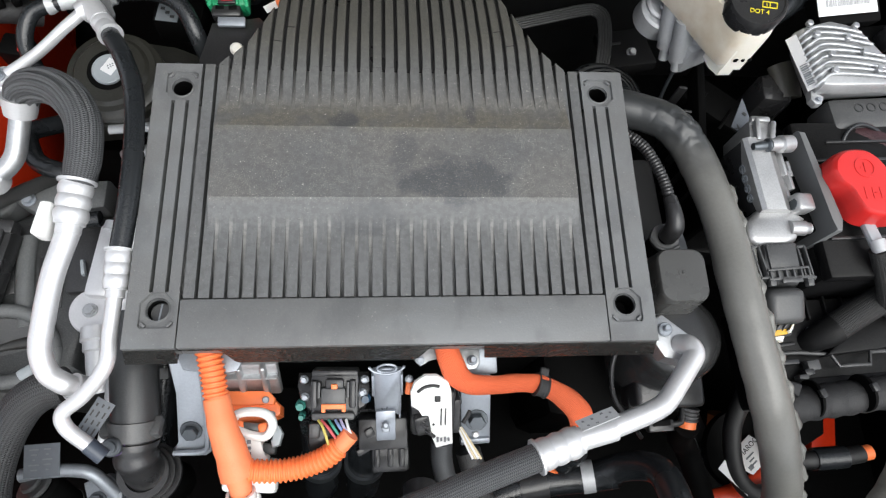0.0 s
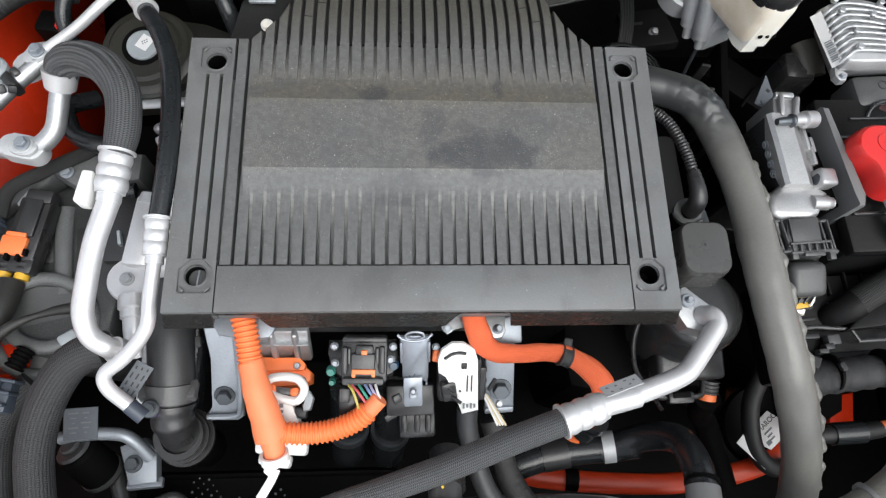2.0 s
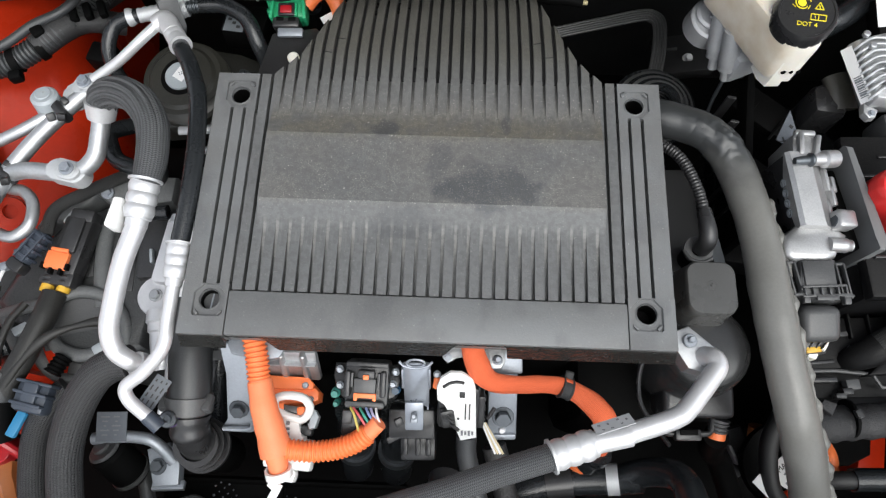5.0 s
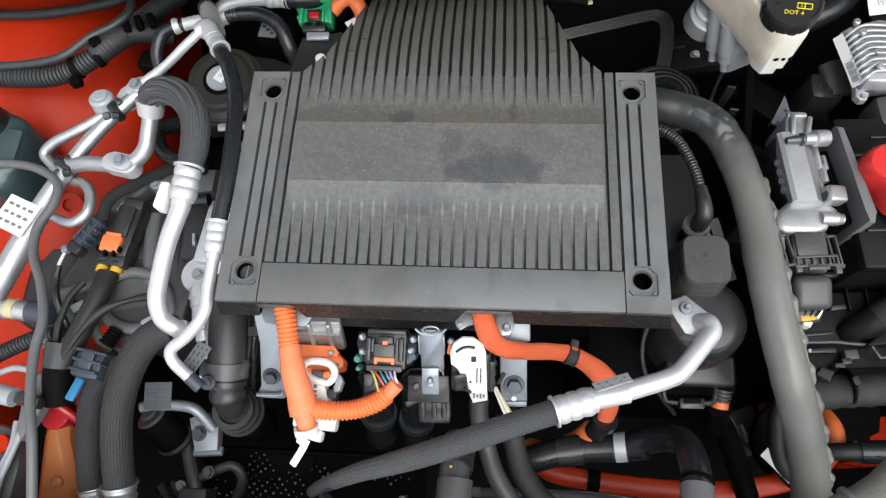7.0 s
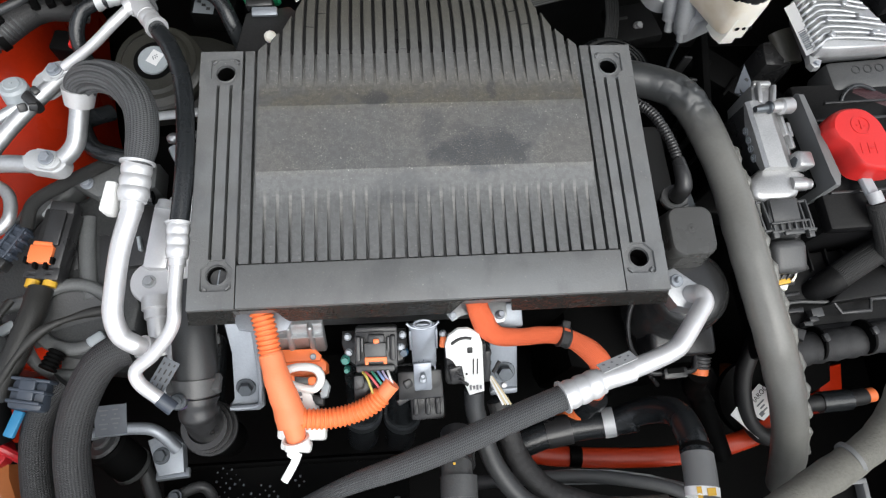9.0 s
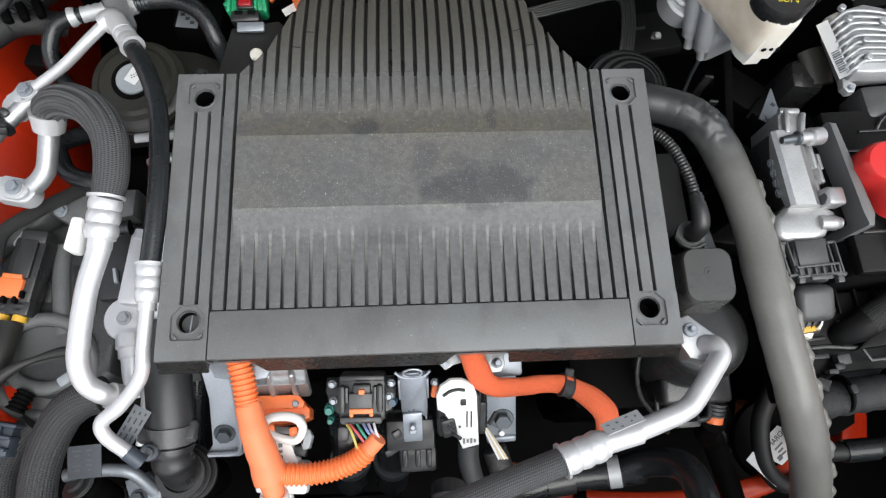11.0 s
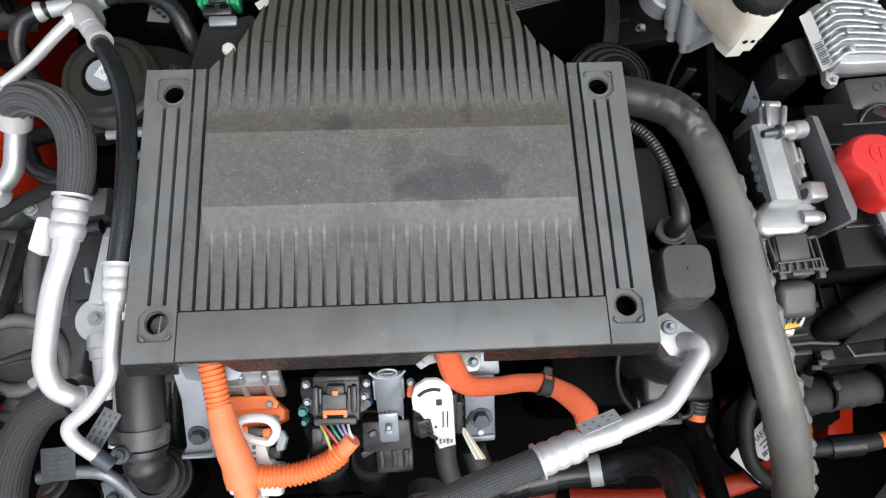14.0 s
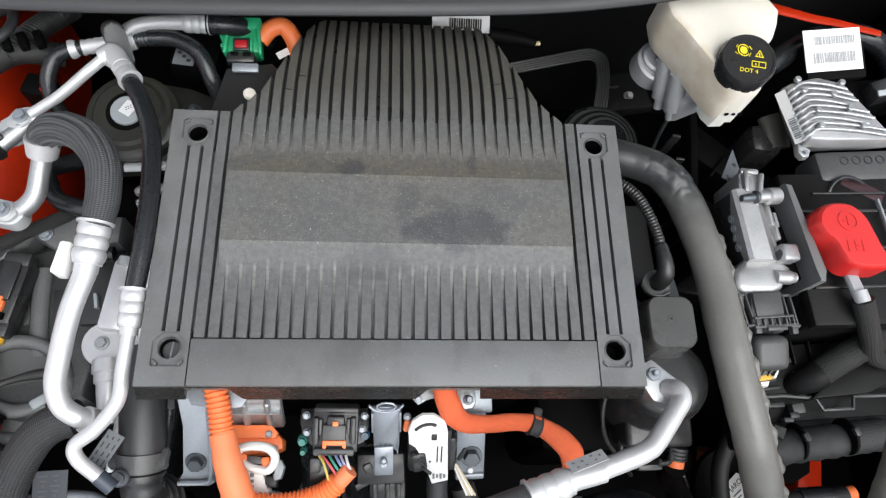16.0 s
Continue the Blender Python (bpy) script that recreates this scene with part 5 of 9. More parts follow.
    part("boot", tube(BM(), [(-0.440, -0.066, 0.772), (-0.432, -0.045, 0.768)], ribbed(0.0095, 0.005, 0.0008), seg=16, step=0.0012), M_DARK, t, "black rubber boot")
    part("tab", box(BM(), (-0.471, -0.124, 0.766), (0.012, 0.030, 0.007), (0, 0, -18), 0.002), M_BLUE, t, "bright blue tab")
    t = thing("red_cap_plug", (-0.43, -0.055, 0.72), "dark red cap on the engine", "plug")
    part("cap", box(BM(), (-0.459, -0.0445, 0.734), (0.050, 0.036, 0.04), (0, 0, -8), 0.006), M_PAINT, t)
    part("ridge", box(BM(), (-0.444, -0.0465, 0.755), (0.008, 0.032, 0.006), (0, 0, -8), 0.002), M_PAINT, t)
    # braided hoses towards the front
    t = thing("braided_hose", (-0.39, -0.2, 0.7), "thick braided black hose with a crimped steel end", "hose", "braided hoses")
    part("sleeve", tube(BM(), [(-0.318, -0.058, 0.838), (-0.338, -0.062, 0.836), (-0.360, -0.077, 0.828), (-0.382, -0.110, 0.81), (-0.395, -0.152, 0.79), (-0.396, -0.198, 0.77), (-0.3925, -0.236, 0.754)], 0.0185, 8, 28), M_BRAID_DARK, t)
    part("ferrule", tube(BM(), [(-0.393, -0.234, 0.755), (-0.390, -0.274, 0.738)], crimp_profile(0.0195), seg=26, step=0.001), M_CAST, t)
    t = thing("braided_hose", (-0.45, -0.2, 0.68), "braided black hose with a crimped steel end", "hose", "braided hoses")
    part("sleeve", tube(BM(), [(-0.425, -0.080, 0.755), (-0.442, -0.100, 0.755), (-0.454, -0.132, 0.75), (-0.4545, -0.178, 0.74), (-0.447, -0.225, 0.73), (-0.441, -0.243, 0.726)], 0.0165, 8, 26), M_BRAID_DARK, t)
    part("ferrule", tube(BM(), [(-0.4415, -0.241, 0.727), (-0.434, -0.275, 0.717)], crimp_profile(0.0175), seg=24, step=0.001), M_CAST, t)
    t = thing("fluid_tank", (-0.51, -0.22, 0.6), "brown tinted glossy plastic fluid tank", "tank")
    d = BM()
    v = []
    for y, z, xl, xr in ((-0.165, 0.712, -0.540, -0.500), (-0.180, 0.712, -0.540, -0.498), (-0.272, 0.675, -0.552, -0.476), (-0.30, 0.660, -0.556, -0.470)):
        v.append([d.verts.new(p) for p in ((xl, y, 0.58), (xl, y, z - 0.012), (xl + 0.010, y, z), (xl + 0.016, y, z + 0.003), (xr - 0.014, y, z + 0.003), (xr - 0.004, y, z - 0.006), (xr, y, z - 0.03), (xr, y, 0.58))])
    for a, b in zip(v, v[1:]):
        for k in range(7):
            d.faces.new((a[k], a[k + 1], b[k + 1], b[k]))
    d.faces.new(v[-1])
    d.faces.new(v[0][::-1])
    part("body", d, M_BROWN, t)
    d = BM()
    disc(d, (-0.512, -0.235, 0.688), 0.008, 0.012, (0, -0.4, 1), 20, 0.004)
    part("boss", d, M_BROWN, t)
    d = BM()
    disc(d, (-0.520, -0.152, 0.700), 0.020, 0.022, seg=28)
    tube(d, [(-0.545, -0.140, 0.725), (-0.525, -0.138, 0.730), (-0.50, -0.150, 0.722), (-0.485, -0.165, 0.70)], 0.006, 5, 10)
    part("neck", d, M_DARKRED, t, "dark red neck and hose")
    # grey brackets and looms at the left front corner
    t = thing("grey_bracket", (-0.55, -0.14, 0.7), "grey plastic wiring bracket with taped cables", "bracket")
    d = BM()
    prism(d, [(-0.548, -0.106), (-0.514, -0.103), (-0.510, -0.134), (-0.532, -0.190), (-0.542, -0.177)], 0.742, 0.758, 0.003)
    part("plate", d, M_GREYTRIM, t)
    d = BM()
    prism(d, [(-0.64, -0.16), (-0.589, -0.170), (-0.560, -0.176), (-0.547, -0.219), (-0.548, -0.272), (-0.560, -0.31), (-0.64, -0.31)], 0.70, 0.728, 0.004)
    part("panel", d, M_CASE, t, "dark grey panel")
    for pts in (((-0.585, -0.108, 0.762), (-0.562, -0.100, 0.764), (-0.545, -0.101, 0.763), (-0.53, -0.104, 0.76)), ((-0.560, -0.165, 0.735), (-0.556, -0.195, 0.738), (-0.566, -0.225, 0.735), (-0.580, -0.255, 0.732), (-0.60, -0.30, 0.72)), ((-0.545, -0.175, 0.742), (-0.553, -0.215, 0.742), (-0.561, -0.245, 0.738), (-0.564, -0.30, 0.725))):
        part("rim", tube(BM(), pts, 0.0042, 6, 10), M_BOTTLE, t, "pale grey rim")
    part("holder", tube(BM(), [(-0.61, -0.125, 0.772), (-0.567, -0.134, 0.772), (-0.545, -0.138, 0.772)], 0.0125, 5, 16), M_BOTTLE, t, "pale grey holder")
    part("clamp", box(BM(), (-0.522, -0.141, 0.774), (0.034, 0.016, 0.018), (0, 0, -12), 0.004), M_PLASTIC, t)
    part("button", disc(BM(), (-0.573, -0.194, 0.728), 0.012, 0.012, (0, 0, 1), 24), M_PAINT, t, "orange red button")
    part("loom", tube(BM(), [(-0.496, -0.070, 0.775), (-0.498, -0.11, 0.765), (-0.497, -0.14, 0.75)], 0.019, 6, 16), M_DARK, t)
    part("sleeve", tube(BM(), [(-0.4955, -0.066, 0.776), (-0.4975, -0.098, 0.769)], 0.0205, 4, 20), M_CONDUIT, t)
    for dx, r in ((-0.008, 0.0045),):
        part("wire", tube(BM(), [(-0.496 + dx, -0.075, 0.776), (-0.492 + 1.5 * dx, -0.045, 0.782), (-0.480 + 2.2 * dx, -0.010, 0.784), (-0.470 + 2 * dx, 0.015, 0.780)], r, 6, 10), M_LOOM, t)
    part("conduit", tube(BM(), [(-0.64, -0.10, 0.74), (-0.59, -0.075, 0.75), (-0.55, -0.058, 0.755), (-0.52, -0.052, 0.76)], ribbed(0.010, 0.005, 0.001), seg=14, step=0.00125), M_CONDUIT, t, "grey corrugated conduit")
    part("ring", ring(BM(), (-0.523, -0.066, 0.762), 0.0085, 0.0055, 0.004, (0.5, 0.3, 0.8), 20), M_STEEL, t, "bright metal ring")


left_engine()


def compressor_group():
    t = thing("expansion_valve", (-0.335, 0.05, 0.72), "bright cast aluminium valve block with a round washer", "valve")
    part("body", box(BM(), (-0.318, 0.085, 0.778), (0.030, 0.085, 0.03), (0, 0, -6), 0.006), M_ALU, t)
    part("base", box(BM(), (-0.345, 0.10, 0.758), (0.05, 0.09, 0.02), (0, 0, 3), 0.005), M_PLASTIC, t)
    part("pin", box(BM(), (-0.349, 0.082, 0.771), (0.004, 0.018, 0.008), (0, 0, 12), 0.001), M_BOTTLE, t)
    part("union", tube(BM(), [(-0.312, 0.128, 0.788), (-0.314, 0.118, 0.788)], 0.0125, 3, 20), M_CYL, t)
    part("plate", box(BM(), (-0.283, 0.08, 0.79), (0.05, 0.11, 0.006), (0, 0, 2), 0.002), M_PAPER, t, "white plate with printed bars")
    d = BM()
    disc(d, (-0.328, 0.030, 0.764), 0.0255, 0.016, seg=40, bevel=0.002)
    disc(d, (-0.328, 0.030, 0.780), 0.0245, 0.002, seg=40, bevel=0.0008)
    part("pulley", d, M_ALU, t, "bright round washer")
    part("spacer", box(BM(), (-0.324, 0.036, 0.755), (0.042, 0.050, 0.016), (0, 0, -6), 0.004), M_CAST, t)
    bolt("bolt", (-0.330, 0.030, 0.782), 0.0080, (0, 0, 1), M_CAST, t)
    d = BM()
    tube(d, [(-0.3225, 0.012, 0.774), (-0.3205, -0.008, 0.774), (-0.3175, -0.030, 0.772), (-0.3130, -0.055, 0.765)], lambda s, x: 0.0175 if s < 0.22 else (0.0150 if s < 0.38 else (0.0125 if s < 0.8 else 0.0105)), 10, 24)
    part("spigot", d, M_ALU, t, "stepped bright spigot")
    part("line", tube(BM(), [(-0.300, -0.010, 0.790), (-0.2985, -0.037, 0.785), (-0.3010, -0.073, 0.775), (-0.3065, -0.106, 0.765)], 0.0048, 6, 12), M_CYL, t, "thin aluminium line")
    part("cap", tube(BM(), [(-0.352, 0.132, 0.79), (-0.330, 0.134, 0.79)], 0.009, 4, 14), M_RUBBER, t)
    t = thing("printed_tag", (-0.29, -0.09, 0.8), "small grey printed tag on a pipe", "label", "printed tags")
    part("sheet", box(BM(), (-0.291, -0.089, 0.828), (0.018, 0.038, 0.001), (0, 12, -28), 0), M_TAG, t)
    d = BM()
    lean = Matrix.Translation((-0.291, -0.089, 0.8286)) @ Euler((0, radians(12), radians(-28))).to_matrix().to_4x4()
    for i in range(3):
        for j, w in enumerate((0.007, 0.0045, 0.006, 0.003)):
            box(d, lean @ Vector((-0.0055 + 0.0055 * i, -0.013 + 0.0085 * j + 0.001 * i, 0.0003)), (0.0016, w, 0.0004), (0, 12, -28), 0)
    part("print", d, M_INK, t)
    t = thing("printed_tag", (-0.39, -0.12, 0.67), "small grey printed tag above a pipe", "label", "printed tags")
    part("sheet", box(BM(), (-0.394, -0.120, 0.70), (0.038, 0.036, 0.001), (10, 0, 3), 0), M_TAG, t)
    d = BM()
    lean = Matrix.Translation((-0.394, -0.120, 0.7006)) @ Euler((radians(10), 0, radians(3))).to_matrix().to_4x4()
    for i in range(5):
        for j in range(2):
            box(d, lean @ Vector((-0.008 + 0.014 * j, 0.012 - 0.0055 * i, 0.0003)), (0.011 - 0.004 * ((i + j) % 3), 0.0016, 0.0004), (10, 0, 3), 0)
    part("print", d, M_PRINT, t)

    t = thing("coolant_hose", (-0.27, -0.09, 0.65), "thick black coolant hose with a clamp and elbow", "hose")
    part("hose", tube(BM(), [(-0.272, 0.02, 0.80), (-0.270, -0.037, 0.80), (-0.267, -0.072, 0.795), (-0.267, -0.098, 0.787)], 0.0238, 8, 26), M_HOSEGREY, t)
    part("collar", tube(BM(), [(-0.267, -0.086, 0.791), (-0.267, -0.104, 0.785)], 0.0262, 4, 26), M_CASE, t)
    for sx in (-1, 1):
        part("ear", box(BM(), (-0.267 + sx * 0.024, -0.095, 0.796), (0.010, 0.020, 0.012), (-18, 0, 0), 0.002), M_CASE, t)
    part("band", tube(BM(), [(-0.267, -0.107, 0.783), (-0.267, -0.110, 0.782)], 0.0238, 3, 26), M_PLASTIC, t)
    part("elbow", tube(BM(), [(-0.267, -0.100, 0.786), (-0.267, -0.120, 0.776), (-0.266, -0.133, 0.755), (-0.268, -0.140, 0.72)], lambda s, x: 0.0205 + (0.0018 if 0.1 < s < 0.18 or 0.26 < s < 0.33 else 0), 10, 24), M_PLASTIC, t)
    for i, z in enumerate((0.742, 0.730, 0.716)):
        part("flange", ring(BM(), (-0.268, -0.138, z), 0.0265 + 0.003 * i, 0.0195, 0.006), M_PLASTIC, t)
    part("neck", tube(BM(), [(-0.268, -0.140, 0.72), (-0.270, -0.146, 0.62)], 0.024, 4, 22), M_DARK, t)
    v = thing("vent_tube", (-0.27, -0.03, 0.62), "black tube with a pale clip and small print", "tube")
    part("tube", tube(BM(), [(-0.272, 0.02, 0.71), (-0.275, -0.03, 0.692), (-0.283, -0.075, 0.665), (-0.29, -0.13, 0.63)], 0.0165, 6, 20), M_RUBBER, v)
    part("clip", box(BM(), (-0.2745, -0.0280, 0.709), (0.020, 0.013, 0.004), (20, 0, 5), 0.001), M_GREYTRIM, v, "grey clip")
    lettering(v, "M1", 0.0085, Matrix.Translation((-0.2815, -0.0465, 0.7035)) @ Euler((radians(25), 0, radians(6))).to_matrix().to_4x4(), M_BOTTLE, "pale printed letters")
    t = thing("pipe_bracket", (-0.33, -0.16, 0.6), "grey steel bracket with a bolt and a small pipe", "bracket")
    d = BM()
    prism(d, [(-0.362, -0.145), (-0.335, -0.135), (-0.318, -0.15), (-0.314, -0.186), (-0.346, -0.190)], 0.645, 0.662, 0.002)
    part("plate", d, M_STEEL, t)
    bolt("bolt", (-0.343, -0.165, 0.662), 0.0105, (0, 0, 1), M_DSTEEL, t)
    bolt("bolt", (-0.330, -0.215, 0.64), 0.009, (0, 0, 1), M_DSTEEL, t)
    part("step", box(BM(), (-0.330, -0.188, 0.652), (0.042, 0.012, 0.008), (-20, 0, 4), 0.002), M_STEEL, t)
    part("pipe", tube(BM(), [(-0.42, -0.135, 0.688), (-0.395, -0.132, 0.690), (-0.366, -0.131, 0.690), (-0.342, -0.136, 0.688), (-0.322, -0.158, 0.668)], 0.0075, 8, 16), M_STEEL, t)
    t = thing("receiver_can", (-0.39, -0.17, 0.55), "black cylindrical canister beside the pipe bracket", "canister")
    d = BM()
    disc(d, (-0.384, -0.178, 0.633), 0.024, 0.06, (-0.34, 0.50, 0.80), 32, 0.004)
    part("body", d, M_DARK, t)
    part("band", tube(BM(), [(-0.386, -0.175, 0.638), (-0.388, -0.172, 0.643)], 0.0252, 3, 28), M_CASE, t)
    d = BM()
    disc(d, (-0.4045, -0.148, 0.681), 0.021, 0.006, (-0.34, 0.50, 0.80), 28, 0.003)
    disc(d, (-0.4065, -0.145, 0.686), 0.012, 0.006, (-0.34, 0.50, 0.80), 24, 0.002)
    part("cap", d, M_CASE, t, "dark grey cap")
    hose("drain_hose", [(-0.383, -0.161, 0.62), (-0.369, -0.201, 0.62), (-0.353, -0.240, 0.62), (-0.35, -0.30, 0.60)], 0.0095, M_CASE, "grey rubber drain hose")
    hose("small_pipe", [(-0.345, -0.222, 0.625), (-0.325, -0.212, 0.63), (-0.30, -0.205, 0.63), (-0.288, -0.222, 0.62), (-0.30, -0.250, 0.60)], 0.007, M_CASE, "small grey bent pipe", "pipe")
    t = thing("clip_block", (-0.38, -0.25, 0.58), "black clip block with a bright screw", "clip")
    part("body", box(BM(), (-0.385, -0.252, 0.60), (0.035, 0.05, 0.03), (10, 0, -20), 0.006), M_PLASTIC, t)
    part("tube", tube(BM(), [(-0.405, -0.235, 0.618), (-0.385, -0.262, 0.618)], 0.010, 4, 14), M_RUBBER, t)
    part("screw", hexbolt(BM(), (-0.378, -0.235, 0.615), 0.008, (0.1, -0.2, 1)), M_CAST, t)
    whole("hose_block", box(BM(), (-0.349, -0.252, 0.62), (0.040, 0.03, 0.04), (0, 0, 2), 0.004), M_CASE, "small grey plastic block at the front", "block")


compressor_group()


# ---- front side, below the cover's edge ----
def inverter():
    t = thing("inverter", (0, 0.05, 0.7), "cast aluminium inverter housing with steel brackets", "inverter")
    part("housing", box(BM(), (-0.055, 0.115, 0.772), (0.29, 0.27, 0.115), bevel=0.008), M_CAST, t)
    for x in (-0.184, -0.1605, -0.1365):
        part("fin", box(BM(), (x, -0.0515, 0.803), (0.0068, 0.013, 0.054), (-25, 0, 0), 0.003, 3), M_CAST, t)
    part("ledge", box(BM(), (-0.160, -0.0500, 0.8135), (0.074, 0.007, 0.0028), (-25, 0, 0), 0.0012), M_CAST, t)
    bolt("bolt", (0.0225, -0.0395, 0.833), 0.0046, (0, -0.2, 1), M_STEEL, t)
    part("front_face", box(BM(), (-0.1605, -0.0475, 0.800), (0.077, 0.010, 0.056), (-25, 0, 0), 0.004), M_CAST, t)
    d = BM()
    box(d, (-0.065, -0.022, 0.826), (0.25, 0.012, 0.010), bevel=0.003)
    part("rim", d, M_CAST, t)
    part("cable_shelf", prism(BM(), [(-0.214, -0.005), (-0.2155, -0.036), (-0.210, -0.0455), (-0.190, -0.049), (-0.166, -0.0495), (-0.1585, -0.0475), (-0.1535, -0.038), (-0.150, -0.005)], 0.8365, 0.8395, 0.0012), M_STEEL, t, "rounded steel shelf under the cable")
    d = BM()
    prism(d, [(0.012, -0.010), (0.017, -0.040), (0.0225, -0.0455), (0.0285, -0.0425), (0.0325, -0.0390), (0.040, -0.0375), (0.060, -0.0375), (0.060, -0.010)], 0.8290, 0.8330, 0.0012)
    part("cable_shelf", d, M_CAST, t, "scalloped aluminium shelf under the cable")
    d = BM()
    prism(d, [(0.0605, -0.010), (0.0625, -0.044), (0.0690, -0.0500), (0.0805, -0.0485), (0.0850, -0.042), (0.0850, -0.010)], 0.8230, 0.8280, 0.0015)
    part("foot", d, M_CAST, t, "aluminium foot with a tall bolt")
    d = BM()
    disc(d, (0.0765, -0.0400, 0.8280), 0.0056, 0.002, (0, 0, 1), 20)
    disc(d, (0.0765, -0.0400, 0.8300), 0.0034, 0.013, (0, -0.1, 1), 16, 0.0008)
    part("tall_bolt", d, M_STEEL, t)
    # left bracket
    d = BM()
    prism(d, [(x, -0.03 + 1.35 * (y + 0.03)) for x, y in ((-0.232, -0.032), (-0.188, -0.030), (-0.194, -0.058), (-0.199, -0.118), (-0.206, -0.122), (-0.236, -0.122), (-0.240, -0.116), (-0.231, -0.108), (-0.226, -0.062))], -0.004, 0.0, 0.0015,
          Matrix.Translation((0, -0.03, 0.824)) @ Matrix.Rotation(radians(42), 4, "X") @ Matrix.Translation((0, 0.03, 0)))
    tube(d, [(-0.199, -0.040, 0.822), (-0.1985, -0.075, 0.792), (-0.2005, -0.108, 0.764), (-0.207, -0.118, 0.752), (-0.238, -0.119, 0.750)], 0.0028, 8, 8)
    b = part("bracket", d, M_STEEL, t, "zinc plated steel bracket")
    bolt("bolt", (-0.2175, -0.0965, 0.7635), 0.0115, (0, -0.66, 0.75), M_DSTEEL, b)
    # right bracket
    d = BM()
    box(d, (0.088, -0.078, 0.753), (0.034, 0.094, 0.005), (40, 0, 3), 0.002)
    box(d, (0.083, -0.036, 0.806), (0.045, 0.03, 0.016), (20, 0, 3), 0.003)
    box(d, (0.089, -0.113, 0.726), (0.034, 0.008, 0.010), (40, 0, 3), 0.002)
    b = part("bracket", d, M_STEEL, t, "zinc plated steel bracket")
    bolt("bolt", (0.0895, -0.092, 0.7435), 0.0130, (0, -0.55, 0.83), M_DSTEEL, b)
    d = BM()
    disc(d, (0.0895, -0.107, 0.731), 0.004, 0.004, (0, -0.55, 0.83), 12, 0.001)
    part("rivet", d, M_ALU, b)


inverter()


def orange_harness():
    t = thing("high_voltage_plug", (-0.145, -0.09, 0.77), "orange high voltage plug with a white lever", "connector", "high voltage plugs")
    d = BM()
    prism(d, [(-0.187, -0.064), (-0.134, -0.065), (-0.122, -0.076), (-0.122, -0.086), (-0.133, -0.091), (-0.187, -0.093)], 0.762, 0.787, 0.004)
    prism(d, [(-0.185, -0.0605), (-0.1345, -0.0615), (-0.1275, -0.069), (-0.129, -0.0755), (-0.185, -0.0755)], 0.787, 0.794, 0.002)
    part("body", d, M_ORANGE, t)
    for p in ((-0.1365, -0.0705, 0.794), (-0.1305, -0.085, 0.787)):
        part("screw", disc(BM(), p, 0.0036, 0.004, (0, -0.3, 1), 16), M_STEEL, t)
    d = BM()
    box(d, (-0.150, -0.098, 0.800), (0.030, 0.008, 0.012), (0, 0, -6), 0.002)
    part("insert", d, M_CASE, t, "dark grey insert")
    for p in ((-0.160, -0.097, 0.803), (-0.136, -0.100, 0.803)):
        part("pin", box(BM(), p, (0.010, 0.010, 0.010), (0, 0, 10), 0.003), M_ORANGE, t)
    d = BM()
    loop = [(-0.163, -0.100, 0.806), (-0.166, -0.092, 0.808), (-0.160, -0.086, 0.811), (-0.146, -0.0845, 0.813), (-0.133, -0.087, 0.813), (-0.1265, -0.094, 0.811), (-0.127, -0.102, 0.809), (-0.133, -0.1085, 0.807), (-0.142, -0.108, 0.806), (-0.153, -0.105, 0.806)]
    tube(d, loop + loop[:1], 0.0046, 4, 10, cap=False, flat=1.2)
    part("lever", d, M_WHITE, t, "white plastic lever ring")
    d = BM()
    prism(d, [(-0.162, -0.102), (-0.138, -0.106), (-0.137, -0.123), (-0.131, -0.126), (-0.130, -0.134), (-0.137, -0.137), (-0.137, -0.143), (-0.146, -0.145), (-0.152, -0.130), (-0.157, -0.116), (-0.162, -0.112)], 0.784, 0.803, 0.002)
    box(d, (-0.150, -0.144, 0.776), (0.054, 0.034, 0.02), (0, 0, -4), 0.004)
    box(d, (-0.158, -0.166, 0.770), (0.034, 0.014, 0.018), (0, 0, -10), 0.004)
    part("housing", d, M_WHITE, t, "white plastic housing")
    d = BM()
    for i in range(4):
        box(d, (-0.1495 + 0.0004 * i, -0.113 - 0.006 * i, 0.8034), (0.004, 0.003 if i % 2 else 0.004, 0.0006), (0, 0, 5), 0)
    part("print", d, M_GLABEL, t, "faint print")
    d = BM()
    prism(d, [(-0.127, -0.096), (-0.121, -0.098), (-0.117, -0.105), (-0.120, -0.117), (-0.127, -0.119), (-0.129, -0.112), (-0.124, -0.106)], 0.790, 0.801, 0.002)
    box(d, (-0.126, -0.135, 0.786), (0.010, 0.010, 0.010), (0, 0, -15), 0.002)
    part("lock", d, M_BOTTLE, t, "grey lock")
    part("block", box(BM(), (-0.132, -0.1195, 0.785), (0.014, 0.011, 0.014), (0, 0, -4), 0.002), M_CASE, t)
    part("foot", box(BM(), (-0.132, -0.141, 0.776), (0.018, 0.012, 0.016), (0, 0, 10), 0.003), M_RED, t, "red foot")

    t = thing("orange_harness", (-0.15, -0.1, 0.8), "orange high voltage cable with corrugated conduit and tape", "cable")
    part("conduit", tube(BM(), [(-0.188, -0.010, 0.852), (-0.185, -0.028, 0.851), (-0.180, -0.049, 0.847), (-0.1755, -0.076, 0.84)], ribbed(0.0115, 0.0050, 0.0010), seg=22, step=0.00125), M_ORANGE, t)
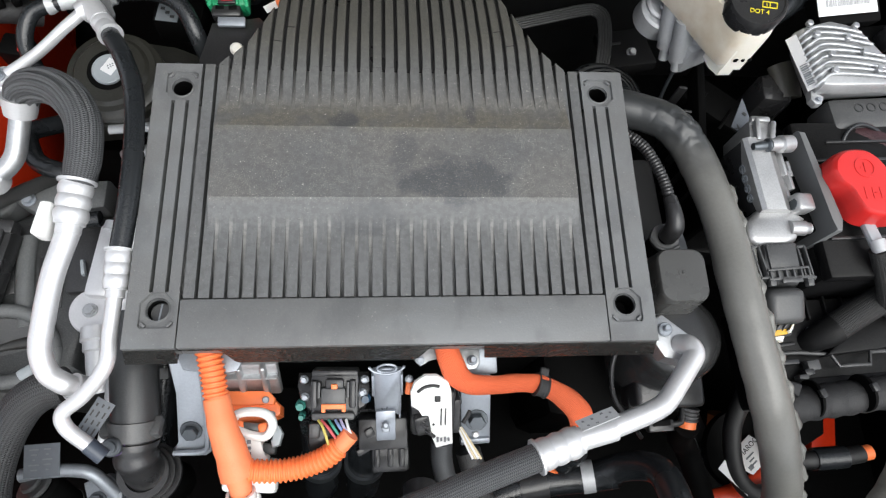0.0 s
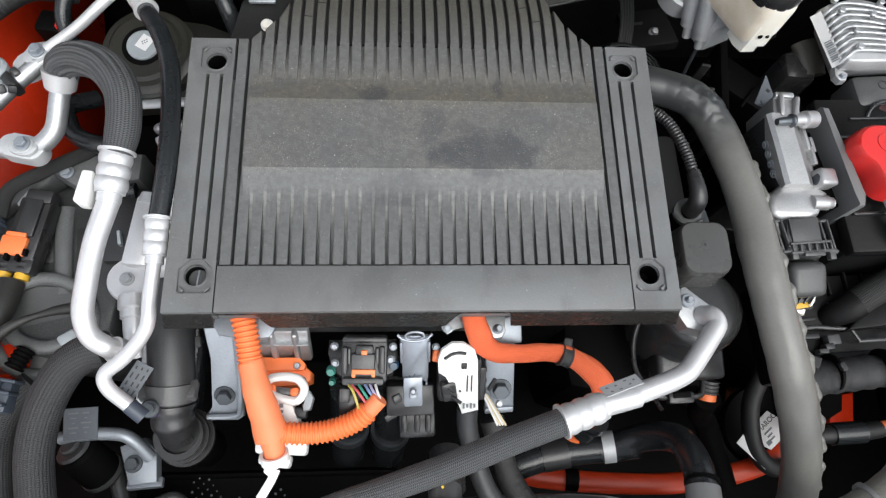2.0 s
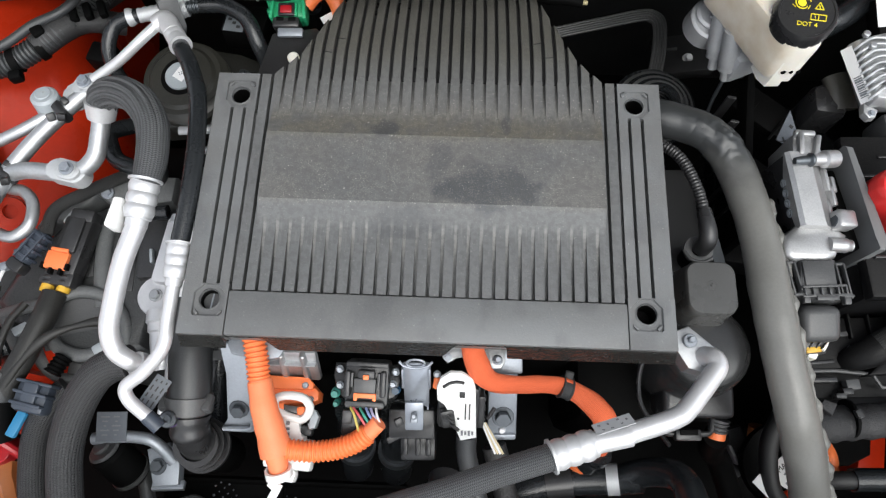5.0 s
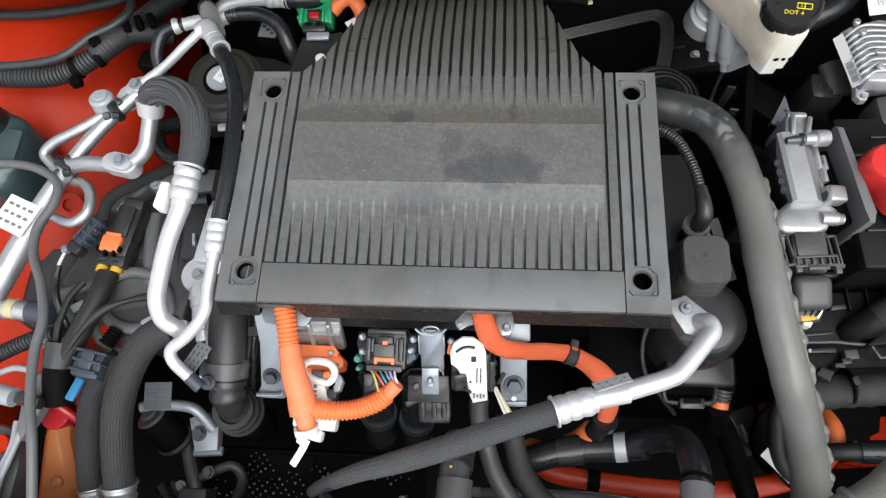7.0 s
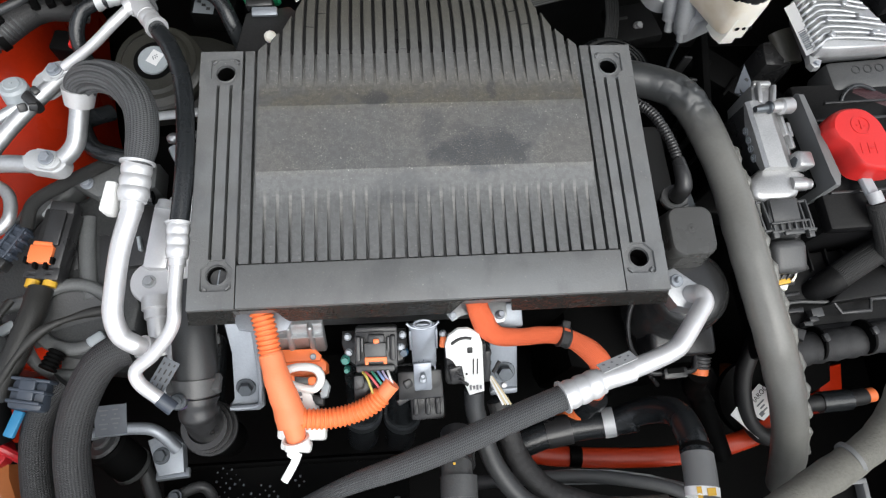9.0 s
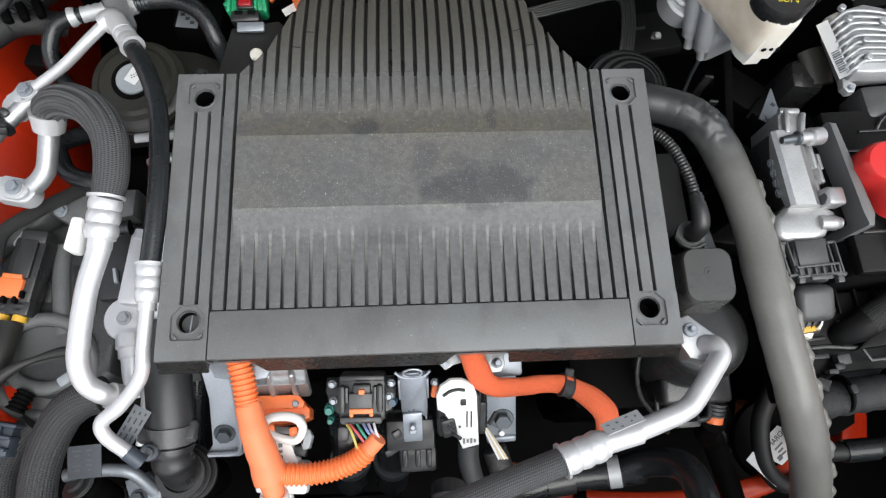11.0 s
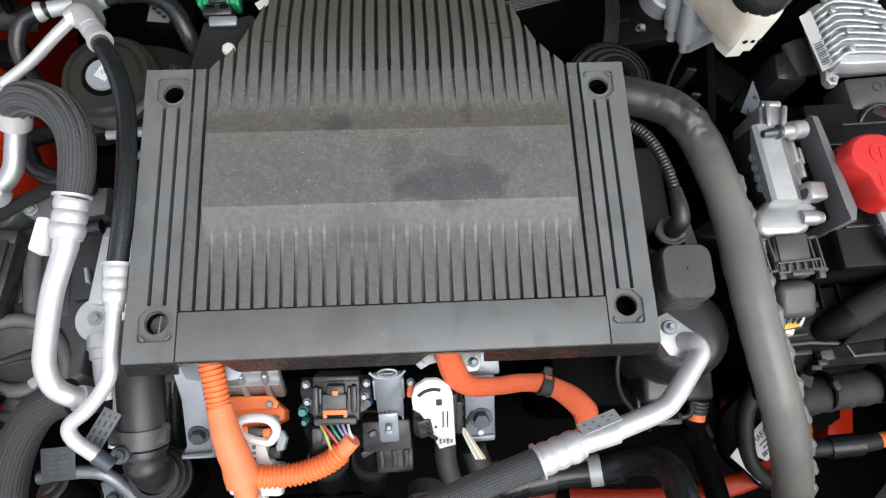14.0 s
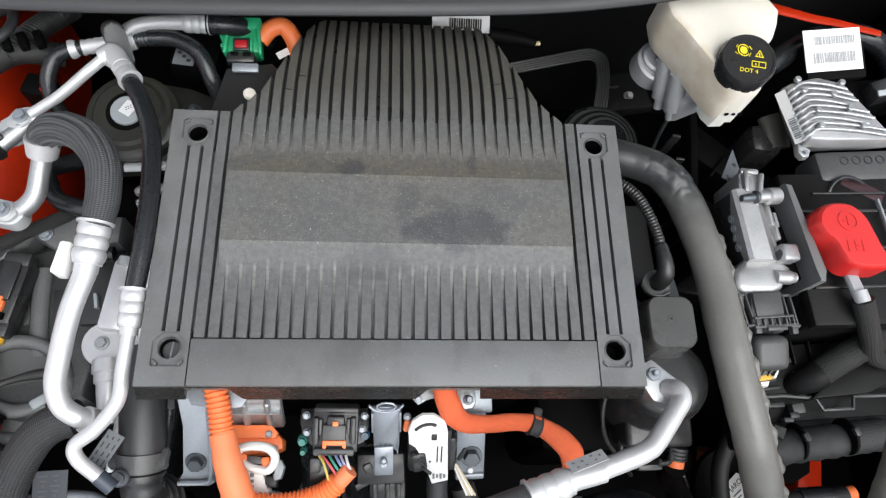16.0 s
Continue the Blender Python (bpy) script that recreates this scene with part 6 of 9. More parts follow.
    part("tape", tube(BM(), [(-0.176, -0.073, 0.84), (-0.168, -0.103, 0.835), (-0.160, -0.127, 0.825), (-0.155, -0.146, 0.818)], lambda s, d: 0.0125 + 0.0045 * s + 0.0003 * math.sin(d * 300), 8, 22), M_OTAPE, t, "orange tape wrap")
    part("tail", tube(BM(), [(-0.156, -0.142, 0.819), (-0.153, -0.156, 0.813), (-0.1515, -0.171, 0.808)], lambda s, d: 0.013 - 0.004 * s, 6, 18), M_OTAPE, t)
    part("conduit", tube(BM(), [(-0.153, -0.140, 0.819), (-0.122, -0.142, 0.816), (-0.095, -0.139, 0.816), (-0.072, -0.131, 0.82), (-0.058, -0.121, 0.825)], ribbed(0.0107, 0.0046, 0.0009), seg=20, step=0.00115), M_ORANGE, t)
    part("sleeve", tube(BM(), [(-0.064, -0.126, 0.822), (-0.056, -0.119, 0.826), (-0.047, -0.110, 0.831)], 0.0088, 5, 18), M_OTAPE, t)
    t = thing("cable_tie", (-0.155, -0.185, 0.79), "white cable tie with a cut end", "cable tie")
    part("loop", ring(BM(), (-0.1515, -0.168, 0.8075), 0.0142, 0.0112, 0.009, (-0.1, 0.6, 0.4)), M_WHITE, t)
    part("head", box(BM(), (-0.1555, -0.1765, 0.812), (0.012, 0.010, 0.008), (20, 10, -35), 0.003), M_WHITE, t)
    part("tail", tube(BM(), [(-0.150, -0.1755, 0.812), (-0.1535, -0.184, 0.811), (-0.159, -0.193, 0.807), (-0.1665, -0.2035, 0.800)], 0.0044, 5, 10, flat=0.3), M_WHITE, t)

    t = thing("orange_cable", (0.13, -0.06, 0.75), "orange braided high voltage cable with black tape", "cable")
    part("sleeve", tube(BM(), [(0.0455, -0.012, 0.856), (0.0490, -0.034, 0.851), (0.0545, -0.048, 0.844), (0.0613, -0.0578, 0.835), (0.075, -0.0640, 0.826), (0.100, -0.0635, 0.812), (0.128, -0.0605, 0.801), (0.151, -0.0615, 0.795), (0.173, -0.069, 0.787), (0.193, -0.082, 0.777), (0.206, -0.097, 0.760), (0.206, -0.125, 0.725), (0.193, -0.142, 0.69)],
                       lambda s, d: 0.0112 + 0.0016 * math.exp(-((s - 0.12) / 0.08) ** 2) + 0.003 * math.exp(-((s - 0.68) / 0.1) ** 2) + 0.0003 * math.sin(d * 170), 14, 22, flat=0.62), M_OBRAID, t)
    part("tape", tube(BM(), [(0.149, -0.0612, 0.7955), (0.161, -0.0640, 0.7915)], lambda q, d: 0.0122 + (0.0012 if q < 0.2 or q > 0.8 else 0.0), 10, 22, flat=0.85), M_TAPE, t, "black cable clip band")
    part("tail", box(BM(), (0.159, -0.050, 0.797), (0.010, 0.012, 0.007), (15, 0, -15), 0.002), M_TAPE, t)
    part("boot", tube(BM(), [(0.205, -0.127, 0.722), (0.196, -0.142, 0.692)], lambda s, d: 0.0175 if s < 0.4 else 0.0135, 6, 20), M_RUBBER, t, "black rubber boot")


orange_harness()


def front_connectors():
    t = thing("signal_connector", (-0.065, -0.075, 0.79), "black multi-pin connector with orange locks and coloured wires", "connector")
    part("housing", box(BM(), (-0.0635, -0.066, 0.812), (0.047, 0.046, 0.032), (18, 0, -1), 0.003), M_PLASTIC, t)
    part("body", box(BM(), (-0.0645, -0.0735, 0.8335), (0.024, 0.017, 0.008), (18, 0, -1), 0.002), M_CASE, t, "dark grey slider")
    part("back_rib", box(BM(), (-0.063, -0.050, 0.832), (0.046, 0.006, 0.012), (18, 0, -1), 0.002), M_PLASTIC, t)
    for dx in (-0.0195, 0.0185):
        part("rail", box(BM(), (-0.064 + dx, -0.071, 0.831), (0.006, 0.028, 0.010), (18, 0, -1), 0.002), M_PLASTIC, t)
        part("step", box(BM(), (-0.064 + 0.75 * dx, -0.067, 0.833), (0.003, 0.016, 0.008), (18, 0, -1), 0.001), M_CASE, t)
    part("shroud", box(BM(), (-0.063, -0.0615, 0.838), (0.018, 0.009, 0.009), (18, 0, -1), 0.002), M_PLASTIC, t)
    part("lock", box(BM(), (-0.063, -0.0655, 0.8425), (0.0062, 0.005, 0.004), (18, 0, -1), 0.001), M_ORANGE, t, "orange lock")
    d = BM()
    box(d, (-0.064, -0.0835, 0.8335), (0.024, 0.005, 0.005), (18, 0, -1), 0.001)
    for dx in (-0.010, 0.010):
        box(d, (-0.064 + dx, -0.0855, 0.8325), (0.004, 0.007, 0.005), (18, 0, -1), 0.001)
    part("lock", d, M_ORANGE, t, "orange lock")
    part("lip", box(BM(), (-0.065, -0.0915, 0.8215), (0.043, 0.008, 0.010), (18, 0, -1), 0.003), M_CASE, t, "dark grey lip")
    part("plug_body", box(BM(), (-0.078, -0.106, 0.785), (0.026, 0.026, 0.05), (18, 0, -1), 0.005), M_PLASTIC, t)
    part("plug_body", box(BM(), (-0.084, -0.102, 0.803), (0.012, 0.016, 0.022), (18, 0, -1), 0.003), M_CASE, t)
    for c, x0, x1, y1 in (("red", -0.076, -0.058, -0.119), ("green", -0.069, -0.055, -0.116), ("blue", -0.0625, -0.050, -0.113), ("violet", -0.0575, -0.0475, -0.112), ("white", -0.052, -0.046, -0.113), ("yellow", -0.079, -0.066, -0.127)):
        part("wire", tube(BM(), [(x0, -0.096, 0.827), (x0 * 0.6 + x1 * 0.4, -0.104, 0.832), (x1, y1, 0.827)], 0.0014, 5, 8), M_WIRE[c], t, c + " wire")
    for c, m, r, words in (((-0.0985, -0.0765, 0.806), M_GASKET, 0.0052, "teal seal"), ((-0.0975, -0.0865, 0.800), M_GASKET, 0.0036, "teal seal"), ((-0.0335, -0.0700, 0.800), M_DARKBLUE, 0.0056, "dark blue seal")):
        part("seal", tube(BM(), [c, Vector(c) + Vector((0.0, -0.004, 0.010)), Vector(c) + Vector((0.0, -0.006, 0.016))], lambda q, d, r=r: r * (1.0 if q < 0.6 else 0.7), 6, 16), m, t, words)
    part("flange", prism(BM(), [(-0.102, -0.046), (-0.030, -0.046), (-0.028, -0.064), (-0.034, -0.082), (-0.044, -0.086), (-0.088, -0.086), (-0.098, -0.078), (-0.103, -0.060)], 0.794, 0.812, 0.003), M_PLASTIC, t)
    for c in ((-0.0955, -0.054, 0.816), (-0.0945, -0.071, 0.812), (-0.034, -0.055, 0.816), (-0.0365, -0.068, 0.812), (0.0115, -0.056, 0.816)):
        d = BM()
        disc(d, c, 0.0046, 0.002, (0, -0.3, 1), 18)
        disc(d, Vector(c) + Vector((0, -0.0006, 0.002)), 0.0032, 0.004, (0, -0.3, 1), 6, 0.0005)
        part("screw", d, M_STEEL, t)
    for c, r in (((-0.085, -0.125, 0.72), 0.024), ((-0.036, -0.128, 0.70), 0.024)):
        h = thing("coolant_spigot", (c[0], c[1], 0.62), "black rubber hose end with a ring clamp", "hose", "hose ends")
        part("hose", tube(BM(), [(c[0] + 0.004, c[1] + 0.03, c[2] + 0.07), c, (c[0] - 0.006, c[1] - 0.03, c[2] - 0.08)], r * 0.85, 8, 22), M_RUBBER, h)
        part("clamp", tube(BM(), [(c[0] - 0.001, c[1] - 0.004, c[2] - 0.010), (c[0] - 0.002, c[1] - 0.008, c[2] - 0.020)], r, 3, 22), M_DSTEEL, h)

    t = thing("bus_bar", (-0.012, -0.07, 0.76), "grey steel tongue with a black connector below", "bracket")
    d = BM()
    m = Matrix.Translation((-0.0115, -0.048, 0.836)) @ Matrix.Rotation(radians(46), 4, "X") @ Matrix.Rotation(radians(1.5), 4, "Z")
    prism(d, [(-0.0140, 0.0), (-0.0150, -0.004), (-0.0142, -0.012), (-0.0138, -0.054), (-0.0125, -0.060), (-0.0095, -0.060), (-0.0075, -0.056), (-0.003, -0.0555), (0.003, -0.0555), (0.0075, -0.056), (0.0095, -0.060), (0.0125, -0.060), (0.0138, -0.054), (0.0142, -0.012), (0.0150, -0.004), (0.0140, 0.0)], -0.003, 0.0, 0.0008, m)
    for sx in (-1, 1):
        box(d, m @ Vector((sx * 0.0146, -0.019, -0.0005)), (0.0026, 0.026, 0.008), (46, 0, 1.5), 0.001)
        box(d, m @ Vector((sx * 0.0118, -0.067, -0.003)), (0.0022, 0.020, 0.005), (46, 0, 1.5), 0.0008)
    tube(d, [m @ Vector(q) for q in ((-0.018, 0.003, 0.001), (-0.012, -0.002, 0.002), (0.0, -0.0045, 0.0025), (0.012, -0.002, 0.002), (0.018, 0.003, 0.001))], 0.0016, 6, 8)
    eye = [m @ Vector((0.0095 * math.cos(2 * math.pi * k / 20), 0.0015 + 0.0048 * math.sin(2 * math.pi * k / 20), 0.0016)) for k in range(21)]
    tube(d, eye, 0.0014, 2, 8, cap=False)
    box(d, (-0.0127, -0.1000, 0.7905), (0.0205, 0.036, 0.004), (36, 0, 1), 0.001)
    part("tongue", d, M_BLUESTEEL, t, "blue grey steel tongue")
    d = BM()
    disc(d, (-0.0127, -0.0995, 0.790), 0.0052, 0.003, (0, -0.2, 1), 20, 0.001)
    disc(d, (-0.0127, -0.0995, 0.793), 0.0036, 0.007, (0, -0.2, 1), 20, 0.0015)
    box(d, (-0.0127, -0.1035, 0.7915), (0.0085, 0.008, 0.004), (14, 0, 1), 0.002)
    part("stud", d, M_STEEL, t)
    c = BM()
    box(c, (-0.0155, -0.103, 0.771), (0.052, 0.034, 0.03), (22, 0, 1), 0.003)
    box(c, (-0.008, -0.128, 0.757), (0.040, 0.030, 0.028), (22, 0, 1), 0.004)
    for dx in (-0.012, 0.002, 0.014):
        box(c, (-0.010 + dx, -0.131, 0.772), (0.006, 0.020, 0.008), (22, 0, 1), 0.002)
    box(c, (-0.033, -0.120, 0.772), (0.024, 0.008, 0.012), (22, 0, 28), 0.002)
    box(c, (-0.030, -0.106, 0.785), (0.010, 0.010, 0.008), (22, 0, 28), 0.002)
    part("connector", c, M_PLASTIC, t, "black connector body")

    t = thing("lever_connector", (0.036, -0.08, 0.77), "white lever connector on a black plug", "connector")
    d = BM()
    out = [(0.012, -0.072), (0.016, -0.062), (0.026, -0.0555), (0.038, -0.0555), (0.050, -0.062), (0.0535, -0.072), (0.0565, -0.125), (0.039, -0.129), (0.034, -0.116), (0.026, -0.098), (0.0215, -0.088), (0.013, -0.086)]
    tilt = Matrix.Translation((0.03, -0.08, 0.828)) @ Matrix.Rotation(radians(38), 4, "X") @ Matrix.Translation((-0.03, 0.08, 0))
    prism(d, [(x, -0.08 + (y + 0.08) * 1.15) for x, y in out], -0.005, 0.0, 0.0015, tilt)
    part("lever", d, M_WHITE, t, "white plastic lever")
    d = BM()

    def on(x, y, z=0.0008):
        return tilt @ Vector((x, -0.08 + (y + 0.08) * 1.15, z))

    tube(d, [on(0.019, -0.0705), on(0.026, -0.066), on(0.034, -0.0645), on(0.041, -0.0655)], 0.0017, 5, 8)
    box(d, on(0.0395, -0.078), (0.006, 0.007, 0.002), (38, 0, 0), 0.001)
    for dx in (0.0, 0.0045):
        box(d, on(0.0435 + dx, -0.096), (0.0012, 0.019, 0.0012), (38, 0, 0), 0)
    disc(d, on(0.036, -0.104, -0.0005), 0.0013, 0.0015, (0, -0.6, 0.8), 10, 0.0002)
    part("slot", d, M_INK, t, "dark slots")
    d = BM()
    box(d, (0.036, -0.083, 0.800), (0.046, 0.052, 0.03), (38, 0, 0), 0.005)
    box(d, (0.024, -0.098, 0.805), (0.016, 0.022, 0.020), (38, 0, 12), 0.003)
    for k in range(3):
        box(d, (0.0225 + 0.005 * k, -0.097 - 0.007 * k, 0.8155 - 0.003 * k), (0.012, 0.003, 0.004), (38, 0, -35), 0.001)
    box(d, (0.0605, -0.088, 0.797), (0.008, 0.040, 0.022), (38, 0, 0), 0.002)
    for k in range(3):
        box(d, (0.0640, -0.078 - 0.010 * k, 0.808 - 0.008 * k), (0.004, 0.004, 0.010), (38, 0, 0), 0.001)
    part("body", d, M_PLASTIC, t)
    d = BM()
    for i in range(4):
        box(d, on(0.0405 + 0.0038 * i, -0.1195), (0.0022, 0.006 - 0.002 * (i % 2), 0.0008), (38, 0, 3), 0)
    part("print", d, M_PRINT, t, "faint grey print")
    part("flag", box(BM(), (0.0115, -0.064, 0.812), (0.008, 0.014, 0.012), (20, 0, -10), 0.003), M_ORANGE, t, "orange seal")
    part("cable", tube(BM(), [(0.046, -0.117, 0.785), (0.047, -0.138, 0.770), (0.055, -0.165, 0.752), (0.070, -0.205, 0.748), (0.100, -0.243, 0.745), (0.141, -0.261, 0.748), (0.182, -0.264, 0.752)], 0.0115, 8, 16), M_CONDUIT, t, "black taped cable")
    t = thing("wire_ends", (0.073, -0.12, 0.77), "thin tan wires tied together", "wires")
    for i in range(4):
        part("wire", tube(BM(), [(0.063 + 0.001 * i, -0.104, 0.794), (0.069 + 0.002 * i, -0.118, 0.793), (0.078 + 0.003 * i, -0.136, 0.786)], 0.0013, 5, 8), M_WIRE["tan"] if i % 2 else M_WIRE["white"], t)
    part("tie", tube(BM(), [(0.068, -0.100, 0.796), (0.076, -0.088, 0.80)], 0.0022, 3, 8), M_TAPE, t)
    hose("ribbed_cable", [(0.080, -0.125, 0.73), (0.088, -0.150, 0.722), (0.101, -0.196, 0.722), (0.128, -0.231, 0.73), (0.168, -0.250, 0.74), (0.205, -0.259, 0.745)], lambda q, d: 0.0142 + 0.0002 * math.sin(d * 700) + 0.0004 * math.sin(d * 90), M_TAPE, "grey tape wrapped cable at the front", "cable", seg=18, step=0.0022)
    hose("taped_joint", [(0.175, -0.262, 0.752), (0.215, -0.262, 0.755), (0.262, -0.262, 0.765)], 0.017, M_FOAM_OLD, "grey taped cable joint", "cable")
    t = thing("outlet_pipe", (0.02, -0.23, 0.7), "grey plastic pipe with a collar at the front", "pipe")
    part("pipe", tube(BM(), [(0.022, -0.173, 0.770), (0.020, -0.203, 0.783), (0.020, -0.233, 0.788), (0.019, -0.290, 0.788)], 0.0175, 8, 24), M_CASE, t)
    part("collar", tube(BM(), [(0.0215, -0.210, 0.786), (0.0205, -0.233, 0.789)], 0.0205, 4, 24), M_CASE, t)
    part("neck", tube(BM(), [(0.025, -0.163, 0.758), (0.022, -0.199, 0.782)], 0.0195, 4, 24), M_PLASTIC, t)
    d = BM()
    disc(d, (0.0165, -0.1965, 0.7990), 0.0016, 0.001, (0, 0, 1), 12, 0.0002)
    part("mark", d, M_SEAL, t, "yellow paint dot")
    t = thing("corrugated_stub", (-0.12, -0.25, 0.78), "short black corrugated hose with a white tag", "hose")
    part("hose", tube(BM(), [(-0.128, -0.236, 0.80), (-0.112, -0.247, 0.803), (-0.103, -0.255, 0.80), (-0.118, -0.262, 0.798), (-0.135, -0.265, 0.795)], ribbed(0.0068, 0.0035, 0.0008), seg=14, step=0.0009), M_RUBBER, t)
    part("tag", box(BM(), (-0.142, -0.263, 0.802), (0.034, 0.010, 0.002), (0, 0, 4), 0.0005), M_PAPER, t, "white paper tag")


front_connectors()


# ---- right side ----
def ac_line():
    t = thing("discharge_line", (0.2, -0.1, 0.8), "aluminium air conditioning pipe with a long braided hose", "pipe")
    part("pipe", tube(BM(), [(0.294, -0.030, 0.844), (0.299, -0.034, 0.857), (0.3005, -0.044, 0.861), (0.291, -0.057, 0.8625), (0.2755, -0.0758, 0.8645), (0.262, -0.0908, 0.866), (0.2525, -0.0968, 0.867), (0.235, -0.1038, 0.8685), (0.196, -0.1168, 0.870)], 0.0104, 8, 24), M_ALU, t, "bare aluminium pipe")
    d = BM()
    prism(d, [(0.255, -0.008), (0.280, 0.002), (0.306, -0.020), (0.312, -0.040), (0.298, -0.050), (0.276, -0.044)], 0.822, 0.846, 0.003)
    part("block", d, M_CAST, t, "cast aluminium connection block")
    d = BM()
    disc(d, (0.279, -0.015, 0.846), 0.0075, 0.005, (0, 0, 1), 20)
    disc(d, (0.279, -0.015, 0.850), 0.0035, 0.008, (0, 0, 1), 14)
    part("bolt", d, M_STEEL, t)
    part("sleeve", tube(BM(), [(0.205, -0.1155, 0.8698), (0.166, -0.125, 0.871)], 0.0112, 4, 24), M_ALU, t)
    part("ferrule", tube(BM(), [(0.126, -0.1392, 0.873), (0.178, -0.1215, 0.8708)], crimp_profile(0.0152), seg=28, step=0.0008), M_ALU, t, "crimped aluminium ferrule")
    part("hose", tube(BM(), [(0.130, -0.138, 0.873), (0.080, -0.155, 0.865), (0.020, -0.177, 0.855), (-0.041, -0.196, 0.835), (-0.090, -0.209, 0.81), (-0.135, -0.224, 0.77), (-0.158, -0.232, 0.73)], lambda s, d: 0.0133 - 0.0062 * max(0, s - 0.45) / 0.55, 8, 26), M_BRAID, t, "braided black hose")
    lean = Matrix.Translation((0.1880, -0.1060, 0.8745)) @ Euler((radians(-48), 0, radians(19))).to_matrix().to_4x4()
    tag = part("tag", box(BM(), lean.translation, (0.040, 0.016, 0.0008), (-48, 0, 19), 0), M_TAG_PALE, t, "pale printed tag")
    d = BM()
    for dx, dy, w, h in ((-0.014, 0.003, 0.0042, 0.0030), (-0.012, -0.004, 0.0036, 0.0026), (-0.005, 0.002, 0.0034, 0.0036), (-0.003, -0.005, 0.0046, 0.0022), (0.006, 0.004, 0.0042, 0.0030), (0.008, -0.003, 0.0034, 0.0030), (0.014, 0.001, 0.0028, 0.0040)):
        box(d, lean @ Vector((dx, dy, 0.0007)), (0.7 * w, 0.55 * h, 0.0005), (-48, 0, 19 + 1500 * dx), 0)
    part("print", d, M_PRINT, tag)



ac_line()


def canister():
    t = thing("oil_separator", (0.31, 0.0, 0.68), "glossy black plastic canister with a square grey cap", "canister")
    d = BM()
    stack(d, [(0.3025 + x, 0.0405 + y) for x, y in rounded(0.054, 0.060, 0.014, 7)], ((0.806, 1.16), (0.826, 1.07), (0.852, 1.012), (0.8575, 0.995), (0.8610, 0.968), (0.8624, 0.93), (0.8628, 0.5)))
    part("cap", d, M_CAPGREY, t, "square dark grey cap")
    d = BM()
    disc(d, (0.3020, 0.0430, 0.8625), 0.0052, 0.0006, (0, 0, 1), 20, 0.0003)
    disc(d, (0.3020, 0.0430, 0.8630), 0.0017, 0.0014, (0, 0, 1), 14, 0.0004)
    part("nub", d, M_CAPGREY, t)
    d = BM()
    circle = [(0.3135 + math.cos(2 * math.pi * k / 56), -0.0135 + math.sin(2 * math.pi * k / 56)) for k in range(56)]
    stack(d, circle, ((0.70, 0.0535), (0.775, 0.0530), (0.778, 0.0515), (0.792, 0.0510), (0.803, 0.0490), (0.811, 0.0455), (0.8165, 0.0400), (0.8195, 0.0320), (0.8205, 0.016)))
    part("body", d, M_CANISTER, t)
    part("neck_block", box(BM(), (0.304, 0.020, 0.802), (0.064, 0.066, 0.03), (0, 0, 0), 0.010, 3), M_CANISTER, t)
    part("lower_housing", box(BM(), (0.322, -0.062, 0.716), (0.084, 0.040, 0.060), (8, 0, 1), 0.007, 3), M_PLASTIC, t, "glossy black lower housing")
    part("step", box(BM(), (0.3235, -0.0775, 0.735), (0.026, 0.003, 0.004), (8, 0, 1), 0.001), M_CASE, t)
    loop = [(0.283, -0.070, 0.715), (0.2815, -0.089, 0.714), (0.2835, -0.0995, 0.713), (0.290, -0.1025, 0.713), (0.315, -0.103, 0.713), (0.338, -0.1015, 0.713), (0.3445, -0.0975, 0.713), (0.3475, -0.086, 0.714), (0.350, -0.070, 0.715)]
    part("wire_frame", tube(BM(), loop, 0.0036, 6, 10), M_PLASTIC, t, "black bent frame")
    part("latch", box(BM(), (0.3145, -0.1035, 0.715), (0.032, 0.014, 0.014), (6, 0, 2), 0.003), M_PLASTIC, t, "square black latch")
    part("latch_pocket", box(BM(), (0.3145, -0.1010, 0.7225), (0.022, 0.007, 0.003), (6, 0, 2), 0.001), M_DARK, t)
    lock = part("lock_body", tube(BM(), [(0.357, -0.083, 0.712), (0.3545, -0.098, 0.706)], ribbed(0.0112, 0.0045, 0.0010), seg=18, step=0.0011), M_CASE, t, "ribbed grey cable lock")
    part("seal", tube(BM(), [(0.3545, -0.0980, 0.706), (0.3535, -0.1055, 0.703)], 0.0108, 3, 18), M_ORANGE, lock, "orange seal")
    part("cable", tube(BM(), [(0.354, -0.103, 0.703), (0.362, -0.115, 0.66), (0.383, -0.125, 0.625), (0.402, -0.155, 0.60), (0.425, -0.21, 0.57)], 0.0155, 8, 18), M_DARK, t, "thick black cable going down")
    part("loop", tube(BM(), [(0.262, 0.0, 0.79), (0.247, -0.035, 0.77), (0.252, -0.070, 0.745), (0.275, -0.095, 0.72), (0.30, -0.115, 0.69)], 0.0028, 6, 10), M_PLASTIC, t)
    t = thing("breather_hose", (0.30, 0.16, 0.8), "thin black ribbed breather hose ending in an elbow", "hose")
    part("hose", tube(BM(), [(0.248, 0.222, 0.84), (0.265, 0.215, 0.850), (0.284, 0.195, 0.855), (0.299, 0.160, 0.855), (0.307, 0.126, 0.852)], ribbed(0.0062, 0.004, 0.0004), seg=16, step=0.0012), M_PLASTIC, t)
    part("elbow", tube(BM(), [(0.3055, 0.134, 0.853), (0.3085, 0.112, 0.851), (0.3095, 0.101, 0.844), (0.3085, 0.097, 0.826)], lambda q, d: 0.0075 + 0.0030 * min(1, q * 1.6), 8, 20), M_PLASTIC, t, "black plastic elbow")
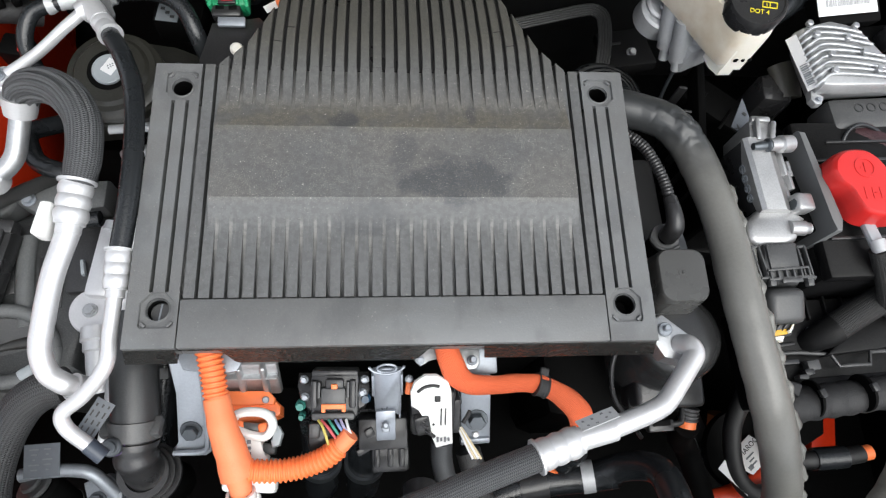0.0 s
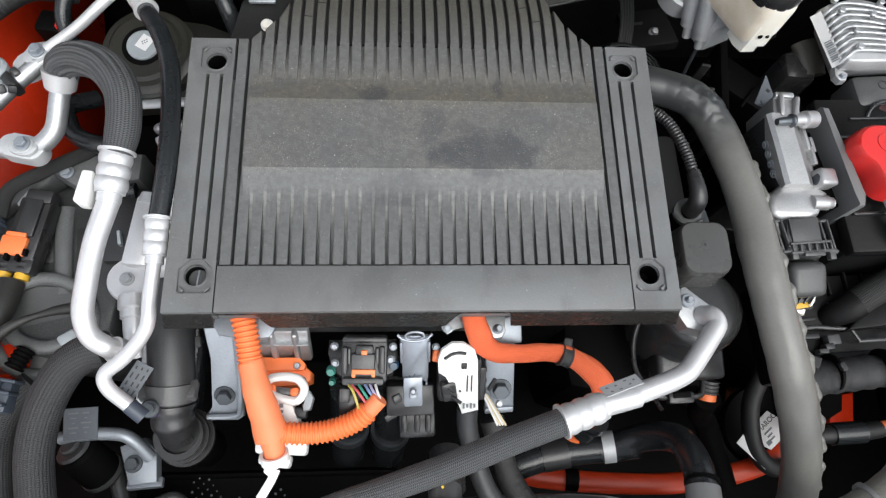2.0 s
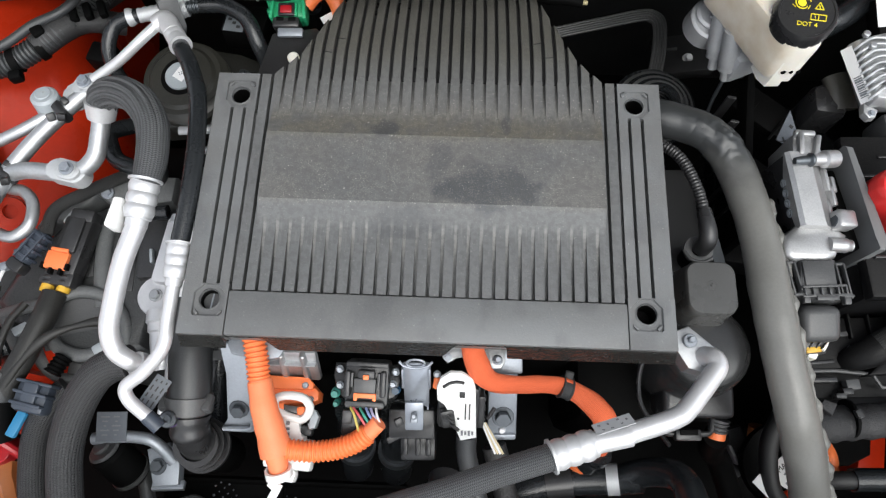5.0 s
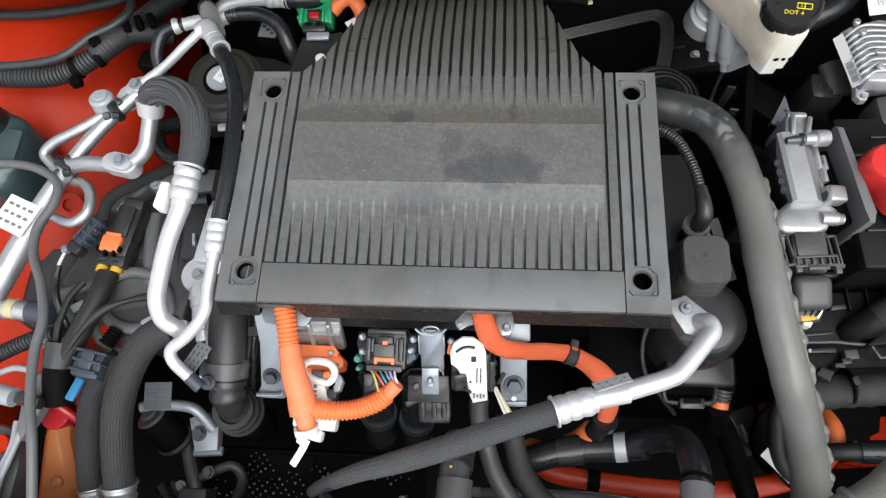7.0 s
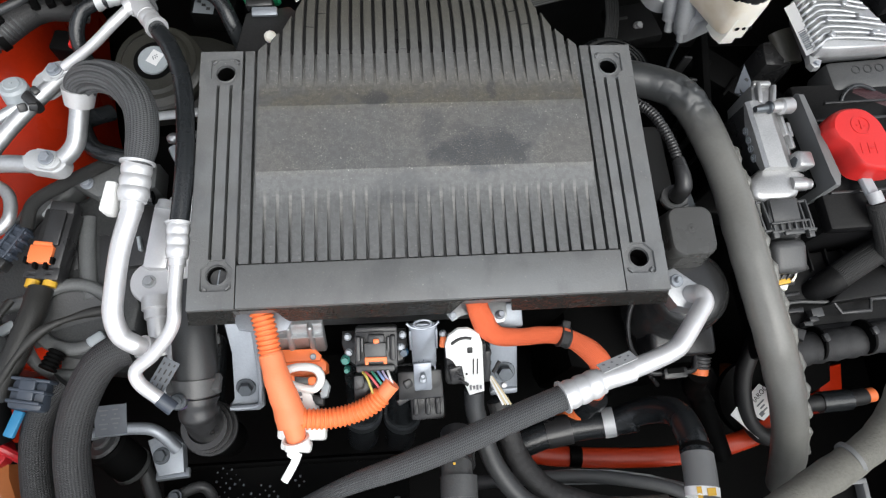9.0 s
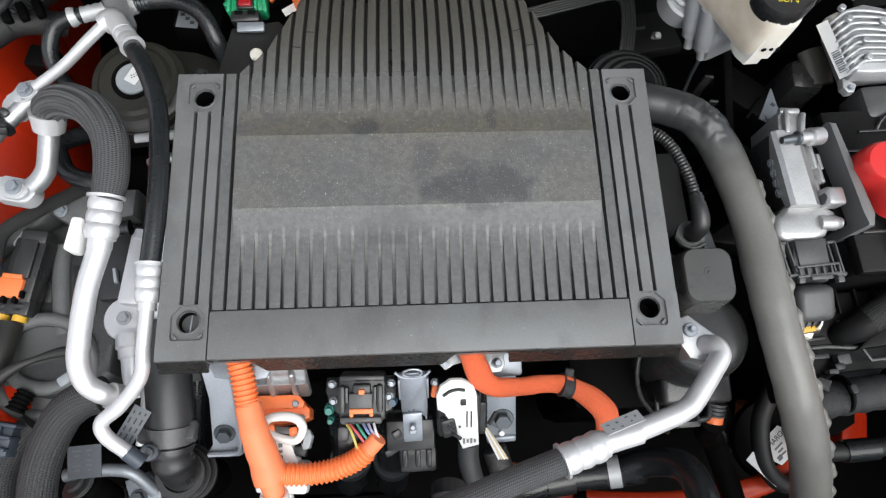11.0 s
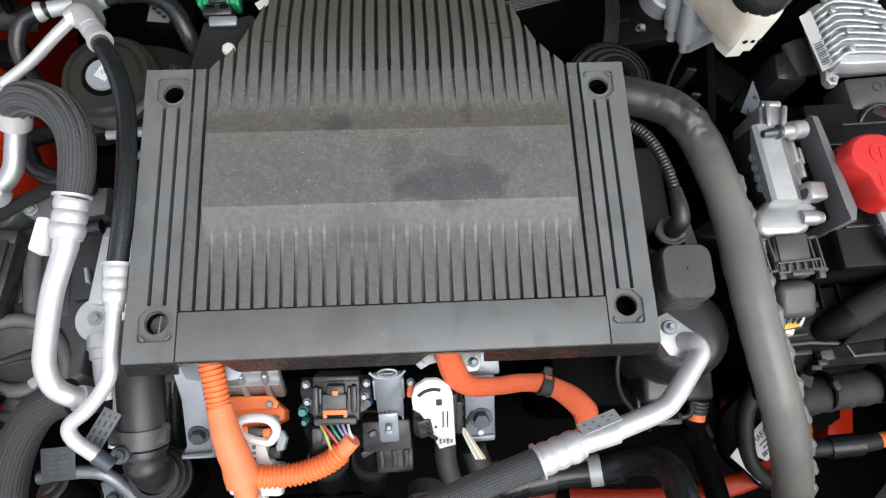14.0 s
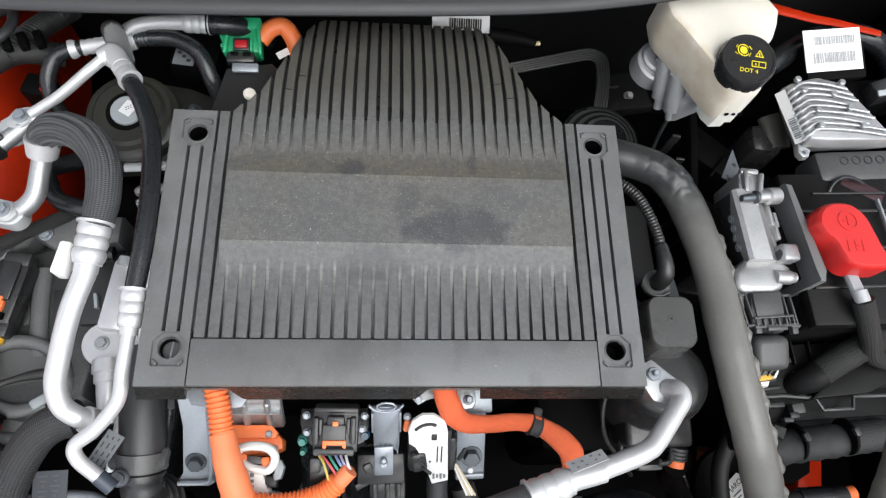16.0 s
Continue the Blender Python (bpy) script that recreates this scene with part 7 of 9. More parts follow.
    part("collar", ring(BM(), (0.3065, 0.097, 0.818), 0.0165, 0.008, 0.006, (0, -0.1, 1), 28), M_CASE, t)
    part("clip", tube(BM(), [(0.290, 0.096, 0.822), (0.296, 0.085, 0.824), (0.309, 0.081, 0.825), (0.321, 0.086, 0.824)], 0.0022, 6, 8), M_CASE, t)
    part("stub", tube(BM(), [(0.3065, 0.097, 0.82), (0.307, 0.095, 0.76)], 0.0125, 4, 18), M_DARK, t)
    whole("rear_housing", box(BM(), (0.292, 0.12, 0.735), (0.075, 0.20, 0.10), (0, 0, 2), 0.012), M_DUCT, "black plastic housing beside the engine cover", "housing")


canister()


def big_hose():
    t = thing("insulated_hose", (0.40, 0.0, 0.77), "thick rubber hose with a grey foam cover and a wavy seam", "hose")
    pts = [(0.20, 0.285, 0.82), (0.255, 0.268, 0.828), (0.303, 0.251, 0.835), (0.332, 0.2325, 0.837), (0.354, 0.202, 0.830), (0.3665, 0.155, 0.831), (0.3725, 0.10, 0.836), (0.3755, 0.03, 0.839), (0.3830, -0.03, 0.834), (0.3955, -0.08, 0.820), (0.4140, -0.13, 0.791), (0.4340, -0.17, 0.750), (0.4530, -0.21, 0.70), (0.470, -0.25, 0.64)]
    d = tube(BM(), pts, lambda s, d: 0.0226 - 0.0012 * min(1, s * 2.5) + 0.0003 * math.sin(d * 41) + 0.0002 * math.sin(d * 173), 26, 44)
    d.normal_update()
    bend = Vector((0.340, 0.230, 0.855))
    for v in d.verts:
        w = math.exp(-((v.co - bend).length / 0.034) ** 2)
        ridge = 1 - 2 * abs(noise.noise(Vector((v.co.x * 75 + v.co.y * 45, v.co.y * 60 - v.co.x * 20, v.co.z * 40))))
        soft = noise.noise(v.co * 38)
        v.co += v.normal * (w * 0.0030 * (ridge ** 2 - 0.45) + 0.0006 * soft)
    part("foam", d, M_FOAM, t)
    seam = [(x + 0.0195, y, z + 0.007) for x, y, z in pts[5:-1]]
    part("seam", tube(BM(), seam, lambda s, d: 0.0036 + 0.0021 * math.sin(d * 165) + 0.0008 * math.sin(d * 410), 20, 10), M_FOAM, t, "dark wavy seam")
    d = BM()
    random.seed(12)
    mid, run = Vector((0.4240, -0.150, 0.7705)), Vector((0.020, -0.040, -0.041)).normalized()
    top = (Vector((0, 0, 1)) - run * run.z).normalized()
    flank = run.cross(top)
    flank = flank if flank.x > 0 else -flank
    for i in range(16):
        a = radians(-20 + 88 * i / 15)
        face = math.sin(a) * flank + math.cos(a) * top
        disc(d, mid + face * 0.0212 - run * (0.0003 * i + random.uniform(-0.0006, 0.0006)), random.uniform(0.0008, 0.0020) * (0.6 + i / 20), 0.0006, face, 7, 0.0001)
    part("scratch", d, M_CAPGREY_PALE, t, "pale ragged scuff")
    t = thing("front_foam_pipe", (0.38, -0.24, 0.8), "grey foam covered pipe with a clamp across the front", "pipe")
    part("foam", tube(BM(), [(0.20, -0.335, 0.82), (0.250, -0.310, 0.845), (0.305, -0.276, 0.868), (0.358, -0.244, 0.880), (0.406, -0.219, 0.888), (0.447, -0.192, 0.892), (0.49, -0.145, 0.885), (0.545, -0.08, 0.865)], lambda s, d: 0.0165 + 0.0004 * math.sin(d * 90) + 0.0003 * math.sin(d * 260), 12, 26), M_FOAM_OLD, t)
    part("clamp", tube(BM(), [(0.4045, -0.2175, 0.888), (0.4085, -0.2155, 0.8885)], 0.0178, 3, 26), M_GREYTRIM, t)


big_hose()


def coolant_pipes():
    t = thing("radiator_hose", (0.2, -0.17, 0.62), "black radiator hose with a wide steel clamp", "hose")
    part("hose", tube(BM(), [(0.095, -0.185, 0.655), (0.157, -0.166, 0.665), (0.193, -0.161, 0.67), (0.236, -0.158, 0.68), (0.262, -0.155, 0.695)], 0.0180, 8, 24), M_RUBBER, t)
    part("elbow", tube(BM(), [(0.240, -0.157, 0.682), (0.270, -0.148, 0.710), (0.291, -0.153, 0.748), (0.293, -0.180, 0.782), (0.2885, -0.214, 0.800), (0.284, -0.247, 0.806)], 0.0168, 8, 26), M_RUBBER, t)
    part("sleeve", tube(BM(), [(0.150, -0.1675, 0.664), (0.182, -0.1625, 0.6685)], 0.0198, 4, 26), M_PLASTIC, t, "black plastic sleeve")
    part("clamp", tube(BM(), [(0.224, -0.1588, 0.677), (0.238, -0.1578, 0.6806)], 0.0192, 3, 26), M_CYL, t, "wide steel band clamp")
    part("collar", tube(BM(), [(0.2905, -0.204, 0.7965), (0.2870, -0.228, 0.8035), (0.284, -0.248, 0.8065)], 0.0180, 5, 26), M_GREYTRIM, t, "grey plastic collar")
    part("band", tube(BM(), [(0.2857, -0.2385, 0.8055), (0.2843, -0.2480, 0.8068)], 0.0184, 4, 26), M_PAPER, t, "white paper band")
    part("tie", tube(BM(), [(0.2920, -0.197, 0.793), (0.2912, -0.201, 0.795)], 0.0182, 3, 26), M_DARK, t)
    d = BM()
    box(d, (0.2872, -0.2420, 0.8249), (0.010, 0.008, 0.001), (5, 6, 0), 0)
    box(d, (0.2755, -0.2420, 0.8216), (0.005, 0.012, 0.001), (5, -32, 0), 0)
    part("mark", d, M_SEAL, t, "yellow paint mark")
    t = thing("cross_bar", (0.3, -0.2, 0.5), "orange red painted cross bar low at the front", "cross bar")
    part("bar", tube(BM(), [(0.13, -0.175, 0.55), (0.162, -0.192, 0.55), (0.248, -0.202, 0.55), (0.337, -0.2065, 0.55), (0.399, -0.203, 0.55), (0.451, -0.1955, 0.55), (0.502, -0.181, 0.55), (0.54, -0.160, 0.55), (0.57, -0.13, 0.55)], 0.0145, 8, 18, flat=0.6), M_BAR, t)
    part("strap", tube(BM(), [(0.205, -0.197, 0.55), (0.222, -0.199, 0.55)], 0.0155, 3, 20), M_DARK, t)
    hose("orange_cable_stub", [(0.196, -0.14, 0.68), (0.175, -0.155, 0.64), (0.14, -0.165, 0.61), (0.12, -0.16, 0.58)], 0.016, M_ORANGE, "orange high voltage cable going down", "cable")
    hose("orange_cable_stub", [(0.535, -0.150, 0.60), (0.540, -0.132, 0.604), (0.541, -0.112, 0.60), (0.540, -0.085, 0.57)], 0.0125, M_ORANGE, "orange high voltage cable beside the tray", "cable")
    t = thing("fan_shroud", (0.2, -0.26, 0.55), "grey plastic fan shroud rim", "fan shroud")
    d = BM()
    prism(d, [(0.02, -0.216), (0.130, -0.214), (0.200, -0.2145), (0.254, -0.219), (0.307, -0.229), (0.36, -0.244), (0.36, -0.262), (0.306, -0.247), (0.254, -0.238), (0.138, -0.232), (0.02, -0.232)], 0.575, 0.60, 0.004)
    part("band", d, M_SLAM, t)
    part("rim", tube(BM(), [(0.05, -0.225, 0.60), (0.122, -0.223, 0.60), (0.19, -0.224, 0.60), (0.246, -0.229, 0.60), (0.322, -0.245, 0.6), (0.36, -0.262, 0.6)], 0.009, 8, 14), M_GREYTRIM, t)
    t = thing("front_bracket", (0.445, -0.255, 0.78), "grey plastic bracket at the front edge", "bracket")
    for c, s in (((0.445, -0.243, 0.800), (0.056, 0.006, 0.018)), ((0.420, -0.262, 0.800), (0.006, 0.036, 0.018)), ((0.470, -0.262, 0.800), (0.006, 0.036, 0.018))):
        part("bar", box(BM(), c, s, bevel=0.0015), M_GREYTRIM, t)
    part("plate", box(BM(), (0.445, -0.262, 0.792), (0.046, 0.034, 0.004), bevel=0.001), M_DARK, t)
    t = thing("round_tag", (0.507, -0.134, 0.52), "white eight-sided printed tag on a black disc", "label")
    part("disc", disc(BM(), (0.512, -0.130, 0.53), 0.060, 0.02, (-0.1, -0.1, 1), 40), M_DARK, t, "black plastic disc")
    o = [(0.0035, 0.0260), (0.0215, 0.0150), (0.0185, -0.0140), (-0.0005, -0.0285), (-0.0215, -0.0160), (-0.0160, 0.0100)]
    part("tag", prism(BM(), [(0.507 + x, -0.1360 + y) for x, y in o], 0.5585, 0.5600), M_PAPER, t)
    d = BM()
    for i, w in enumerate((0.016, 0.010, 0.013)):
        box(d, (0.5065 + 0.002 * i, -0.1385 - 0.0055 * i, 0.5603), (w, 0.0022, 0.0005), (0, 0, 38), 0)
    box(d, (0.5055, -0.1545, 0.5603), (0.008, 0.006, 0.0005), (0, 0, 38), 0)
    part("print", d, M_GLABEL, t)
    lettering(t, "MAROC", 0.0105, Matrix.Translation((0.5065, -0.1270, 0.5604)) @ Euler((0, 0, radians(40))).to_matrix().to_4x4(), M_INK, "black lettering")
    whole("white_strip", box(BM(), (0.4645, -0.1670, 0.590), (0.050, 0.016, 0.001), (0, 0, -46), 0), M_PAPER, "white paper strip hanging from the tag", "label")
    t = thing("clear_coupling", (0.487, -0.105, 0.48), "amber tinted pipe coupling deep beside the engine", "pipe")
    part("tube", tube(BM(), [(0.488, -0.075, 0.52), (0.487, -0.105, 0.505), (0.484, -0.140, 0.49)], 0.013, 5, 18), M_BROWN, t)
    t = thing("lower_bracket", (0.46, -0.12, 0.46), "small grey cast bracket with ribs deep in the bay", "bracket")
    part("plate", box(BM(), (0.455, -0.115, 0.49), (0.06, 0.07, 0.012), (10, 0, 20), 0.003), M_CASE, t)
    for i in range(3):
        part("rib", box(BM(), (0.440 + 0.014 * i, -0.105 - 0.012 * i, 0.503), (0.005, 0.030, 0.014), (10, 0, 25), 0.002), M_CYL if i == 1 else M_CASE, t)
    bolt("bolt", (0.472, -0.140, 0.497), 0.007, (0, -0.1, 1), M_STEEL, t)
    hose("rear_duct_hose", [(0.44, -0.092, 0.75), (0.457, -0.089, 0.75), (0.496, -0.084, 0.745), (0.544, -0.079, 0.74), (0.62, -0.07, 0.73)], lambda s, d: 0.0205 + 0.001 * math.sin(d * 260), M_TAPE, "black taped duct beside the fuse box", "hose")
    for p, q in (((0.489, -0.0805, 0.750), (0.4925, -0.0802, 0.750)), ((0.5555, -0.0748, 0.749), (0.559, -0.0743, 0.749))):
        tie = thing("cable_tie", p, "black cable tie round the taped duct", "cable tie")
        part("loop", tube(BM(), [p, q], 0.0226, 3, 20), M_DARK, tie)
        part("head", box(BM(), Vector(p) + Vector((0.002, 0.004, 0.022)), (0.007, 0.010, 0.006), (0, 0, 20), 0.001), M_PLASTIC, tie)
    whole("tape_flap", prism(BM(), [(0.447, -0.070), (0.455, -0.061), (0.470, -0.066), (0.462, -0.080)], 0.764, 0.772, 0.003), M_TAPE, "loose black tape end on the duct", "tape")
    whole("deep_housing", prism(BM(), [(0.520, -0.070), (0.640, -0.055), (0.628, -0.112), (0.596, -0.128), (0.530, -0.128)], 0.40, 0.56, 0.006), M_DARK, "black plastic housing below the taped duct", "housing")
    t = thing("stub_pipe", (0.57, -0.15, 0.63), "black stub pipe with a thicker sleeve and an orange end", "pipe")
    part("pipe", tube(BM(), [(0.50, -0.150, 0.62), (0.5353, -0.148, 0.640), (0.578, -0.1468, 0.640), (0.6173, -0.1422, 0.640)], 0.0115, 6, 16), M_DUCT, t)
    part("sleeve", tube(BM(), [(0.548, -0.1475, 0.640), (0.592, -0.1455, 0.640)], 0.0150, 4, 18), M_RUBBER, t)
    part("end", tube(BM(), [(0.612, -0.1430, 0.640), (0.630, -0.1405, 0.640)], 0.0100, 4, 14), M_ORANGE, t, "orange end")


coolant_pipes()


def valve_unit():
    t = thing("valve_unit", (0.43, 0.15, 0.74), "cast aluminium pump unit with a dark printed side", "pump")
    d = BM()
    # ridge body: flat crown, sloping right flank
    rows = []
    for y, xl, xr, z in ((0.203, 0.398, 0.436, 0.868), (0.160, 0.402, 0.440, 0.867), (0.116, 0.408, 0.447, 0.862)):
        rows.append([d.verts.new(p) for p in ((xl + 0.006, y, 0.77), (xl, y, z - 0.004), (xl + 0.004, y, z), (xr - 0.012, y, z), (xr - 0.004, y, z - 0.006), (xr + 0.012, y, z - 0.022), (xr + 0.016, y, 0.77))])
    for p, q in zip(rows, rows[1:]):
        for k in range(6):
            d.faces.new((p[k], p[k + 1], q[k + 1], q[k]))
    d.faces.new(rows[0])
    d.faces.new(rows[-1][::-1])
    part("body", d, M_CAST_DULL, t)
    d = BM()
    prism(d, [(0.392, 0.106), (0.410, 0.122), (0.448, 0.122), (0.463, 0.110), (0.447, 0.084), (0.434, 0.079), (0.398, 0.079), (0.391, 0.086)], 0.79, 0.852, 0.007, seg=3)
    part("end_block", d, M_CAST_DULL, t)
    d = BM()
    prism(d, [(0.408, 0.200), (0.412, 0.228), (0.420, 0.233), (0.433, 0.231), (0.440, 0.222), (0.445, 0.200)], 0.80, 0.862, 0.004)
    box(d, (0.424, 0.228, 0.864), (0.024, 0.008, 0.008), (0, 0, -3), 0.003)
    box(d, (0.417, 0.214, 0.866), (0.006, 0.030, 0.008), (0, 0, -6), 0.002)
    box(d, (0.436, 0.212, 0.864), (0.006, 0.028, 0.008), (0, 0, -14), 0.002)
    part("lug", d, M_CAST_DULL, t)
    part("boss", tube(BM(), [(0.424, 0.191, 0.872), (0.438, 0.193, 0.870), (0.453, 0.196, 0.866)], lambda s, x: 0.0072 + 0.003 * (s > 0.45), 8, 20), M_CAST_DULL, t)
    part("boss", box(BM(), (0.456, 0.125, 0.856), (0.024, 0.021, 0.020), (0, 12, 4), 0.004, 3), M_CAST_DULL, t)
    part("boss", tube(BM(), [(0.440, 0.098, 0.850), (0.466, 0.0985, 0.848)], lambda s, x: 0.0085 - 0.002 * (s > 0.8), 8, 18), M_CAST_DULL, t)
    part("bore", disc(BM(), (0.447, 0.124, 0.858), 0.0075, 0.003, (-1, 0, 0.2), 20), M_DSTEEL, t, "dark bore")
    part("pin", tube(BM(), [(0.404, 0.1885, 0.872), (0.430, 0.192, 0.871)], lambda s, x: 0.0040 + 0.0012 * min(1, 3 * s) + (0.0028 if 0.60 < s < 0.78 else 0), 12, 18), M_DSTEEL, t, "dark steel pin")
    d = BM()
    v = [d.verts.new(p) for p in ((0.3985, 0.201, 0.864), (0.4085, 0.117, 0.858), (0.4095, 0.112, 0.795), (0.3975, 0.205, 0.795))]
    w = [d.verts.new(p.co + Vector((0.006, 0, 0))) for p in v]
    d.faces.new(v)
    d.faces.new(w[::-1])
    for k in range(4):
        d.faces.new((v[k], w[k], w[(k + 1) % 4], v[(k + 1) % 4]))
    b = part("dark_plate", d, M_PLASTIC, t, "dark printed plate")
    for i in range(4):
        c = Vector((0.4010 + 0.0014 * i, 0.172 - 0.0118 * i, 0.8475 - 0.001 * i))
        d = BM()
        ring(d, c, 0.0052, 0.0038, 0.0008, (-1, -0.12, 0.02), 18)
        box(d, c + Vector((-0.0006, 0, 0)), (0.0012, 0.006, 0.0014), (30, 0, 7), 0)
        part("mark", d, M_GLABEL, b)
    for i, (x, y, h) in enumerate(((0.444, 0.175, 0.030), (0.450, 0.155, 0.024), (0.453, 0.170, 0.020), (0.446, 0.140, 0.026))):
        part("rib", box(BM(), (x, y, 0.853 - 0.002 * i), (0.006, h, 0.012), (0, 20, 5), 0.002), M_CAST_DULL, t)
    d = BM()
    prism(d, [(0.469, 0.216), (0.479, 0.214), (0.499, 0.104), (0.495, 0.090), (0.487, 0.090), (0.488, 0.104)], 0.77, 0.862, 0.002)
    part("shield", d, M_GREYTRIM, t, "grey plastic shield plate")
    part("shield_foot", box(BM(), (0.474, 0.15, 0.795), (0.014, 0.10, 0.07), (0, 0, 9), 0.003), M_DARK, t)
    t = thing("unit_plug", (0.43, 0.03, 0.77), "black plug with a white and orange lock", "connector")
    part("collar", box(BM(), (0.4245, 0.060, 0.832), (0.040, 0.050, 0.034), (0, 0, -8), 0.004), M_CASE, t)
    # slotted frame round the collar
    for x0, x1 in ((0.3935, 0.4030), (0.4460, 0.4555)):
        for dx in (0.0, 0.0085):
            part("frame_bar", box(BM(), (0.5 * (x0 + x1) - 0.0042 + dx, 0.0575, 0.846), (0.0022, 0.040, 0.010), (4, 0, 11 if x0 < 0.42 else 8), 0.0008), M_CASE, t)
        for y in (0.0760, 0.0400):
            part("frame_end", box(BM(), (0.5 * (x0 + x1) + (0.0565 - y) * 0.16, y, 0.847), (0.0115, 0.0030, 0.009), (4, 0, 5), 0.0008), M_CASE, t)
        part("slot", box(BM(), (0.5 * (x0 + x1), 0.0575, 0.840), (0.0060, 0.036, 0.010), (4, 0, 9), 0.001), M_DARK, t, "dark slot")
    part("panel", box(BM(), (0.4250, 0.0630, 0.8505), (0.034, 0.030, 0.003), (4, 0, 3), 0.001), M_CASE, t)
    part("window_bar", box(BM(), (0.4275, 0.0495, 0.852), (0.048, 0.0028, 0.004), (4, 0, 4), 0.0008), M_CASE, t)
    part("window_bar", box(BM(), (0.4295, 0.0395, 0.850), (0.052, 0.0032, 0.005), (4, 0, 4), 0.0008), M_CASE, t)
    part("window_floor", box(BM(), (0.4285, 0.0445, 0.8455), (0.048, 0.010, 0.004), (4, 0, 4), 0.0008), M_DARK, t)
    for i in range(6):
        part("tooth", box(BM(), (0.4065 + 0.0089 * i, 0.0432 + 0.0006 * i, 0.851), (0.0022, 0.010, 0.005), (4, 0, 4), 0.0006), M_CASE, t)
    part("centre_tab", box(BM(), (0.4295, 0.0362, 0.852), (0.024, 0.005, 0.004), (8, 0, 3), 0.0012), M_CASE, t)
    for x in (0.4085, 0.4520):
        part("foot", box(BM(), (x, 0.0350, 0.847), (0.007, 0.008, 0.008), (8, 0, 3), 0.001), M_CASE, t)
    part("body", box(BM(), (0.4250, 0.0140, 0.828), (0.043, 0.040, 0.034), (20, 0, 3), 0.009, 3), M_CASE, t, "dark grey plug body")
    for k in range(3):
        part("tooth", box(BM(), (0.4175 + 0.0075 * k, -0.0060, 0.8165), (0.0016, 0.012, 0.008), (30, 0, -35), 0.0005), M_PLASTIC, t)
    part("seat", box(BM(), (0.425, -0.008, 0.806), (0.032, 0.016, 0.022), (20, 0, 5), 0.003), M_PLASTIC, t)
    d = BM()
    prism(d, [(0.4175, -0.0115), (0.4365, -0.0085), (0.4345, -0.0150), (0.4295, -0.0235), (0.4215, -0.0215)], 0.800, 0.8135, 0.002)
    part("lock", d, M_CREAM, t, "pale lock")
    part("tab", box(BM(), (0.4265, -0.0128, 0.8145), (0.0175, 0.0075, 0.004), (8, 0, 8), 0.0015), M_SEAL, t, "amber tab")
    d = BM()
    prism(d, [(0.4335, -0.0125), (0.4395, -0.0075), (0.4445, -0.0010), (0.4405, -0.0095), (0.4365, -0.0150)], 0.812, 0.820, 0.0008)
    part("fin", d, M_CREAM, t, "pale lock fin")
    t = thing("steel_flag", (0.42, 0.25, 0.78), "grey steel warning flag with printed marks", "label")
    d = BM()
    prism(d, [(0.409, 0.238), (0.427, 0.226), (0.435, 0.250), (0.431, 0.279)], 0.829, 0.8305, 0)
    part("sheet", d, M_TAG, t)
    d = BM()
    box(d, (0.429, 0.256, 0.8308), (0.004, 0.005, 0.0006), (0, 0, 45), 0)
    box(d, (0.418, 0.236, 0.8308), (0.011, 0.0013, 0.0006), (0, 0, 10), 0)
    box(d, (0.418, 0.236, 0.8308), (0.0013, 0.011, 0.0006), (0, 0, 10), 0)
    part("print", d, M_INK, t)
    whole("side_label", box(BM(), (0.352, 0.085, 0.775), (0.012, 0.085, 0.0012), (0, -30, 10), 0), M_GLABEL, "grey label strip behind the hose", "label")
    hose("dark_cable", [(0.482, -0.03, 0.66), (0.480, -0.062, 0.62), (0.468, -0.098, 0.60), (0.4655, -0.135, 0.59), (0.4710, -0.168, 0.585), (0.492, -0.188, 0.58), (0.525, -0.186, 0.575)], 0.0125, M_DUCT, "thick black cable curving below the hose", "cable")
    hose("vent_hose", [(-0.395, 0.26, 0.78), (-0.417, 0.236, 0.80), (-0.412, 0.213, 0.80), (-0.400, 0.197, 0.80), (-0.378, 0.188, 0.80), (-0.34, 0.18, 0.795)], 0.0105, M_RUBBER, "black ribbed vent hose behind the pipe", "hose")


valve_unit()


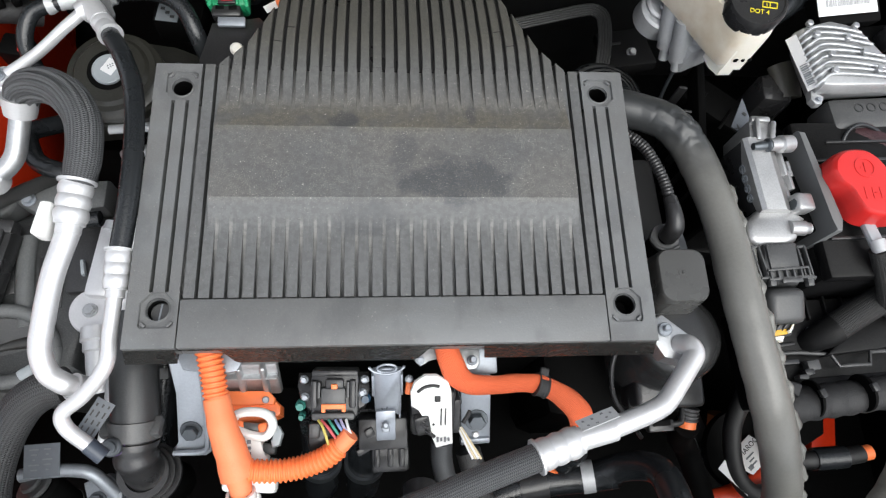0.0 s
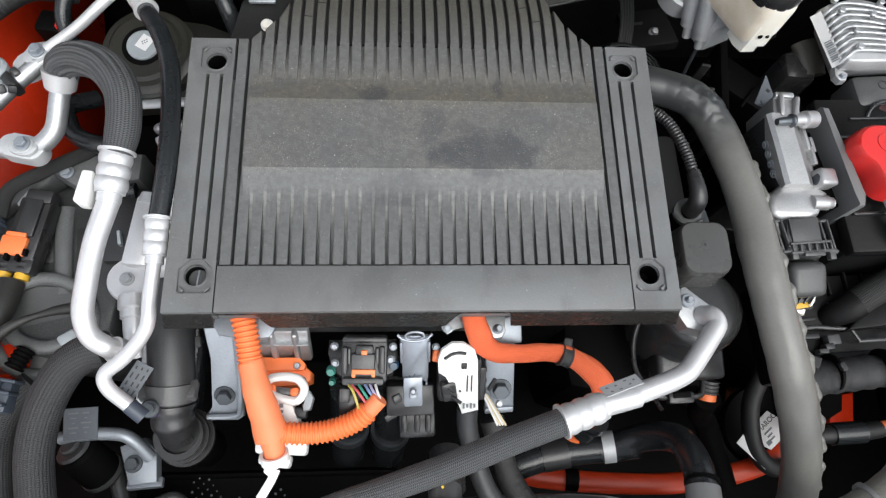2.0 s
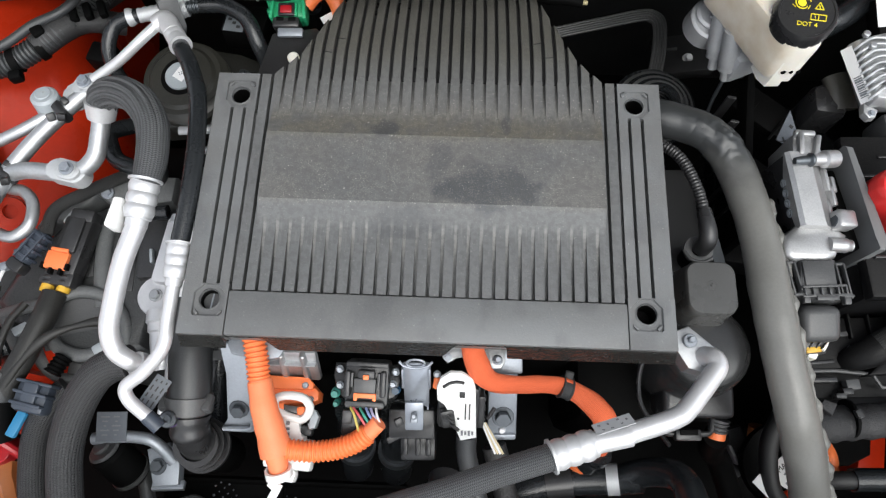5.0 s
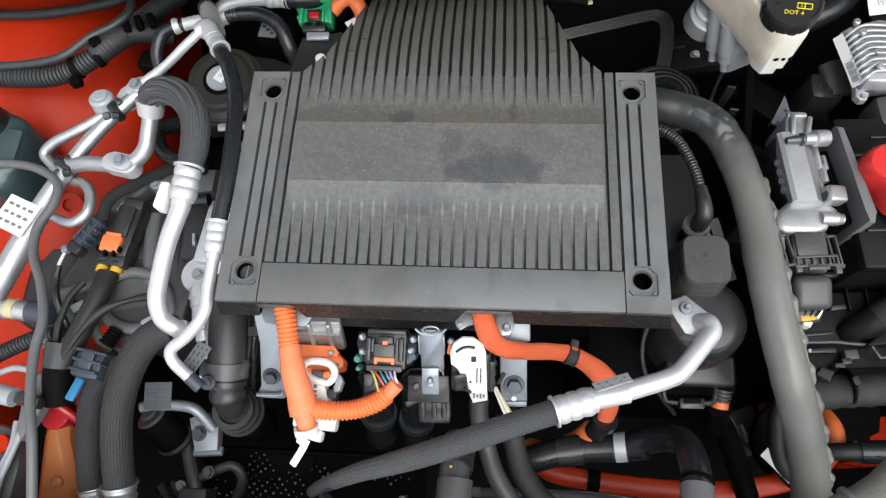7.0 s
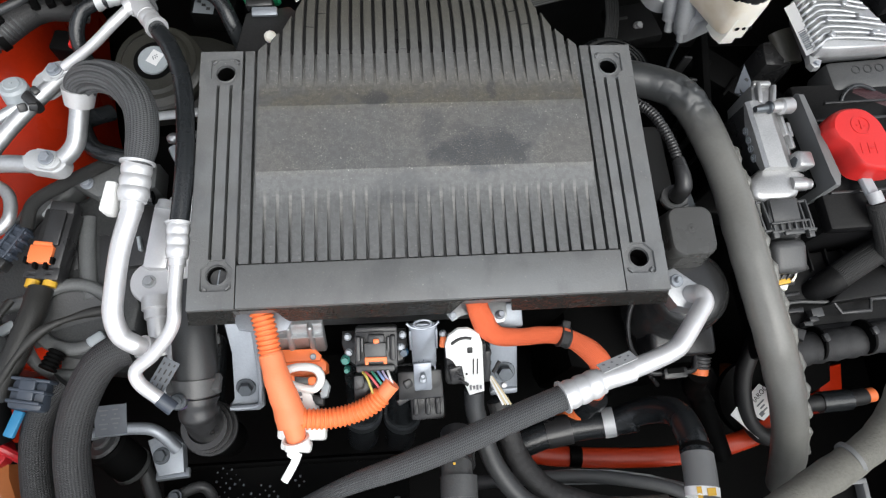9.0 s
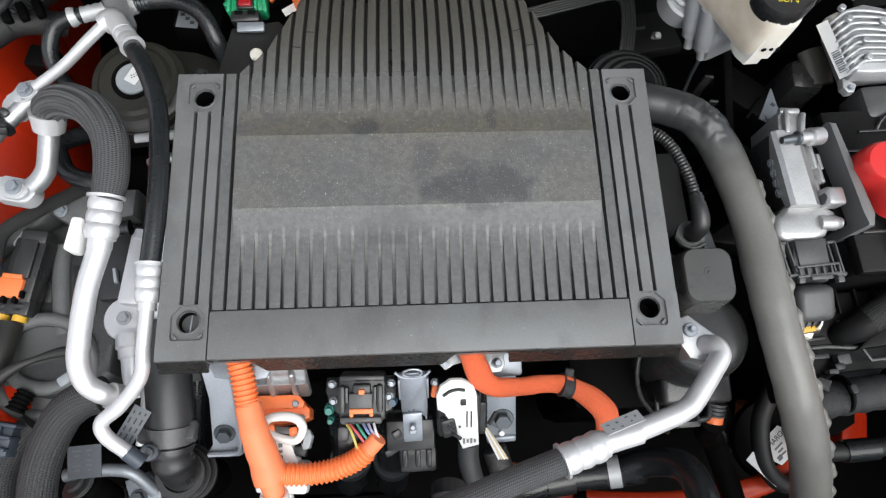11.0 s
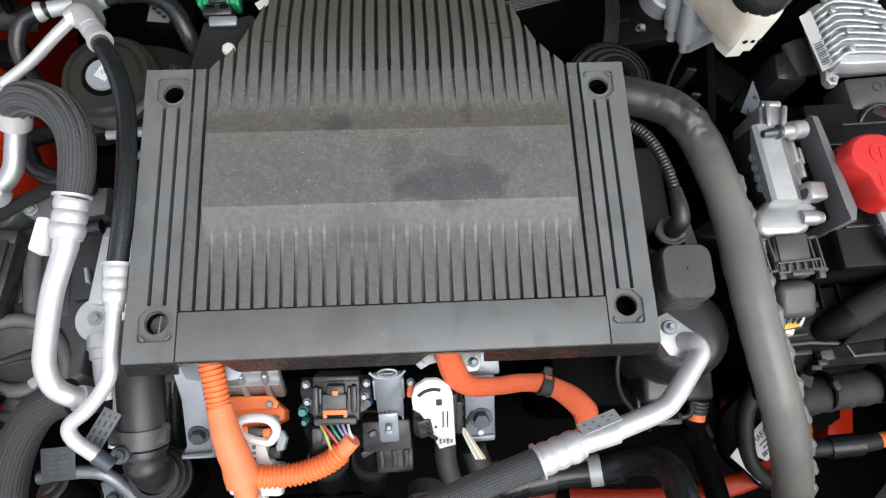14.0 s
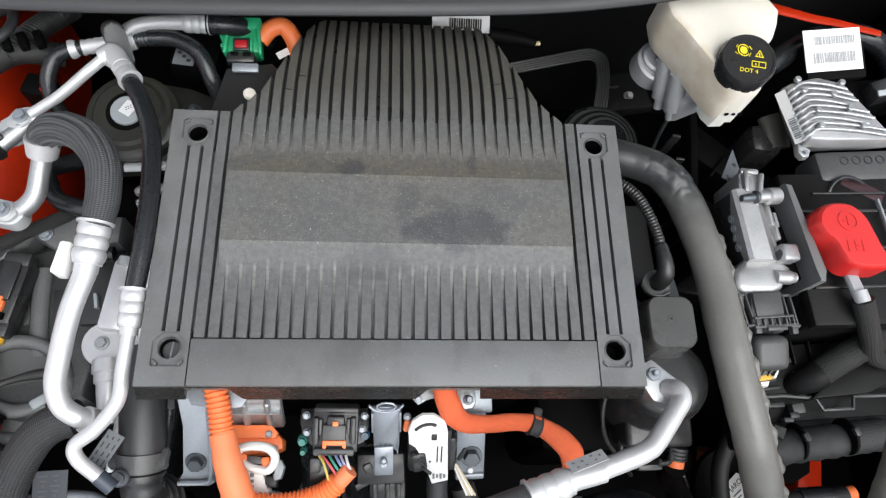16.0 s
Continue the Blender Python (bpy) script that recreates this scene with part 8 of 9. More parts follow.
def battery_side():
    t = thing("battery_terminal", (0.52, 0.14, 0.79), "red plastic battery terminal cover with a plus sign", "terminal cover")
    d = BM()
    out = [(0.486, 0.157), (0.490, 0.170), (0.500, 0.180), (0.514, 0.184), (0.534, 0.182), (0.549, 0.167), (0.556, 0.146), (0.562, 0.124), (0.5695, 0.108), (0.565, 0.102), (0.552, 0.1005), (0.532, 0.1005), (0.515, 0.106), (0.507, 0.119), (0.502, 0.133), (0.491, 0.144)]
    ring_pts = [(p.x, p.y) for p in curve([(x, y, 0) for x, y in out + out[:1]], 5)[:-1]]
    stack(d, ring_pts, ((0.846, 1.0), (0.868, 1.0), (0.875, 0.985), (0.880, 0.95), (0.8825, 0.89), (0.8832, 0.6)))
    part("cover", d, M_RED, t)
    d = BM()
    ring(d, (0.523, 0.158, 0.8830), 0.0125, 0.0100, 0.001, seg=28)
    box(d, (0.523, 0.158, 0.8832), (0.012, 0.0025, 0.001), bevel=0)
    box(d, (0.523, 0.158, 0.8836), (0.0025, 0.012, 0.001), bevel=0)
    part("plus_sign", d, M_RED, t)
    d = BM()
    for i in range(3):
        box(d, (0.516 + 0.009 * i, 0.127, 0.8833), (0.0015, 0.014, 0.001), bevel=0)
    box(d, (0.5295, 0.127, 0.8836), (0.0060, 0.0015, 0.001), bevel=0)
    part("relief", d, M_RED, t)
    part("lug", box(BM(), (0.5385, 0.088, 0.850), (0.015, 0.040, 0.010), (0, 0, 12), 0.004), M_BOTTLE, t, "bright cable lug")
    part("ferrule", tube(BM(), [(0.540, 0.082, 0.852), (0.543, 0.068, 0.851)], 0.0085, 4, 16), M_CYL, t)
    part("cable", tube(BM(), [(0.543, 0.072, 0.851), (0.5500, 0.060, 0.842), (0.5590, 0.049, 0.830), (0.5720, 0.036, 0.812), (0.600, 0.022, 0.775), (0.65, 0.015, 0.75)], 0.0122, 8, 16), M_SLEEVE, t, "black battery cable")
    bt = thing("battery", (0.62, 0.15, 0.65), "black car battery with a ribbed lid", "battery")
    part("case", box(BM(), (0.62, 0.15, 0.73), (0.26, 0.20, 0.16), (0, 0, 2), 0.010), M_TRAY, bt)
    part("lid", box(BM(), (0.62, 0.15, 0.820), (0.262, 0.202, 0.02), (0, 0, 2), 0.005), M_TRAY, bt)
    for i in range(3):
        part("rib", box(BM(), (0.60, 0.095 + 0.05 * i, 0.832), (0.20, 0.004, 0.006), (0, 0, 2), 0.001), M_PLASTIC, bt)
    part("lid_edge", box(BM(), (0.575, 0.219, 0.832), (0.10, 0.003, 0.004), (0, 0, 2), 0.001), M_PLASTIC, bt, "black lid edge")
    part("strap", box(BM(), (0.6125, 0.170, 0.836), (0.003, 0.080, 0.006), (0, 0, 6), 0.001), M_BOTTLE, bt, "pale hold down strap")
    t = thing("control_unit", (0.56, 0.31, 0.80), "finned aluminium control unit with a label", "control unit")
    d = BM()
    # finned lid on a tapering case, narrower at the back
    low = [(0.516, 0.352), (0.545, 0.362), (0.580, 0.354), (0.622, 0.292), (0.545, 0.286), (0.524, 0.286)]
    mid = [(0.501, 0.361), (0.545, 0.374), (0.583, 0.366), (0.637, 0.279), (0.536, 0.274), (0.513, 0.275)]
    high = [(0.508, 0.360), (0.546, 0.371), (0.580, 0.363), (0.632, 0.2815), (0.538, 0.2785), (0.517, 0.279)]
    rows = [[d.verts.new((x, y, z)) for x, y in o] for o, z in ((low, 0.818), (mid, 0.850), (high, 0.865))]
    for a, b in zip(rows, rows[1:]):
        for k in range(6):
            d.faces.new((a[k], a[(k + 1) % 6], b[(k + 1) % 6], b[k]))
    d.faces.new(rows[0][::-1])
    d.faces.new(rows[-1])
    bmesh.ops.recalc_face_normals(d, faces=list(d.faces))
    bmesh.ops.bevel(d, geom=list(d.edges), offset=0.002, segments=2, affect="EDGES", profile=0.5)
    part("case", d, M_CAST_OLD, t)
    for i in range(9):
        s = i / 8
        y = 0.359 - 0.068 * s
        xr = 0.581 + 0.044 * s - (0.016 if i in (3, 6) else 0)
        x0 = 0.503 + 0.007 * s
        d = BM()
        tube(d, [(x0, y - 0.011, 0.858), (x0 + 0.006, y - 0.007, 0.866), (x0 + 0.020, y, 0.8685), (0.5 * (x0 + xr) + 0.01, y - 0.001, 0.8685), (xr, y - 0.006, 0.867)], 0.0021, 6, 10)
        part("fin", d, M_CAST, t)
    for x, y in ((0.513, 0.362), (0.573, 0.360), (0.518, 0.346), (0.558, 0.342), (0.531, 0.317), (0.530, 0.294), (0.587, 0.296), (0.575, 0.322)):
        d = BM()
        disc(d, (x, y, 0.867), 0.0042, 0.007, (0, 0, 1), 16)
        part("boss", d, M_CAST, t)
    lug_bm = prism(BM(), [(0.510, 0.282), (0.508, 0.268), (0.513, 0.261), (0.521, 0.262), (0.526, 0.272)], 0.838, 0.848, 0.002)
    part("lug", lug_bm, M_CAST_OLD, t)
    bolt("bolt", (0.5165, 0.267, 0.848), 0.0042, (0, 0, 1), M_STEEL, t)
    # label on the sloping end face
    p, q = Vector((0.4995, 0.354, 0.8535)), Vector((0.5125, 0.279, 0.8535))
    up = Vector((0.008, 0.0, 0.0145)).normalized()
    side = (q - p).normalized()
    out = side.cross(up).normalized()
    if out.x > 0:
        out = -out
    d = BM()
    v = [d.verts.new(c + out * 0.003) for c in (p - up * 0.008, q - up * 0.008, q + up * 0.006, p + up * 0.006)]
    d.faces.new(v)
    lab = part("label", d, M_PAPER, t, "white label with bars")
    d = BM()
    for k in range(10):
        c = p + side * (0.042 + 0.003 * k) + out * 0.0036
        w = side * (0.0007 + 0.0003 * (k % 3))
        d.faces.new([d.verts.new(c + e) for e in (-w - up * 0.005, w - up * 0.005, w + up * 0.004, -w + up * 0.004)])
    part("print", d, M_GLABEL, lab)
    t = thing("sensor_plug", (0.66, 0.37, 0.82), "small black plug with a grey face and a yellow tip", "connector")
    part("body", box(BM(), (0.658, 0.376, 0.832), (0.034, 0.026, 0.026), (0, 0, 20), 0.004), M_PLASTIC, t)
    part("face", box(BM(), (0.655, 0.366, 0.846), (0.024, 0.008, 0.003), (20, 0, 12), 0.001), M_BOTTLE, t, "grey face")
    part("tip", box(BM(), (0.677, 0.381, 0.842), (0.009, 0.012, 0.010), (0, 0, 20), 0.002), M_SEAL, t, "yellow tip")
    part("bracket", box(BM(), (0.655, 0.385, 0.800), (0.10, 0.04, 0.04), (0, 0, 8), 0.004), M_DARK, t)
    t = thing("relay_box", (0.60, 0.24, 0.78), "dark grey plastic relay box with moulded circles", "relay box")
    part("body", box(BM(), (0.612, 0.262, 0.808), (0.14, 0.045, 0.05), (0, 0, 4), 0.008), M_CASE, t)
    d = BM()
    for i in range(5):
        ring(d, (0.580 + 0.017 * i, 0.266 + 0.0012 * i, 0.8328), 0.0062, 0.0048, 0.0008, seg=18)
    part("relief", d, M_PLASTIC, t)
    hose("ring_hose", [(0.550, 0.205, 0.82), (0.552, 0.226, 0.832), (0.565, 0.238, 0.836), (0.585, 0.240, 0.834), (0.62, 0.232, 0.82)], 0.0028, M_RUBBER, "thin black tube in a loop", "tube")
    whole("red_brown_flap", box(BM(), (0.598, 0.228, 0.826), (0.062, 0.024, 0.008), (0, 0, -28), 0.003), material("maroon_plastic", (0.045, 0.015, 0.018), 0.5), "dark maroon plastic flap", "flap")
    t = thing("barcode_label", (0.575, 0.42, 0.84), "white label with two barcodes", "label")
    m2 = Matrix.Translation((0.576, 0.414, 0.868)) @ Euler((radians(20), 0, radians(8))).to_matrix().to_4x4()
    d = BM()
    box(d, m2.translation, (0.084, 0.056, 0.0012), (20, 0, 8), 0)
    part("sheet", d, M_PAPER, t)
    random.seed(4)
    d = BM()
    for row, (y, h) in enumerate(((0.013, 0.011), (-0.010, 0.014))):
        x = -0.030 if row else -0.026
        while x < 0.032:
            w = random.choice((0.0007, 0.0012, 0.0018))
            box(d, m2 @ Vector((x, y, 0.001)), (w, h, 0.0005), (20, 0, 8), 0)
            x += w + random.choice((0.0008, 0.0012))
    part("barcode_print", d, material("faint_print", (0.40, 0.40, 0.41), 0.5, vary=0.2, bump=0.0), t)
    part("backing", box(BM(), (0.585, 0.408, 0.846), (0.090, 0.050, 0.026), (20, 0, 8), 0.005), M_DARK, t)
    hose("washer_hose", [(0.43, 0.385, 0.832), (0.47, 0.392, 0.836), (0.501, 0.406, 0.84), (0.540, 0.433, 0.84), (0.589, 0.459, 0.84), (0.643, 0.464, 0.84), (0.672, 0.449, 0.84), (0.688, 0.412, 0.838), (0.70, 0.36, 0.82)], 0.0155, M_RUBBER, "black rubber hose behind the reservoir")
    # battery tray and boxes
    d = BM()
    box(d, (0.505, 0.318, 0.75), (0.045, 0.045, 0.10), (0, 0, -5), 0.012)
    whole("tray_post", d, M_PLASTIC, "dark grey plastic tray post", "post")
    bt = thing("battery_tray", (0.47, 0.24, 0.63), "black ribbed plastic battery tray", "tray")
    part("floor", box(BM(), (0.47, 0.24, 0.66), (0.16, 0.24, 0.05), (0, 0, -8), 0.008), M_TRAY, bt)
    part("side_wall", box(BM(), (0.400, 0.25, 0.72), (0.012, 0.24, 0.12), (0, 0, -8), 0.004), M_DARK, bt)
    for i in range(6):
        part("rib", box(BM(), (0.388, 0.15 + 0.036 * i, 0.72), (0.012, 0.004, 0.11), (0, 0, -8), 0.001), M_PLASTIC, bt)
    t = thing("fuse_box", (0.55, 0.0, 0.66), "black plastic fuse box with ribs and clips", "fuse box")
    part("body", box(BM(), (0.56, -0.015, 0.69), (0.22, 0.13, 0.08), (0, 0, 3), 0.006), M_TRAY, t)
    rail = [(0.443, -0.024, 0.745), (0.452, -0.026, 0.745), (0.488, -0.024, 0.745), (0.531, -0.027, 0.745), (0.539, -0.042, 0.745), (0.552, -0.041, 0.745), (0.579, -0.040, 0.745), (0.583, -0.025, 0.745), (0.614, -0.024, 0.745), (0.68, -0.022, 0.745)]
    part("rail", tube(BM(), rail, 0.0026, 2, 8, smooth=False), M_CASE, t, "dark grey stepped edge")
    part("lid", box(BM(), (0.54, 0.012, 0.742), (0.19, 0.062, 0.006), (0, 0, 3), 0.002), M_TRAY, t)
    for i, (x, y, sx, sy) in enumerate(((0.472, -0.036, 0.030, 0.006), (0.505, -0.040, 0.016, 0.012), (0.498, -0.048, 0.012, 0.008), (0.489, -0.054, 0.012, 0.006), (0.462, -0.016, 0.05, 0.004), (0.52, 0.0, 0.006, 0.02), (0.60, -0.005, 0.05, 0.006), (0.498, 0.020, 0.020, 0.006))):
        part("clip", box(BM(), (x, y, 0.742), (sx, sy, 0.012), (0, 0, 3 + 4 * (i % 3)), 0.001), M_CASE if i % 2 else M_PLASTIC, t)
    for p in ((0.507, 0.004, 0.746), (0.534, 0.004, 0.750), (0.470, 0.062, 0.77), (0.50, 0.060, 0.77), (0.455, -0.036, 0.744)):
        part("screw", disc(BM(), p, 0.0032, 0.004, (0.2, -0.3, 1), 8, 0.0008), M_STEEL, t)
    for i in range(7):
        part("rib", box(BM(), (0.462 + 0.024 * i, 0.030, 0.748), (0.003, 0.030, 0.008), (0, 0, 3), 0.001), M_TRAY, t)
    part("step", box(BM(), (0.56, -0.062, 0.722), (0.20, 0.024, 0.020), (0, 0, 3), 0.003), M_TRAY, t)
    for p in ((0.49, 0.058, 0.762), (0.53, 0.066, 0.765)):
        part("bracket", box(BM(), p, (0.055, 0.008, 0.012), (0, 0, 6), 0.003), M_PLASTIC, t)
    t = thing("wiring_duct", (0.57, 0.01, 0.72), "dark mesh wiring sleeve with a smooth rubber end", "wiring loom")
    part("sleeve", tube(BM(), [(0.522, -0.004, 0.762), (0.541, 0.008, 0.770), (0.570, 0.024, 0.777), (0.603, 0.042, 0.783), (0.68, 0.085, 0.79)], 0.0172, 8, 28, flat=0.9), M_SLEEVE, t)
    part("boot", tube(BM(), [(0.531, 0.001, 0.766), (0.520, -0.005, 0.761), (0.508, -0.010, 0.752), (0.500, -0.013, 0.740)], lambda s, d: 0.0180 - 0.007 * s * s, 8, 24, flat=0.9), M_TRAY, t, "smooth black rubber end")
    part("under_cover", prism(BM(), [(0.520, -0.030), (0.560, 0.004), (0.64, 0.040), (0.66, 0.0), (0.60, -0.022)], 0.738, 0.752, 0.004), M_TRAY, t, "flat black panel")
    whole("battery_wing_piece", prism(BM(), [(0.640, -0.086), (0.680, -0.080), (0.664, -0.155), (0.622, -0.150)], 0.34, 0.52, 0.006), M_PAINT, "orange red painted body piece beside the fuse box", "body piece")


battery_side()


def brake_group():
    t = thing("brake_reservoir", (0.39, 0.36, 0.83), "cream plastic brake fluid reservoir with a black cap", "reservoir")
    d = BM()
    out = [(0.326, 0.450), (0.328, 0.420), (0.343, 0.396), (0.366, 0.356), (0.386, 0.320), (0.399, 0.309), (0.424, 0.310), (0.432, 0.319), (0.434, 0.347), (0.438, 0.372), (0.460, 0.390), (0.467, 0.450)]
    ring_pts = [(p.x, p.y) for p in curve([(x, y, 0) for x, y in out + out[:1]], 3)[:-1]]
    stack(d, ring_pts, ((0.850, 0.95), (0.856, 0.985), (0.866, 1.0), (0.905, 1.0), (0.912, 0.985), (0.917, 0.95), (0.919, 0.88)))
    part("tank", d, M_STAINED, t, "cream tank with a brown stained flank")
    d = BM()
    prism(d, [(0.3905, 0.323), (0.4010, 0.3085), (0.4250, 0.3095), (0.4320, 0.320), (0.4330, 0.343), (0.3850, 0.343)], 0.846, 0.888, 0.005, seg=3)
    prism(d, [(0.3930, 0.322), (0.4020, 0.3105), (0.4190, 0.3115), (0.4250, 0.320), (0.4260, 0.338), (0.3890, 0.338)], 0.832, 0.848, 0.003, seg=3)
    part("foot", d, M_CREAM, t)
    d = BM()
    for i, x in enumerate((0.409, 0.418, 0.4265)):
        disc(d, (x, 0.3105, 0.866), 0.0032 if i == 0 else 0.0024, 0.003, (0, -1, 0.2), 14, 0.0005)
    part("pin", d, M_DARK, t)
    cap = BM()
    r0, seg = 0.0338, 96
    axis = Matrix.Translation((0.409, 0.343, 0.912)) @ Euler((radians(8), radians(-4), radians(-11))).to_matrix().to_4x4()
    rows = []
    for rad, z, knurl in ((r0 * 0.98, 0.0, 0), (r0, 0.002, 1), (r0, 0.020, 1), (r0 * 0.93, 0.0245, 0), (r0 * 0.86, 0.0245, 0), (r0 * 0.84, 0.0232, 0)):
        rows.append([cap.verts.new(axis @ Vector(((rad - (0.0008 if knurl and k % 6 < 1 else 0)) * math.cos(2 * math.pi * k / seg), (rad - (0.0008 if knurl and k % 6 < 1 else 0)) * math.sin(2 * math.pi * k / seg), z))) for k in range(seg)])
    for a, b in zip(rows, rows[1:]):
        for k in range(seg):
            cap.faces.new((a[k], a[(k + 1) % seg], b[(k + 1) % seg], b[k]))
    cap.faces.new(rows[-1])
    c = part("cap", cap, M_PLASTIC, t, "black knurled screw cap with yellow symbols")
    s = BM()

    def up(x, y):
        return axis @ Vector((x, y, 0.0236))

    ring(s, up(-0.007, 0.010), 0.0078, 0.0066, 0.0006, (0.07, -0.14, 1), 28)
    disc(s, up(-0.007, 0.010), 0.0048, 0.0006, (0.07, -0.14, 1), 24, 0.0001)
    for a in (150, 210, -30, 30):
        box(s, up(-0.007 + 0.0092 * math.cos(radians(a)), 0.010 + 0.0092 * math.sin(radians(a))), (0.001, 0.005, 0.0006), (8, -4, a), 0)
    for p, q in (((0.012, 0.013), (0.0165, 0.0045)), ((0.012, 0.013), (0.0075, 0.0045)), ((0.0075, 0.0045), (0.0165, 0.0045))):
        tube(s, [up(*p), up(*q)], 0.0006, 2, 6)
    box(s, up(0.012, 0.0075), (0.001, 0.004, 0.0006), (8, -4, 0), 0)
    for p, q in (((0.004, -0.002), (0.020, -0.002)), ((0.004, -0.009), (0.020, -0.009)), ((0.004, -0.002), (0.004, -0.009)), ((0.012, -0.002), (0.012, -0.009)), ((0.020, -0.002), (0.020, -0.009))):
        tube(s, [up(*p), up(*q)], 0.0006, 2, 6)
    box(s, up(0.0085, -0.0055), (0.001, 0.003, 0.0006), (8, -4, 0), 0)
    part("symbol", s, M_YELLOW, c, "yellow printed symbols")
    lettering(c, "DOT 4", 0.0074, axis @ Matrix.Translation((0.001, -0.0155, 0.0238)), M_YELLOW, "yellow lettering")

    t = thing("master_cylinder", (0.35, 0.40, 0.76), "grey cast brake master cylinder", "brake cylinder")
    part("body", box(BM(), (0.392, 0.380, 0.800), (0.050, 0.050, 0.05), (0, 0, 25), 0.008), M_CYL, t)
    d = BM()
    disc(d, (0.352, 0.424, 0.79), 0.030, 0.032, (0.1, -0.15, 1), 36, 0.003)
    disc(d, (0.3505, 0.4215, 0.822), 0.021, 0.008, (0.1, -0.15, 1), 36, 0.003)
    part("flange", d, M_CYL, t)
    for p, q in (((0.356, 0.404, 0.848), (0.362, 0.379, 0.795)), ((0.366, 0.378, 0.852), (0.376, 0.361, 0.795)), ((0.388, 0.380, 0.84), (0.392, 0.364, 0.80))):
        d = BM()
        tube(d, [p, Vector(p).lerp(Vector(q), 0.5), q], lambda s, x: 0.0132 if s < 0.85 else 0.0115, 8, 20)
        tube(d, [q, Vector(q) * 1.3 - Vector(p) * 0.3], 0.0062, 4, 14)
        disc(d, Vector(p) + Vector((0, 0, -0.001)), 0.0105, 0.005, (0, 0.1, 1), 20, 0.002)
        part("port", d, M_CYL, t)
    for q in ((0.362, 0.440, 0.826), (0.348, 0.412, 0.832), (0.362, 0.396, 0.855), (0.340, 0.430, 0.826)):
        d = BM()
        disc(d, q, 0.0042, 0.004, (0, 0, 1), 12)
        disc(d, Vector(q) + Vector((0, 0, 0.004)), 0.0022, 0.003, (0, 0, 1), 10)
        part("screw", d, M_CAST, t)
    hose("brake_pipe", [(0.380, 0.358, 0.77), (0.376, 0.345, 0.74), (0.372, 0.32, 0.70)], 0.0026, M_DSTEEL, "thin dark brake pipe", "pipe")


brake_group()


def rear_group():
    t = thing("green_connector", (-0.20, 0.39, 0.80), "green plug with a red lock on an orange cable", "connector")
    part("body", box(BM(), (-0.195, 0.400, 0.842), (0.042, 0.038, 0.03), (12, 0, 2), 0.004), M_GREEN, t)
    part("shoulder", box(BM(), (-0.191, 0.414, 0.855), (0.036, 0.016, 0.024), (12, 0, 2), 0.003), M_GREEN, t)
    for sx in (-1, 1):
        part("flank", box(BM(), (-0.194 + sx * 0.0195, 0.392, 0.853), (0.004, 0.036, 0.020), (12, 0, 2 + sx * 6), 0.001), M_GREEN, t)
    part("window", box(BM(), (-0.195, 0.384, 0.8595), (0.020, 0.016, 0.006), (12, 0, 2), 0.001), M_PLASTIC, t)
    part("handle", box(BM(), (-0.2205, 0.404, 0.844), (0.010, 0.030, 0.020), (12, 0, 22), 0.003), M_GREEN, t)
    part("handle_bar", box(BM(), (-0.215, 0.390, 0.846), (0.016, 0.006, 0.018), (12, 0, 22), 0.002), M_GREEN, t)
    part("guide", box(BM(), (-0.195, 0.3865, 0.855), (0.026, 0.018, 0.010), (12, 0, 2), 0.002), M_GREEN, t)
    part("lock", box(BM(), (-0.195, 0.383, 0.861), (0.015, 0.010, 0.007), (12, 0, 2), 0.002), M_DARKRED, t, "dark red lock")
    for dx in (-0.009, 0.006):
        part("slot", box(BM(), (-0.195 + dx, 0.3755, 0.852), (0.010, 0.006, 0.004), (12, 0, 2), 0.001), M_DARK, t)
    part("socket", box(BM(), (-0.197, 0.374, 0.842), (0.034, 0.014, 0.022), (12, 0, 2), 0.003), M_PLASTIC, t)
    part("cable", tube(BM(), [(-0.176, 0.402, 0.846), (-0.163, 0.416, 0.852), (-0.148, 0.420, 0.852), (-0.136, 0.408, 0.844), (-0.131, 0.394, 0.83), (-0.13, 0.38, 0.81)], 0.011, 8, 18), M_ORANGE, t, "orange cable bend")
    t = thing("side_plate", (-0.18, 0.33, 0.78), "black side plate with a bright tab and a pale plug", "bracket")
    d = BM()
    prism(d, [(-0.232, 0.268), (-0.175, 0.268), (-0.150, 0.30), (-0.137, 0.35), (-0.160, 0.372), (-0.215, 0.362), (-0.224, 0.31)], 0.815, 0.842, 0.003)
    part("plate", d, M_PLASTIC, t)
    part("tab", box(BM(), (-0.190, 0.3585, 0.848), (0.032, 0.012, 0.006), (10, 0, 1), 0.002), M_STEEL, t, "bright metal tab")
    d = BM()
    disc(d, (-0.183, 0.324, 0.842), 0.0075, 0.007, (0.1, -0.2, 1), 20, 0.002)
    part("plug", d, M_CREAM, t, "pale plastic plug")
    whole("paper_tag", box(BM(), (-0.145, 0.392, 0.838), (0.024, 0.009, 0.001), (20, 0, 35), 0), M_PAPER, "pale paper tag by the orange cable", "label")
    t = thing("printed_tag", (-0.275, 0.38, 0.8), "small grey printed tag on a dark block", "label", "printed tags")
    part("block", box(BM(), (-0.262, 0.400, 0.80), (0.06, 0.045, 0.04), (0, 0, -6), 0.005), M_DARK, t)
    part("sheet", box(BM(), (-0.2735, 0.3905, 0.8212), (0.026, 0.024, 0.001), (0, 0, -6), 0), M_GLABEL, t)
    d = BM()
    for i in range(3):
        box(d, (-0.280 + 0.006 * i, 0.397 - 0.006 * i, 0.8219), (0.005, 0.004, 0.0004), (0, 0, -6), 0)
    part("print", d, M_INK, t)
